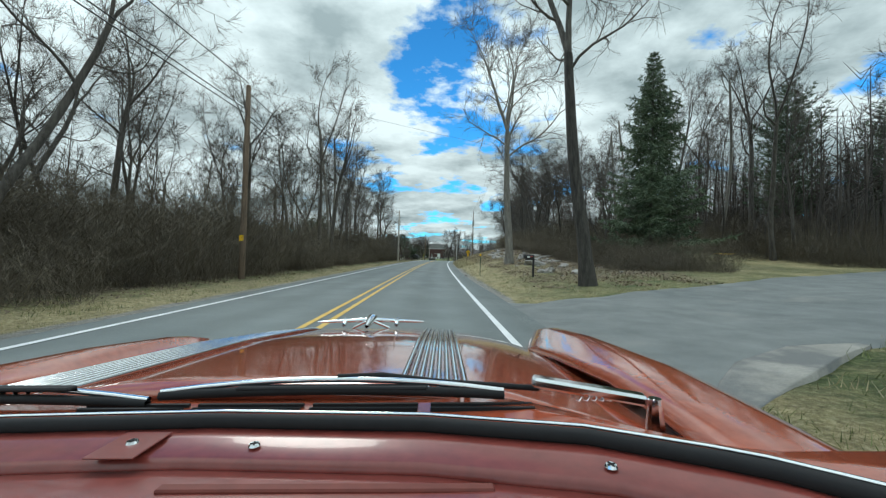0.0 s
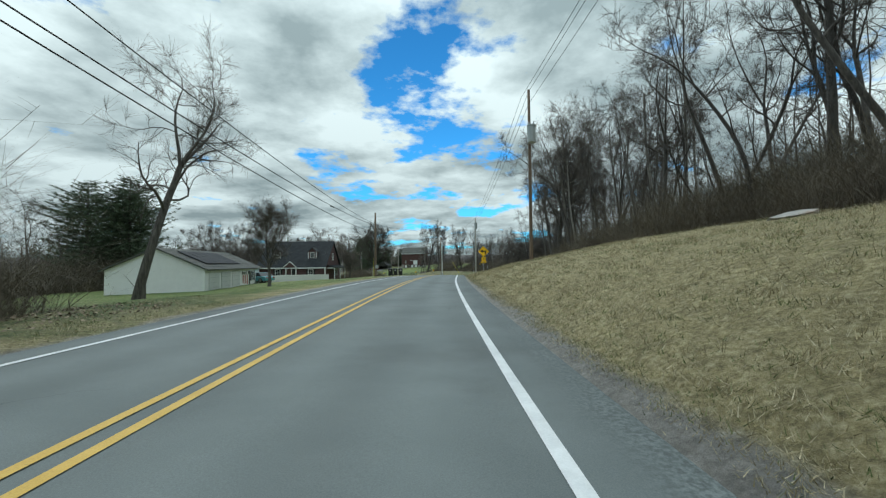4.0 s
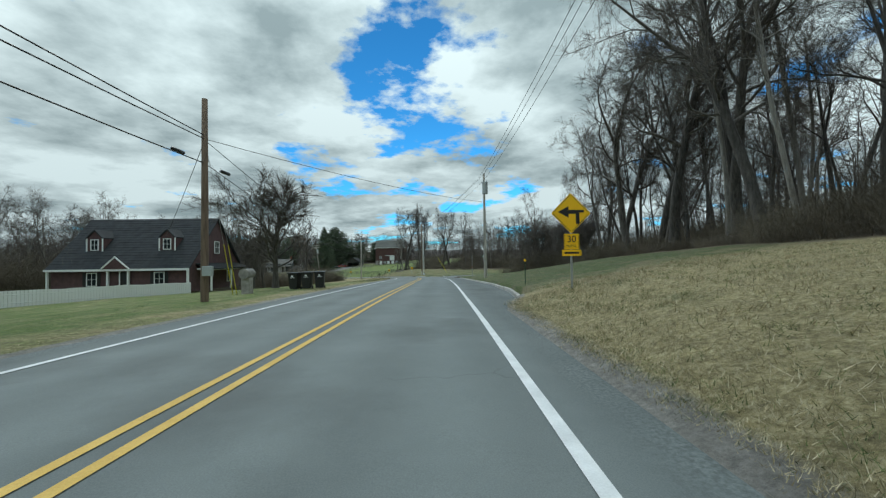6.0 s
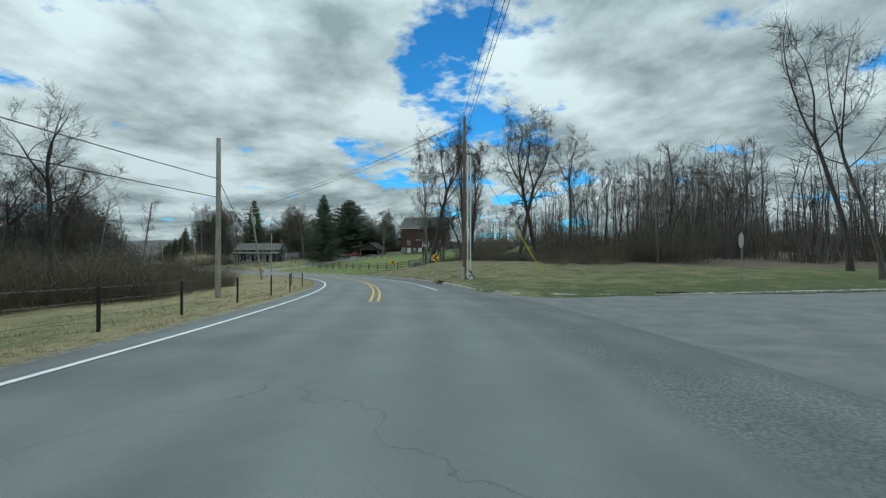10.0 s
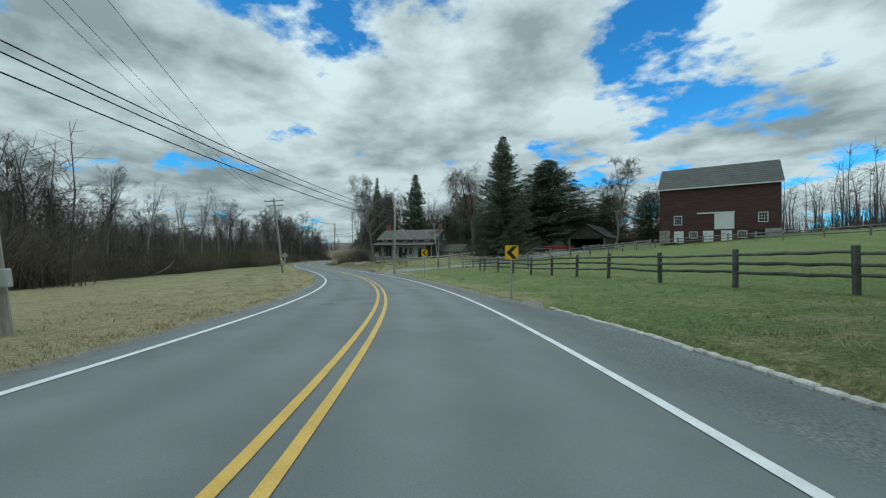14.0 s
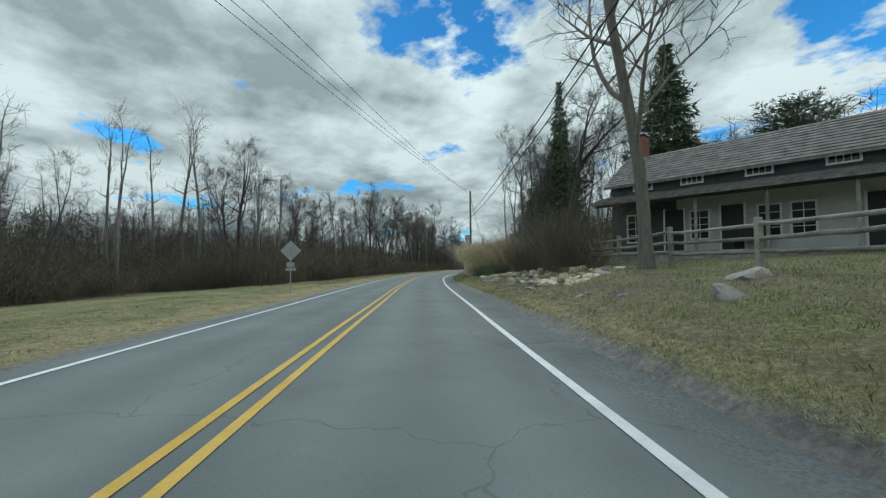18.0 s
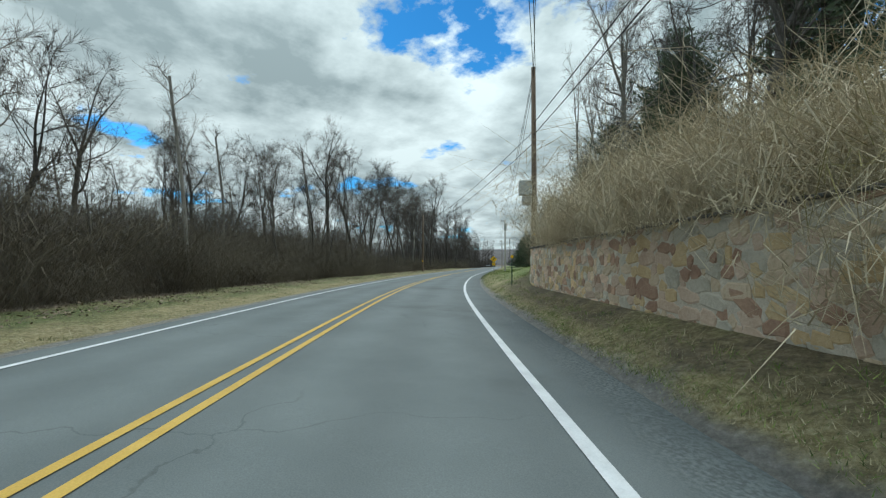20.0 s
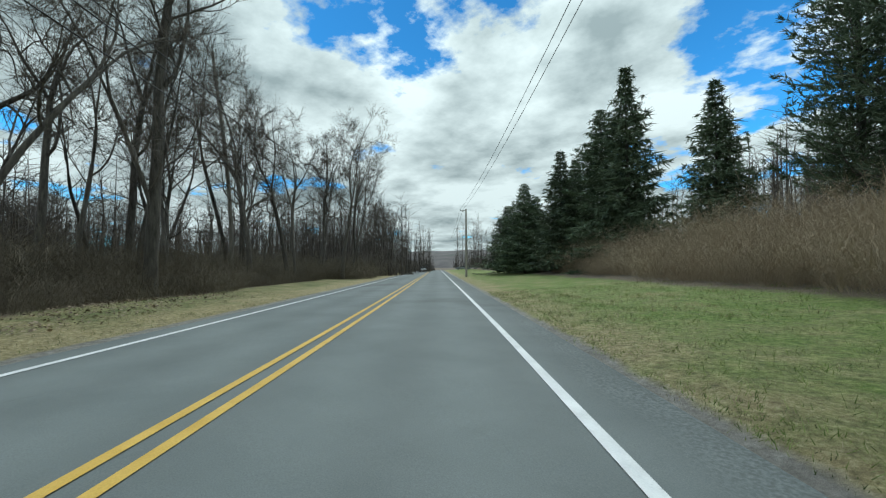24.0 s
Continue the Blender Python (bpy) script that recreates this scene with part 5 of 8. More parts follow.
LEFT_TURN = [[(0.15, -0.34), (0.27, -0.34), (0.27, 0.10), (0.15, 0.10)], [(0.10, 0.02), (0.42, 0.02), (0.42, 0.10), (0.10, 0.10)], [(-0.10, -0.02), (0.15, -0.02), (0.15, 0.10), (-0.10, 0.10)],
             [(-0.42, 0.04), (-0.08, -0.14), (-0.08, 0.22)]]
diamond_sign(119.4, 6.6, 2.45, 0.93, 4, LEFT_TURN, [(("30", "M.P.H."), 0.50, 0.50), (None, 0.64, 0.2)], "yellow diamond turn-arrow sign above speed plates")
RIGHT_CURVE = [[(-0.22, -0.36), (-0.08, -0.36), (-0.08, -0.16), (-0.22, -0.16)], [(-0.22, -0.16), (-0.08, -0.16), (0.0, 0.02), (-0.12, 0.12)], [(-0.12, 0.12), (0.0, 0.02), (0.16, 0.10), (0.10, 0.24)],
               [(0.06, 0.34), (0.20, -0.04), (0.40, 0.26)]]
diamond_sign(380.2, 5.4, 2.12, 0.72, -4, RIGHT_CURVE, [(("30", "MPH"), 0.45, 0.42)], "yellow diamond curve-arrow sign above a speed plate")


def sign_from_behind(s, d, up, side, turn, kind):
    t = thing("road_sign", here(s, d, -0.05, turn), "grey metal back of a road sign on post", "road sign", "signs seen from behind")
    post_of(t, up + side * 0.6, 0, -0.045)
    if kind == "diamond":
        part("panel", plate(bmesh.new(), side, side, 0.05, 0.0, 0.004, 45, up), SIGN_BACK, t)
        part("brace", boxed(-side * 0.5, side * 0.5, -0.02, -0.002, up - 0.02, up + 0.02), STEEL, t)
        part("plate", plate(bmesh.new(), 0.46, 0.3, 0.03, 0.0, z=up - side * 0.71 - 0.2), SIGN_BACK, t)
        part("plate", plate(bmesh.new(), 0.6, 0.16, 0.02, 0.0, z=up - side * 0.71 - 0.47), SIGN_BACK, t)
    else:
        pts = [(side / 2 / math.cos(radians(22.5)) * math.cos(radians(22.5 + 45 * k)), side / 2 / math.cos(radians(22.5)) * math.sin(radians(22.5 + 45 * k))) for k in range(8)]
        part("panel", shape(pts, 0, up), SIGN_BACK, t)


sign_from_behind(311.4, -5.9, 2.4, 0.85, 0, "diamond")
sign_from_behind(188.6, 18.4, 2.5, 0.75, 60, "octagon")

t = thing("street_sign", here(173.9, 12.3, -0.05) @ pose(0, 0, 0, 0, -4, 0), "leaning steel post with green street name blades", "road sign")
v, f = tubes([[(0, 0, 0, 0.03), (0, 0, 3.4, 0.03)]], 8)
part("post", mesh_of("post", v, f, STEEL, True), None, t)
for turn, z in ((10, 3.42), (95, 3.6)):
    b = part("blade", box(bmesh.new(), -0.42, 0.42, -0.006, 0.006, z, z + 0.16, pose(0, 0, 0, 0, 0, turn), 0.003), paint("street_green", (0.015, 0.09, 0.045), 0.5), t)
    part("bar", box(bmesh.new(), -0.32, 0.32, -0.010, 0.010, z + 0.05, z + 0.11, pose(0, 0, 0, 0, 0, turn)), WHITE_PAINT, b)
t = thing("marker_post", here(165, 8.1, -0.05), "slim grey metal post with an orange band", "post")
part("post", cylinder(bmesh.new(), 0.035, 0.035, 0, 3.1, 8), STEEL, t)
part("band", cylinder(bmesh.new(), 0.038, 0.038, 1.3, 1.45, 8), paint("orange", (0.6, 0.16, 0.03)), t)


def delineator(s, d, tall=1.35):
    t = thing("marker_post", here(s, d, -0.05, 3), "thin green marker post with yellow diamond reflector", "marker post", "marker posts")
    part("stake", boxed(-0.02, 0.02, -0.008, 0.008, 0, tall, bevel=0.003), GREEN_POST, t)
    part("reflector", plate(bmesh.new(), 0.11, 0.11, 0.01, -0.014, 0.004, 45, tall), SIGN_YELLOW, t)


delineator(24.1, 4.9)
delineator(336.9, 5.3, 1.25)
delineator(126, 6.5, 1.2)
delineator(281.4, 5.25, 1.3)


def mailbox(s, d, up, turn, label, wood):
    t = thing("mailbox", here(s, d, -0.05, turn), label, "mailbox", "mailboxes")
    part("post", boxed(-0.05, 0.05, -0.05, 0.05, 0, up + (0.45 if wood else 0), bevel=0.008), RAIL_WOOD if wood else SIGN_BLACK, t)
    part("support", boxed(-0.42, 0.08, -0.04, 0.04, up - 0.07, up, bevel=0.006), RAIL_WOOD if wood else SIGN_BLACK, t)
    bm = bmesh.new()
    ring = [(0.09 * math.cos(radians(a)), 0.12 + 0.09 * math.sin(radians(a))) for a in range(0, 181, 20)] + [(-0.09, 0), (0.09, 0)]
    ends = []
    for x in (-0.5, 0.02):
        ends.append([bm.verts.new((x, y, up + z)) for y, z in ring])
    n = len(ring)
    for i in range(n):
        bm.faces.new((ends[0][i], ends[0][(i + 1) % n], ends[1][(i + 1) % n], ends[1][i]))
    bm.faces.new(ends[0][::-1])
    bm.faces.new(ends[1])
    b = part("box", bm, SIGN_BLACK, t, "black metal mailbox with rounded top")
    part("door", boxed(-0.512, -0.502, -0.085, 0.085, up + 0.01, up + 0.17), SIGN_BLACK, b)
    part("flag", boxed(-0.2, -0.05, -0.1, -0.094, up + 0.1, up + 0.13), paint("flag_red", (0.4, 0.03, 0.02)), b)
    part("bar", boxed(-0.34, -0.2, -0.096, -0.091, up + 0.05, up + 0.12), WHITE_PAINT, b)
    return t


mailbox(20.0, 7.2, 1.0, 0, "black mailbox on a black post", False)
mailbox(281.2, 4.95, 1.05, 0, "black mailbox on a weathered wooden post", True)

# leaning yard sign beside the brown pole
c = thing("yard_sign", here(198.9, 7.12, 0.28, 12) @ pose(0, 0, 0, 0, 52, 0), "leaning white yard sign with a black lettered band", "sign")
part("board", boxed(-0.32, 0.32, -0.006, 0.006, -0.2, 0.28), WHITE_PAINT, c)
band = part("band", boxed(-0.32, 0.32, -0.010, -0.0065, 0.15, 0.28), SIGN_BLACK, c, "black band with white lettering")
lettering("FLAG FOOTBALL", 0.062, 0, -0.012, 0.235, WHITE_PAINT, band)
part("text_bar", boxed(-0.22, 0.22, -0.012, -0.0105, 0.17, 0.185), WHITE_PAINT, band)
INK = paint("blue_ink", (0.05, 0.10, 0.28), 0.5)
part("mark", cylinder(bmesh.new(), 0.075, 0.075, 0.0065, 0.0085, 24, pose(-0.02, 0, 0.03, 90)), INK, c)
part("mark", boxed(-0.2, 0.16, -0.0085, -0.0065, -0.1, -0.07), INK, c)
for x in (-0.2, 0.2):
    part("stake", boxed(x - 0.004, x + 0.004, -0.004, 0.004, -0.55, -0.2), STEEL, c)


# ---- special trees ----
tree(TALL_OAK, 31.2, 8.0, 1.0, 20, "tall roadside tree with a pale straight trunk")
tree(LEANER, 15.6, 8.35, 1.0, 160, "tall tree with a leaning dark trunk beside the driveway", lean=4)
tree(OAK, 95, -15.0, 0.95, 70, "spreading bare tree at the corner of the lawn")
tree(OAK, 78, 22, 1.3, 70, "tall thick-trunked tree at the wood's edge")
tree(OAK, 62, 17, 1.1, 200, "tall thick-trunked tree at the wood's edge")
conifer(SPRUCE[1], 30, 18.8, 1.38, wide=1.12)
conifer(PINE[1], 33, 54, 1.5, "broad dark evergreen among bare trees", "pine", wide=1.9)
conifer(PINE[0], 29, 60, 1.4, "broad dark evergreen among bare trees", "pine", wide=2.0)
conifer(PINE[0], 42, 40, 1.6, "broad dark evergreen among bare trees", "pine")
conifer(PINE[1], 36, 46, 1.6, "broad dark evergreen among bare trees", "pine")
for s, d, k in ((124.5, -42, 1.4), (127.0, -44.5, 1.3), (121.5, -45, 1.3)):
    conifer(PINE[0], s, d, k, "broad dark evergreen behind a garage", "pine", wide=2.2)
tree(YARD, 112.7, -16.2, 1.25, 10, "spreading leafless yard tree on the lawn", "yard_tree", "yard trees", wide=1.2)
tree(YARD, 136.6, -10.2, 1.2, 80, "spreading leafless yard tree on the lawn", "yard_tree", "yard trees", wide=1.6)
tree(YARD, 150, -18, 0.8, 180, "spreading leafless yard tree on the lawn", "yard_tree", "yard trees")
for s, d, k in ((163, -30, 0.75), (166, -36, 0.85), (160, -41, 0.8), (155, -46, 0.9), (150, -50, 0.85), (168, -27, 0.6)):
    tree(VASE, s, d, k, None, "bare tree rising behind the dark house", wide=k * 0.9)
tree(FOREST[7], 194.5, 36.3, 1.25, 30, "tall slender tree standing clear of the wood")
tree(FOREST[7], 190, 30, 0.85, 90, "tree standing clear of the wood", wide=0.9)
tree(OAK, 190, 58, 0.9, 190, "tree standing clear of the wood")
for s, d, k in ((226, -27, 0.8), (223, -31, 0.75), (186, -26.5, 0.85), (190, -29, 0.8), (181, -30, 0.9)):
    tree(OAK, s, d, k, None, "broad twisted bare tree over the western brush")
tree(OAK, 209, 17, 0.9, 40, "dark tree with twisting limbs behind the bank", lean=-3)
tree(OAK, 209.8, 19.8, 0.95, 240, "dark tree with twisting limbs behind the bank", lean=3)
for s, d, k in ((127, 19, 1.15), (131, 21, 1.25), (136, 20, 1.3), (141, 22, 1.2), (146, 21.5, 1.25), (150, 23, 1.2), (156, 24, 1.1)):
    tree(OAK, s, d, k, None, "big dark trunk at the edge of the wood above the lawn")
tree(TWISTED, 168.2, 16.6, 0.95, 120, "dense twisted tree on the corner lawn", "yard_tree", "yard trees")
tree(LOW_TREE, 167.4, 19.0, 1.55, 40, "broad bushy tree on the corner lawn", "yard_tree", "yard trees")
tree(LOW_TREE, 163.5, 24.0, 1.6, 255, "broad bushy tree on the corner lawn", "yard_tree", "yard trees")
for s, d, k, turn, lean in ((190, 44, 1.05, 20, 8), (194, 48, 1.1, 130, -4), (198, 55, 0.9, 310, 0)):
    tree(OAK, s, d, k, turn, "dark leafless tree at the far side of the side road", lean=lean, wide=0.7)
for s, d, vine in ((166.5, 24.5, 1.0), (162.5, 28.5, 1.05), (168, 30.5, 0.9)):
    tree(OAK, s, d, vine, None, "tall trunk wrapped in hanging vines on the corner lawn", wide=0.42)
for k in range(16):
    undergrowth(167.3 - 0.35 * k + random.uniform(-0.5, 0.5), 15.8 + 0.95 * k + random.uniform(-0.5, 0.5), 1.2 + 0.05 * k)
    undergrowth(165.3 - 0.35 * k + random.uniform(-0.5, 0.5), 16.8 + 0.95 * k + random.uniform(-0.5, 0.5), 1.4 + 0.05 * k)
tree(LOW_TREE, 158, 22.5, 1.3, 150, "broad bushy tree on the corner lawn", "yard_tree", "yard trees")
for s in np.arange(146, 170, 1.8):
    for d in (20.5, 23, 26, 29):
        undergrowth(s + random.uniform(-0.7, 0.7), d + 0.25 * max(0, s - 155) + random.uniform(-0.7, 0.7), random.uniform(0.7, 1.2))
for k in range(34):
    undergrowth(236 + 15 * k / 34 + random.uniform(-1, 1), 30 + 30 * k / 34 + random.uniform(-2, 2), random.uniform(1.0, 1.5))
tree(OAK, 221.5, 12.0, 1.15, 60, "tall dark tree with heavy limbs on the roadside bank")
tree(VASE, 224.8, 13.0, 1.3, 150, "tall fine-branched tree with a pale trunk on the roadside bank", wide=0.95)
tree(UPRIGHT, 222.9, 17.8, 1.05, 200, "tall dark tree hung with vines")
tree(UPRIGHT, 224.5, 20.5, 1.0, 300, "tall dark tree hung with vines")
for s, d, k in ((229.5, 17.5, 1.0), (233, 21, 1.1), (227.5, 20.5, 1.15), (217, 24, 0.9), (226.4, 16.2, 0.9), (231.5, 16.4, 0.85), (235, 18, 0.9), (228.5, 14.6, 0.8)):
    tree(TWISTED, s, d, k, None, "twisted low tree tangled with vines", "vine_tree")
for s in np.arange(203, 232, 1.6):
    for d in (17.5, 20, 22.5):
        undergrowth(s + random.uniform(-0.6, 0.6), d + random.uniform(-0.7, 0.7), random.uniform(0.5, 0.75))
conifer(BIG_SPRUCE, 283.1, 25.5, 1.0)
conifer(BIG_SPRUCE, 299.4, 48.5, 1.02, wide=2.6)
conifer(SPRUCE[0], 327.9, 26.6, 2.05, wide=2.3)
conifer(SPRUCE[0], 336, 17.8, 2.1, wide=1.2)
for s, d, k in ((334, 45, 1.55), (322, 44, 1.1), (310, 50, 1.1), (304, 54, 1.15), (292, 60, 1.2), (286, 64, 1.2), (280, 68, 1.25), (296, 56, 1.0), (328, 36, 1.0), (318, 38, 0.95)):
    conifer(PINE[1], s, d, k, "dark evergreen behind the farmyard", "pine", wide=k * 1.7)
tree(WILLOW, 299.5, 29.8, 1.38, 0, "weeping tree with long drooping twigs", "weeping_tree", "yard trees", wide=1.9)
tree(WILLOW, 297, 34, 0.95, 130, "weeping tree with long drooping twigs", "weeping_tree", "yard trees", wide=1.2)
for s, d, k in ((298, 31, 1.1), (308, 36, 1.1), (294, 36, 1.0)):
    tree(LOW_TREE, s, d, k, None, "bushy twiggy yard tree", "yard_tree", "yard trees")
for s in np.arange(292, 336, 2.2):
    undergrowth(s, 36 + random.uniform(-3, 3), random.uniform(1.4, 2.0))
tree(SHADE_TREE, 300.5, 8.7, 1.0, 200, "yard tree with a stout grey trunk and upright limbs", "yard_tree", "yard trees", wide=1.1)
tree(OAK, 322, 14, 0.95, 10, "tall leafless tree beyond the farmhouse")
tree(OAK, 334, 13, 0.8, 90, "tall leafless tree beyond the farmhouse")
tree(VASE, 275.0, 40.5, 0.98, 10, "pale spreading tree beside the barn", "yard_tree", "yard trees", wide=1.15)
for s, d, k in ((324, -19, 1.1), (327, -22, 1.15), (322, -25, 1.0), (329, -27, 1.1), (318, -21, 0.95), (333, -18, 1.0), (312, -23, 0.9), (300, -25, 0.95), (291, -27, 0.9)):
    tree(SNAG, s, d, k, None, "dead bare-limbed tree standing over brush", "dead_tree", "dead trees")
for s, d, k in ((393, -12, 1.1), (404, -13, 1.1), (420, -11.5, 0.95), (426, -11, 0.9), (371, -13, 1.0)):
    tree(OAK, s, d, k, None, "tall spreading leafless tree at the wood's edge", wide=0.8 * k)
for s, d, k, kind in ((402.2, 23.5, 1.75, 0), (409, 27, 1.9, 1), (398, 30, 1.8, 0), (388, 28, 1.7, 1), (380, 25, 1.6, 0), (372, 24, 1.5, 1), (365, 23, 1.4, 0), (358, 22, 1.3, 1), (352, 21, 1.2, 0), (414, 27, 1.8, 0)):
    conifer(PINE[kind], s, d, k, "tall dark pine on the slope above the road", "pine")
for i in range(8):
    conifer(PINE[i % 2], 353 + 6.2 * i, 20.5 + 2.2 * (i % 3), 1.45 + 0.12 * (i % 4), "tall dark pine on the slope above the road", "pine", wide=1.5 + 0.1 * (i % 3))
for s, d, k in ((356, 16.5, 0.7), (360, 17.8, 0.85), (364.5, 16.6, 0.65), (369, 18, 0.9), (373, 16.8, 0.7), (378, 18.2, 0.85), (383, 17.2, 0.75), (388, 18.6, 0.8)):
    tree(VASE, s, d, k, None, "pale-twigged bare tree before dark pines on the slope", wide=k * 0.85)
for s, d, k, w, kind in ((425.9, 19, 1.85, 1.75, 0), (432, 15, 1.3, 1.5, 0), (440, 13, 0.95, 1.3, 1), (446, 12, 0.8, 1.2, 1), (419, 22, 1.35, 1.4, 0), (436, 18, 1.3, 1.5, 0), (430, 18.5, 1.35, 1.6, 1), (442, 15, 1.0, 1.3, 0)):
    conifer(SPRUCE[kind], s, d, k, wide=w)
TAN_BRUSH = surface("tan_brush", (0.20, 0.153, 0.105), (0.42, 0.33, 0.225), 0.35, 0.95, 0.0)
MOUND = [brush_mesh(77, 1.9, 1.6, 520, mat=TAN_BRUSH, fine=0.6, arch=1.1), brush_mesh(78, 2.4, 1.6, 520, mat=TAN_BRUSH, fine=0.6, arch=1.1)]
for s in np.arange(396, 436, 2.0):
    for row in range(4):
        undergrowth(s + random.uniform(-0.7, 0.7), 14.5 + 0.06 * (s - 396) + 2.0 * row + random.uniform(-0.5, 0.5), random.uniform(0.9, 1.2) * (1 + 0.26 * row), random.choice(MOUND), "rounded mass of tan leafless brush beside the lawn")
for s0, s1, near in ((4, 84, 12.5), (322, 366, 13.5), (226, 300, 29.0), (300, 322, 25.0), (150, 196, 37.0)):
    for s in np.arange(s0, s1, 2.6):
        for row in (0, 4.0):
            undergrowth(s + random.uniform(-1, 1), -(near + row + random.uniform(-1, 1)), random.uniform(1.6, 2.5))
for s in np.arange(366, 440, 2.4):
    for row in (0, 4.0):
        undergrowth(s + random.uniform(-1, 1), -(14 + row + random.uniform(-1, 1)), random.uniform(1.1, 1.7))


for s in np.arange(22, 62, 1.5):
    for d in (13.4, 15.0, 17.0):
        undergrowth(s + random.uniform(-0.6, 0.6), d + 0.03 * (s - 22) + random.uniform(-0.6, 0.6), random.uniform(0.55, 1.0))


# ---- garden flowers beyond the driveway ----
def flower_clump(s, d, wide):
    rng = np.random.default_rng(int(10 * s))
    t = thing("flower_clump", here(s, d, -0.02), "clump of yellow spring flowers on the lawn", "flowers", "flower clumps")
    leaves, heads = [], bmesh.new()
    for i in range(60):
        x, y = rng.normal(0, wide * 0.4), rng.normal(0, 0.25)
        leaves.append([(x, y, 0, 0.008), (x + rng.normal(0, 0.05), y + rng.normal(0, 0.05), 0.2 + 0.12 * rng.random(), 0.003)])
        if i % 2:
            bmesh.ops.create_icosphere(heads, subdivisions=1, radius=0.035, matrix=Matrix.Translation((x, y, 0.28 + 0.08 * rng.random())))
    v, f = tubes(leaves, 3)
    part("leaves", mesh_of("leaves", v, f, NEEDLE), None, t, "thin green leaves")
    part("blooms", heads, SIGN_YELLOW, t, "small yellow blooms")


for s, d, w in ((30.5, 25.0, 1.1), (33.0, 33.5, 0.9), (33.6, 36.5, 1.0)):
    flower_clump(s, d, w)


# ---- fences ----
def rail_mesh(wood, seed):
    rng = np.random.default_rng(seed)
    pts = [(0, 3.06 * i / 6 - 1.53, rng.normal(0, 0.012), 0.055 + rng.normal(0, 0.005)) for i in range(7)]
    v, f = tubes([pts], 6)
    return mesh_of("rail", v, f, wood, True)


def post_mesh(wood, tall):
    bm = boxed(-0.07, 0.07, -0.065, 0.065, 0, tall, bevel=0.015)
    me = bpy.data.meshes.new("post")
    bm.to_mesh(me)
    bm.free()
    me.materials.append(wood)
    return me


def rail_fence(points, wood, tall, label, rails=3):
    """A split-rail fence through (station, offset) points."""
    posts, bars = post_mesh(wood, tall), [rail_mesh(wood, 60 + k) for k in range(3)]
    t = thing("rail_fence", Matrix(), label, "fence", "rail fences")
    line = []
    for (s0, d0), (s1, d1) in zip(points, points[1:]):
        a, b = spot(s0, d0), spot(s1, d1)
        n = max(round((b - a).length / 3.0), 1)
        line += [(s0 + (s1 - s0) * i / n, d0 + (d1 - d0) * i / n) for i in range(n)]
    line.append(points[-1])
    spots = [spot(s, d) for s, d in line]
    for p in spots:
        ob = part("post", posts, None, t)
        ob.matrix_basis = pose(p.x, p.y, p.z - 0.1, random.gauss(0, 1.5), random.gauss(0, 1.5), random.uniform(-6, 6) + heading(line[0][0]))
    for p, q in zip(spots, spots[1:]):
        for k in range(rails):
            h = tall - 0.28 - k * (tall - 0.45) / rails
            a, b = p + Vector((0, 0, h + random.gauss(0, 0.025))), q + Vector((0, 0, h + random.gauss(0, 0.025)))
            ob = part("rail", random.choice(bars), None, t)
            d = b - a
            ob.matrix_basis = Matrix.Translation((a + b) / 2) @ d.to_track_quat("Y", "Z").to_matrix().to_4x4() @ Matrix.Diagonal((1, d.length / 3.0, 1, 1))
    return t


rail_fence([(229, 14), (237, 12), (246, 11.2), (262, 10.8), (263, 10.8)], DARK_RAIL, 1.35, "damp dark split-rail pasture fence with three rails")
rail_fence([(259, 13.5), (272, 13.0)], RAIL_WOOD, 1.3, "weathered grey split-rail fence beside the driveway")
rail_fence([(263, 10.8), (266, 18), (267, 30), (268, 38)], RAIL_WOOD, 1.3, "weathered grey split-rail fence climbing the pasture")
rail_fence([(281.9, 8.9), (284.8, 8.9), (291, 9.1), (297, 9.3), (310, 9.5), (318, 8.8)], RAIL_WOOD, 1.35, "weathered split-rail fence before the farmhouse")
rail_fence([(281.7, 9.0), (282.4, 14), (284.4, 19), (287, 25)], NEW_RAIL, 1.45, "pale new split-rail fence along the driveway")
rail_fence([(258, 42), (264, 41), (272, 37), (277, 36)], RAIL_WOOD, 1.2, "grey rail fence in the barnyard", 2)
rail_fence([(246, 52), (258, 42)], RAIL_WOOD, 1.2, "grey rail fence in the barnyard", 3)
for s in (277, 273.4):
    t = thing("gate_post", here(s, 11.8, -0.1), "stout square weathered gate post", "gate post", "gate posts")
    part("post", boxed(-0.1, 0.1, -0.1, 0.1, 0, 1.6, bevel=0.02), RAIL_WOOD, t)
t = thing("wire_fence", Matrix(), "thin green wire fence on dark steel stakes", "fence")
stakes = [(174.3, -5.2), (177.3, -5.6), (180.7, -5.8), (184, -5.7), (188, -5.5), (192, -5.2), (196, -5.0), (201.9, -4.9), (206, -6.0)]
for s, d in stakes:
    part("stake", boxed(-0.03, 0.03, -0.03, 0.03, 0, 1.15, bevel=0.005), SIGN_BLACK, t).matrix_basis = here(s, d, -0.1)
for z in (0.35, 0.7, 1.0):
    v, f = tubes([[(*spot(s, d, z), 0.006) for s, d in stakes]], 3)
    part("strand", mesh_of("strand", v, f, WIRE), None, t)


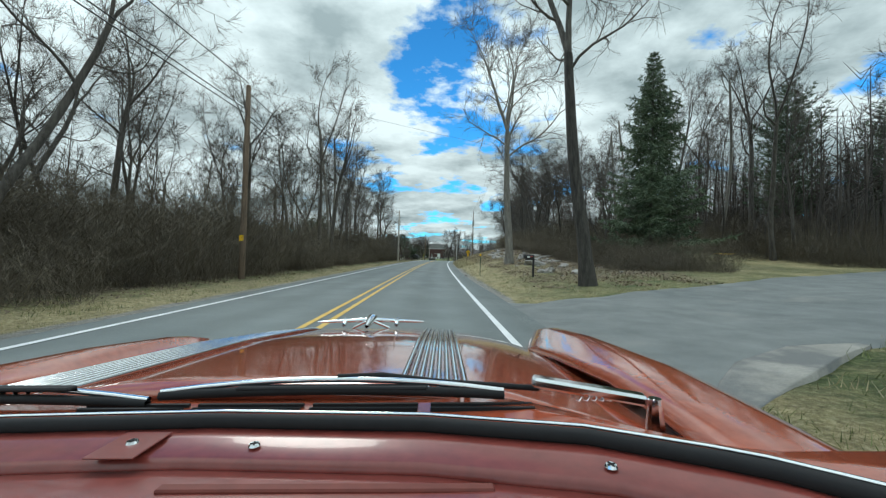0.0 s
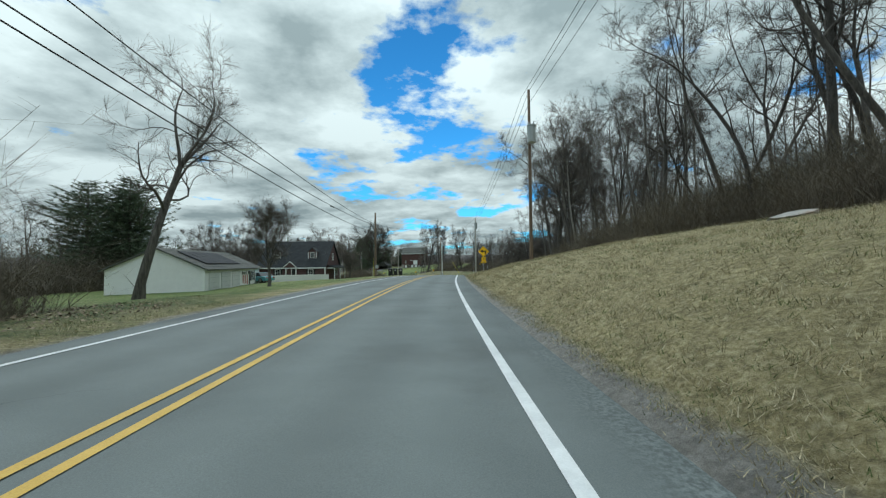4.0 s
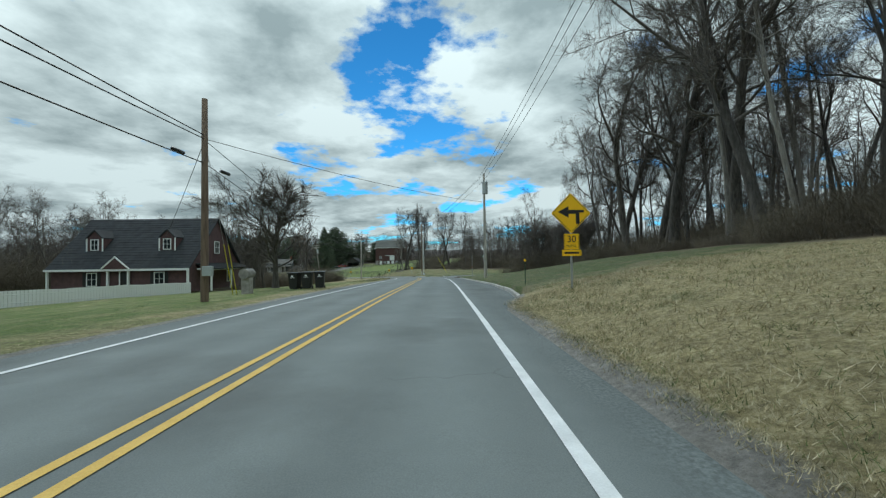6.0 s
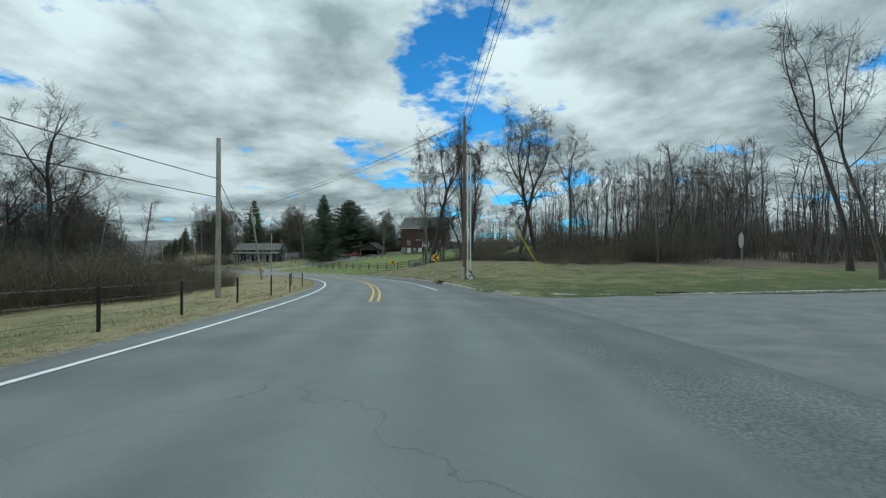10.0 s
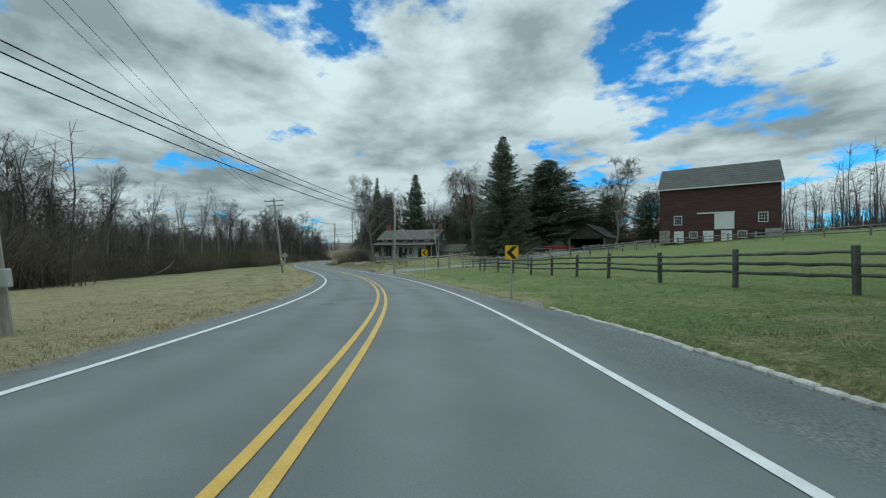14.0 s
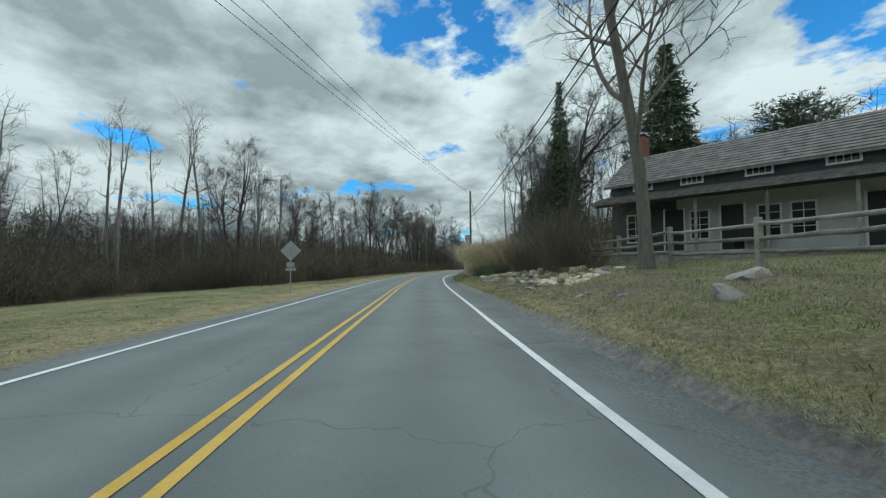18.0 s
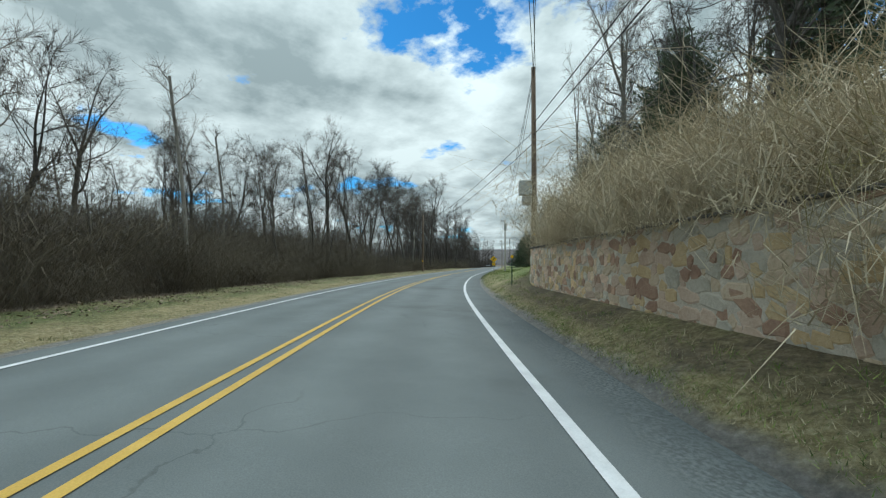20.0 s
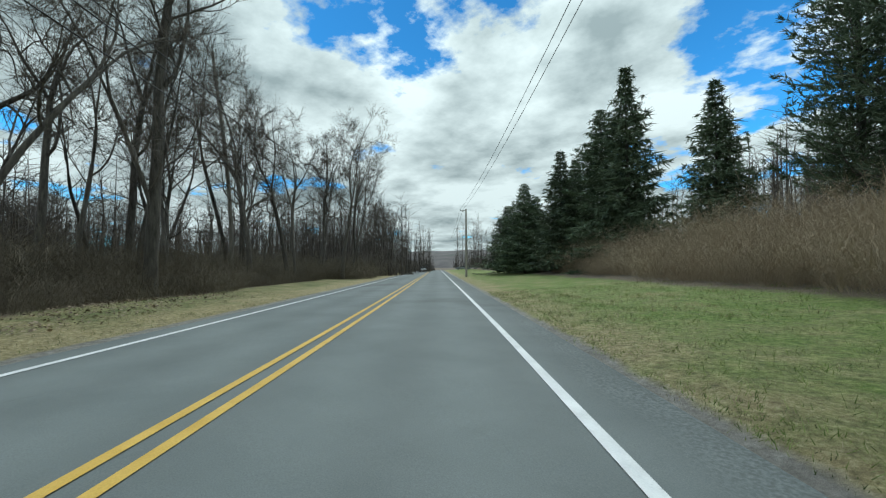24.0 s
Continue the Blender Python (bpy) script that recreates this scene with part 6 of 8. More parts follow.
# ---- kerbs and drains ----
def kerb(points, label, sunk=0.055):
    t = thing("kerb", Matrix(), label, "kerb", "kerbs", "structure")
    bm = boxed(-0.075, 0.075, -0.135, 0.135, -0.12, 0.15, bevel=0.022)
    me = bpy.data.meshes.new("block")
    bm.to_mesh(me)
    bm.free()
    me.materials.append(KERB_STONE)
    spots = [spot(s, d) for s, d in points]
    for p, q in zip(spots, spots[1:]):
        n = max(round((q - p).length / 0.29), 1)
        turn = math.degrees(math.atan2(-(q.x - p.x), q.y - p.y))
        for i in range(n):
            c = p.lerp(q, (i + 0.5) / n)
            ob = part("block", me, None, t)
            ob.matrix_basis = pose(c.x, c.y, c.z - sunk - 0.045 + random.gauss(0, 0.008), random.gauss(0, 1.2), random.gauss(0, 2.0), turn + random.gauss(0, 1.5)) @ Matrix.Diagonal((random.uniform(0.9, 1.1), random.uniform(0.88, 1.02), random.uniform(0.93, 1.05), 1))


kerb([(121, 5.3), (126, 5.75), (134, 5.9), (160, 5.75), (163.2, 5.75)], "low kerb of pale granite blocks beside lawn", 0.19)
kerb([(164.6, 5.8), (168, 6.3), (170.4, 7.4), (172.2, 9.4), (173.1, 12), (173.4, 18), (173.4, 28)], "low kerb of pale granite blocks round the corner", 0.13)
kerb([(186.7, 34), (186.8, 12), (187.6, 8.6), (189.8, 6.6), (193, 5.75), (200.7, 5.58)], "low kerb of pale granite blocks round the corner", 0.13)
kerb([(202.1, 5.5), (212, 5.5), (226, 5.5), (236, 5.6), (241, 5.5)], "low half-buried kerb of pale granite blocks below a bank", 0.19)


def drain(s, d, turn=0.0, up=-0.05):
    t = thing("storm_drain", here(s, d, up, turn), "rusty iron storm drain inlet set in the kerb", "storm drain", "storm drains", "structure")
    bm = box(bmesh.new(), 0.0, 0.2, -0.62, 0.62, 0.07, 0.12, bevel=0.01)
    box(bm, 0.0, 0.2, -0.66, -0.6, -0.08, 0.12)
    box(bm, 0.0, 0.2, 0.6, 0.66, -0.08, 0.12)
    box(bm, 0.0, 0.1, -0.03, 0.03, -0.08, 0.08)
    part("hood", bm, CAST_IRON, t)
    # black bar fills the inlet, standing in for the shade under the hood
    part("opening", boxed(0.12, 0.19, -0.6, 0.6, -0.08, 0.07), SIGN_BLACK, t)
    g = bmesh.new()
    for k in range(12):
        box(g, -0.5, -0.04, -0.6 + k * 0.1, -0.56 + k * 0.1, -0.03, -0.01)
    for x in (-0.5, -0.29, -0.08):
        box(g, x, x + 0.04, -0.62, 0.66, -0.03, -0.012)
    part("grate", g, CAST_IRON, t)


drain(163.9, 5.75)
drain(201.4, 5.55)
drain(283.7, 4.65, up=-0.12)
drain(27.5, 4.75, up=-0.14)
drain(186.9, 13, 88)


# ---- rocks ----
def rock_mesh(seed, mat):
    rng = random.Random(seed)
    bm = bmesh.new()
    bmesh.ops.create_icosphere(bm, subdivisions=2, radius=0.5)
    o = rng.uniform(0, 50)
    for v in bm.verts:
        k = 1 + 0.6 * noise.noise(v.co * 1.9 + Vector((o, 0, 0))) + 0.28 * noise.noise(v.co * 5 + Vector((o, 3, 0)))
        v.co = v.co * k
        v.co.z = min(v.co.z, 0.28 + 0.12 * v.co.x)
        v.co.x = min(max(v.co.x, -0.42), 0.46 + 0.2 * v.co.y)
        v.co.z = max(v.co.z * 0.62, -0.2)
    me = bpy.data.meshes.new("rock")
    bm.to_mesh(me)
    bm.free()
    me.materials.append(mat)
    return me


BUFF_STONE = surface("buff_stone", (0.33, 0.27, 0.185), (0.60, 0.52, 0.39), 2.6, 0.92, 0.7, 16.0, tint=0.3, third=(0.30, 0.19, 0.13), third_at=(0.56, 0.7), third_scale=1.1)
ROCKS = [rock_mesh(k, STONE) for k in range(6)]
BUFF_ROCKS = [rock_mesh(k, BUFF_STONE) for k in range(10, 16)]


def rock(s, d, size, label="pale rounded field rock lying in the grass", tall=1.25, shapes=ROCKS):
    p = spot(s, d, -0.02 * size)
    ob = new("rock", random.choice(shapes))
    ob.matrix_basis = pose(p.x, p.y, p.z, random.gauss(0, 12), random.gauss(0, 12), random.uniform(0, 360)) @ Matrix.Diagonal((size * random.uniform(0.9, 1.6), size * random.uniform(0.7, 1.1), tall * size * random.uniform(0.6, 1.0), 1))
    return tagged(ob, label, "rock", "rocks on the bank")


for k in range(95):
    s = random.uniform(19, 66)
    rock(s, random.uniform(7.0, 12.5) + 0.03 * (s - 20), random.choice((0.15, 0.2, 0.25, 0.3, 0.35, 0.45, 0.6, 0.9)), "lichened grey rock among dead leaves on a bank")
for k in range(36):
    rock(random.uniform(24, 60), random.uniform(9.0, 11.8), random.choice((0.4, 0.5, 0.7, 0.9, 1.1)), "lichened grey rock among dead leaves on a bank")
for k in range(34):
    rock(random.uniform(50, 84), random.uniform(11.5, 14.0), random.choice((0.4, 0.6, 0.9)), "lichened grey rock at the edge of the wood")
for k in range(46):
    rock(random.uniform(297, 323), 5.4 + 2.6 * random.random() ** 1.2, random.choice((0.15, 0.2, 0.3, 0.4, 0.55)), "pale weathered stone tumbled down a grassy bank")
for k in range(16):
    rock(random.uniform(300.5, 308), random.uniform(6.1, 7.8), random.choice((0.26, 0.34, 0.44)), "pale tan fieldstone set in the dirt bank", 1.3, BUFF_ROCKS)
for k in range(110):
    rock(random.uniform(301, 320), 5.9 + 2.3 * random.random() ** 0.8, random.choice((0.2, 0.28, 0.36, 0.45, 0.6)), "pale tan stone in a loose heap on the dirt bank", 1.7, BUFF_ROCKS)
for k in range(30):
    rock(random.uniform(305, 321), random.uniform(5.2, 7.4), random.choice((0.15, 0.2, 0.3, 0.45)), "pale weathered stone tumbled down a grassy bank")
for k in range(10):
    rock(random.uniform(288, 297), random.uniform(6, 9), random.choice((0.3, 0.5, 0.7)), "pale weathered stone tumbled down a grassy bank")
for k in range(14):
    rock(random.uniform(270, 276), random.uniform(12.5, 15), random.choice((0.3, 0.5)), "grey stone heaped beside a gravel drive")


# ---- retaining wall ----
SLATE_CAP = surface("slate_cap", (0.07, 0.065, 0.06), (0.17, 0.155, 0.14), 3.0, 0.9, 0.5, 25.0, tint=0.3)


def stone_wall(s0, s1, d, low, high, label):
    t = thing("stone_wall", Matrix(), label, "stone wall", kind="structure")
    rng = random.Random(5)
    n = 12
    verts, faces = [], []
    for i in range(n + 1):
        s = s0 + (s1 - s0) * i / n
        for dd, z in ((d, low), (d, high), (d + 0.5, high), (d + 0.5, low)):
            p, w = centre(s)
            verts.append((p[0] + w[1] * dd, p[1] - w[0] * dd, p[2] + z))
    for i in range(n):
        for j in range(4):
            faces.append((i * 4 + j, i * 4 + 4 + j, i * 4 + 4 + (j + 1) % 4, i * 4 + (j + 1) % 4))
    faces += [(3, 2, 1, 0), (n * 4, n * 4 + 1, n * 4 + 2, n * 4 + 3)]
    part("mortar_core", mesh_of("mortar_core", verts, faces, MORTAR), None, t)
    shapes = []
    tones = [surface("wall_stone_" + n, lo, hi, 1.6, 0.92, 0.6, 20.0, tint=0.28) for n, lo, hi in (("tan", (0.46, 0.34, 0.22), (0.68, 0.53, 0.38)), ("buff", (0.38, 0.34, 0.27), (0.60, 0.54, 0.44)), ("rust", (0.28, 0.165, 0.115), (0.46, 0.29, 0.20)), ("pink", (0.46, 0.32, 0.23), (0.66, 0.49, 0.37)), ("ochre", (0.48, 0.33, 0.17), (0.68, 0.50, 0.29)))]
    for k in range(15):
        bm = bmesh.new()
        n_side = rng.choice((5, 6, 6, 7))
        ring = []
        for i in range(n_side):
            a = 6.283 * (i + rng.uniform(-0.22, 0.22)) / n_side + rng.uniform(0, 0.3)
            y, z = math.cos(a) * 0.62, math.sin(a) * 0.62
            ring.append((min(max(y, -0.5), 0.5), min(max(z * 1.15, -0.5), 0.5)))
        layers = [[bm.verts.new((x + rng.uniform(-0.006, 0.006), y * f, z * f)) for y, z in ring] for x, f in ((0.06, 1.0), (-0.012, 1.0), (-0.032, 0.8))]
        for p, q in zip(layers, layers[1:]):
            for i in range(n_side):
                bm.faces.new((p[i], p[(i + 1) % n_side], q[(i + 1) % n_side], q[i]))
        bm.faces.new(layers[-1])
        bmesh.ops.recalc_face_normals(bm, faces=bm.faces)
        me = bpy.data.meshes.new("stone")
        bm.to_mesh(me)
        bm.free()
        me.materials.append(tones[k % 5])
        shapes.append(me)
    rest, z, made = bmesh.new(), low + 0.08, 0
    while z < high - 0.05:
        h = min(rng.uniform(0.12, 0.22), high - z)
        s = s0
        while s < s1:
            w = rng.choice((0.13, 0.17, 0.22, 0.28, 0.36, 0.5)) * rng.uniform(0.85, 1.15)
            p, c = centre(s + w / 2)
            m = pose(p[0] + c[1] * d, p[1] - c[0] * d, p[2] + z + h / 2 + rng.uniform(-0.05, 0.05), rng.gauss(0, 14), 0, heading(s) + rng.gauss(0, 1.2))
            m = m @ Matrix.Diagonal((rng.uniform(0.35, 0.7), w * rng.uniform(0.98, 1.08), h * rng.uniform(1.0, 1.3), 1))
            k = rng.randrange(len(shapes))
            if s > s0 + 4.6:
                part("stone", shapes[k], None, t).matrix_basis = m
            else:
                old = len(rest.verts)
                first = len(rest.faces)
                rest.from_mesh(shapes[k])
                rest.verts.ensure_lookup_table()
                rest.faces.ensure_lookup_table()
                bmesh.ops.transform(rest, matrix=m, verts=rest.verts[old:])
                for face in rest.faces[first:]:
                    face.material_index = k % 5
            s += w
        z += h
    tagged(part("small_stones", rest, tones, t), kind="stuff")
    for k in range(9):
        a, b = s0 + (s1 - s0) * k / 9, s0 + (s1 - s0) * (k + 0.985) / 9
        p, c = centre((a + b) / 2)
        slab = part("cap_slab", boxed(-0.31, 0.31, (a - b) / 2, (b - a) / 2, 0, 0.05, bevel=0.012), SLATE_CAP, t)
        slab.matrix_basis = pose(p[0] + c[1] * (d + 0.24), p[1] - c[0] * (d + 0.24), p[2] + high + 0.002 * (k % 3), 0, 0, heading((a + b) / 2))
    return t


stone_wall(323.5, 335.9, 5.9, 0.1, 1.93, "tan and brown fieldstone retaining wall with pale mortar")
OLIVE = surface("olive_scrub", (0.30, 0.245, 0.15), (0.66, 0.56, 0.40), 0.8, 0.95, 0.0)
SCRUB = [brush_mesh(71, 2.2, 1.1, 380, mat=OLIVE, fine=1.3, arch=1.5, wild=1.9), brush_mesh(72, 2.0, 1.2, 380, mat=OLIVE, fine=1.3, arch=1.3, wild=2.1)]
for s in np.arange(323, 338, 1.3):
    for d in (6.9, 8.6, 11.0):
        undergrowth(s, d + (0.9 if s > 333 else 0), random.uniform(0.85, 1.1), random.choice(SCRUB), "tangled straw and olive scrub above the wall")
YELLOW = surface("forsythia", (0.15, 0.13, 0.05), (0.34, 0.29, 0.11), 1.5, 0.9, 0.0)
bush_mesh = brush_mesh(73, 2.2, 0.95, 380, mat=YELLOW, arch=0.9, wild=1.7)
for s, d, k in ((321.5, 6.6, 0.9), (322.8, 7.4, 1.0)):
    p = spot(s, d, -0.1)
    ob = tagged(new("bush", bush_mesh), "yellow-twigged bush at the road's edge", "bush", "bushes")
    ob.matrix_basis = pose(p.x, p.y, p.z, 0, 0, 40 * s) @ Matrix.Diagonal((k, k, k, 1))
thicket = brush_mesh(74, 4.2, 1.2, 420, wild=1.25)
for s, d in ((305.2, 8.2), (307.0, 8.5), (309.4, 8.4), (312.0, 8.4), (314.8, 8.3)):
    p = spot(s, d, -0.1)
    ob = tagged(new("bush", thicket), "tall bare-stemmed shrub beside the farmhouse", "bush", "bushes")
    ob.matrix_basis = pose(p.x, p.y, p.z, 0, 0, 70 * s)
EVERGREEN = [brush_mesh(80, 1.0, 0.75, 420, mat=NEEDLE, fine=1.6, arch=0.9)]
for s, d, k in ((316.2, 6.9, 1.0), (318.4, 6.7, 1.1), (320.2, 6.6, 0.9)):
    p = spot(s, d, -0.1)
    ob = tagged(new("bush", EVERGREEN[0]), "low dark evergreen shrub at the foot of the bank", "bush", "bushes")
    ob.matrix_basis = pose(p.x, p.y, p.z, 0, 0, 50 * s) @ Matrix.Diagonal((k, k, k, 1))
BUDDING = surface("budding_scrub", (0.15, 0.14, 0.08), (0.36, 0.335, 0.21), 0.8, 0.95, 0.0)
BUDS = [brush_mesh(75, 3.2, 1.6, 760, mat=BUDDING, fine=0.6, arch=0.9), brush_mesh(76, 2.6, 1.7, 760, mat=BUDDING, fine=0.6, arch=0.9), brush_mesh(79, 1.4, 1.7, 520, mat=BUDDING, fine=0.7)]
for s in np.arange(345, 397, 1.8):
    for d in (15.6, 17.6, 19.8, 22.4):
        if random.random() < 0.16:
            continue
        undergrowth(s + random.uniform(-1.2, 1.2), d + random.gauss(0, 1.1), random.uniform(0.55, 1.0) * (1 + 0.06 * (d - 15.6)) * (1.65 if s > 381 else 1), random.choice(BUDS), "dense olive scrub coming into bud on the slope")


def brush_heap(s, d, wide, tall, count, label):
    rng = np.random.default_rng(int(s))
    paths = []
    for i in range(count):
        o = np.array([*rng.normal(0, wide * 0.4, 2), 0])
        z = max(0.05, tall * (1 - (o[0] ** 2 + o[1] ** 2) / wide ** 2) * rng.random())
        a, k = rng.uniform(0, 6.283), rng.uniform(0.25, 0.8)
        e = np.array([math.cos(a) * k, math.sin(a) * k, rng.normal(0, 0.4) * k])
        r = rng.uniform(0.006, 0.018)
        paths.append([(*(o - e / 2 + (0, 0, z)), r), (*(o + (0, 0, z + 0.05)), r), (*(o + e / 2 + (0, 0, z)), r * 0.6)])
    v, f = tubes(paths, 4)
    ob = tagged(new("brush_heap", mesh_of("brush_heap", v, f, PALE_BARK)), label, "brush pile", kind="stuff")
    ob.matrix_basis = here(s, d, 0.0)


brush_heap(222.0, 10.2, 1.7, 0.6, 340, "heap of cut sticks and brush on the bank")
brush_heap(342.5, 13.8, 1.6, 0.4, 90, "broken branches fallen on the slope")
brush_heap(350, 14.8, 1.8, 0.4, 90, "broken branches fallen on the slope")
tree(TALL_OAK, 349.5, 15.2, 0.95, 60, "large pale-barked old tree on the wooded slope", wide=0.8)
tree(SNAG, 353.6, 13.0, 1.15, 40, "pale leaning trunk before dark evergreens on the slope", lean=-4, wide=0.85)
tree(SNAG, 352.4, 14.2, 1.0, 200, "pale leaning trunk before dark evergreens on the slope", lean=3, wide=0.8)
tree(SNAG, 357.5, 14.6, 1.1, 300, "pale leaning trunk before dark evergreens on the slope", lean=4, wide=0.8)
fallen = thing("log", here(349, 12.6, 0.25, 62), "pale fallen tree trunk lying on the grassy slope", "log")
v, f = tubes([[(-2.61, 0, 0.05, 0.005), (-2.6, 0, 0.05, 0.10), (-1, 0.05, 0.1, 0.09), (1, 0, 0.12, 0.08), (2.8, 0.1, 0.2, 0.06), (2.81, 0.1, 0.2, 0.005)]], 8)
part("trunk", mesh_of("trunk", v, f, PALE_BARK, True), None, fallen)
fallen = thing("log", here(294, -22.0, 0.1, 70), "pale dead branch lying at the wood's edge", "log")
v, f = tubes([[(-2.4, 0, 0.05, 0.004), (-2.39, 0, 0.05, 0.05), (-0.6, 0.1, 0.35, 0.07), (0.8, 0, 0.8, 0.08), (2.0, 0.1, 1.5, 0.05), (2.5, 0.1, 1.75, 0.01)]], 8)
part("bough", mesh_of("bough", v, f, PALE_BARK, True), None, fallen)
v, f = tubes([[(0.7, 0, 0.78, 0.04), (1.6, -0.5, 0.7, 0.03), (2.3, -0.7, 0.5, 0.008)]], 6)
part("side_branch", mesh_of("side_branch", v, f, PALE_BARK, True), None, fallen)
BIRCH = surface("birch_bark", (0.42, 0.41, 0.38), (0.68, 0.67, 0.63), 1.5, 0.8, 0.3, 12.0, third=(0.06, 0.055, 0.05), third_at=(0.6, 0.66), third_scale=2.2)
birch = tree_meshes(28, BIRCH, tall=11, girth=0.1, start=0.4, limbs=10, spread=0.28, twigs=6)
for s, d, k in ((285.8, 15.4, 0.6), (286.4, 15.9, 0.54)):
    tree(birch, s, d, k, None, "slender white-barked birch in the yard", "birch", "yard trees")
kerb([(280.9, 4.72), (283.0, 4.72)], "short worn kerb of granite blocks at a drain", 0.14)


# ---- buildings ----
def clapboard(w, h, step, mat, gable=0.0, thick=0.16, lip=0.018):
    """A wall of lapped boards in the x-z plane, facing -y, base at z 0; gable adds a triangular top."""
    verts, faces, last = [(-w / 2, 0, 0), (w / 2, 0, 0)], [], (0, 1)
    z = 0.0
    top = h + gable
    while z < top - 1e-6:
        z1 = min(z + step, top)
        half0 = w / 2 if z <= h else w / 2 * (top - z) / gable
        half1 = w / 2 if z1 <= h else w / 2 * (top - z1) / gable
        q = len(verts)
        verts += [(-half0, -lip, z), (half0, -lip, z), (half1, 0, z1), (-half1, 0, z1)]
        faces += [(q, q + 1, q + 2, q + 3), (*last, q + 1, q)]
        last = (q + 3, q + 2)
        z = z1
    q = len(verts)
    ring = [(-w / 2, 0), (w / 2, 0), (w / 2, h)] + ([(0, top)] if gable else []) + [(-w / 2, h)]
    verts += [(x, 0.004, z) for x, z in ring] + [(x, thick, z) for x, z in ring]
    n = len(ring)
    faces += [tuple(range(q, q + n)), tuple(range(q + 2 * n - 1, q + n - 1, -1))]
    faces += [(q + i, q + (i + 1) % n, q + n + (i + 1) % n, q + n + i) for i in range(n)]
    return mesh_of("wall", verts, faces, mat)


def roof_slope(w, run, rise, mat, step=0.25, thick=0.12, lip=0.03):
    """One roof slope: eave along x at the origin, rising towards +y, in lapped courses."""
    verts, faces, last = [(-w / 2, 0, 0), (w / 2, 0, 0)], [], (0, 1)
    length = math.hypot(run, rise)
    n = max(int(length / step), 2)
    nx, nz = -rise / length, run / length
    for i in range(n):
        a, b = i / n, (i + 1) / n
        q = len(verts)
        y0, z0, y1, z1 = run * a, rise * a, run * b, rise * b
        verts += [(-w / 2, y0 + nx * lip, z0 + nz * lip), (w / 2, y0 + nx * lip, z0 + nz * lip), (w / 2, y1, z1), (-w / 2, y1, z1)]
        faces += [(q, q + 1, q + 2, q + 3), (*last, q + 1, q)]
        last = (q + 3, q + 2)
    q = len(verts)
    for x in (-w / 2, w / 2):
        verts += [(x, 0, -0.002), (x, run, rise - 0.002), (x, run, rise - thick), (x, 0, -thick)]
    faces += [(q, q + 1, q + 5, q + 4), (q + 2, q + 3, q + 7, q + 6), (q + 3, q, q + 4, q + 7), (q + 1, q + 2, q + 6, q + 5), (q, q + 3, q + 2, q + 1), (q + 4, q + 5, q + 6, q + 7)]
    return mesh_of("roof", verts, faces, mat)


def put(ob, m):
    ob.matrix_basis = m
    return ob


def window(parent, m, w, h, cols=2, rows=2, frame=WHITE_PAINT, shutters=None, name="window"):
    """A sash window: m gives its centre, facing -y."""
    t = 0.08
    ring = [(x, y, z) for y in (-0.05, 0.02) for x, z in ((-w / 2 - t, -h / 2 - t), (w / 2 + t, -h / 2 - t), (w / 2 + t, h / 2 + t), (-w / 2 - t, h / 2 + t), (-w / 2, -h / 2), (w / 2, -h / 2), (w / 2, h / 2), (-w / 2, h / 2))]
    faces = []
    for i in range(4):
        k = (i + 1) % 4
        faces += [(i, k, 4 + k, 4 + i), (8 + i, 12 + i, 12 + k, 8 + k), (i, 8 + i, 8 + k, k), (4 + i, 4 + k, 12 + k, 12 + i)]
    win = put(part(name, mesh_of(name, ring, faces, frame), None, parent), m)
    for k in range(1, cols):
        x = -w / 2 + w * k / cols
        part("glazing_bar", boxed(x - 0.015, x + 0.015, -0.035, -0.012, -h / 2, h / 2), frame, win)
    for k in range(1, rows):
        z = -h / 2 + h * k / rows
        part("glazing_bar", boxed(-w / 2, w / 2, -0.036, -0.011, z - 0.015, z + 0.015), frame, win)
    for i in range(cols):
        for j in range(rows):
            part("pane", boxed(-w / 2 + w * i / cols, -w / 2 + w * (i + 1) / cols, -0.012, -0.004, -h / 2 + h * j / rows, -h / 2 + h * (j + 1) / rows), GLASS_DARK, win)
    if shutters:
        for sgn in (-1, 1):
            x = sgn * (w / 2 + t + 0.17)
            part("shutter", boxed(x - 0.16, x + 0.16, -0.04, 0.0, -h / 2 - t, h / 2 + t, bevel=0.01), shutters, win)
    return win


def gabled(t, length, depth, wall, ridge, wall_mat, roof_mat, step=0.15, over=0.35, course=0.25, gable_over=0.3):
    """Four walls and two roof slopes; the front faces -y."""
    for name, m, w, g in (("front_wall", pose(0, -depth / 2, 0), length, 0), ("back_wall", pose(0, depth / 2, 0, 0, 0, 180), length, 0),
                          ("gable_wall", pose(length / 2, 0, 0, 0, 0, 90), depth, ridge - wall), ("gable_wall", pose(-length / 2, 0, 0, 0, 0, -90), depth, ridge - wall)):
        put(part(name, clapboard(w, wall, step, wall_mat, g), None, t), m)
    slope = (ridge - wall) / (depth / 2)
    for turn in (0, 180):
        put(part("roof", roof_slope(length + 2 * gable_over, depth / 2 + over, (depth / 2 + over) * slope, roof_mat, course), None, t),
            pose(0, 0, 0, 0, 0, turn) @ pose(0, -depth / 2 - over, wall - over * slope + 0.14))


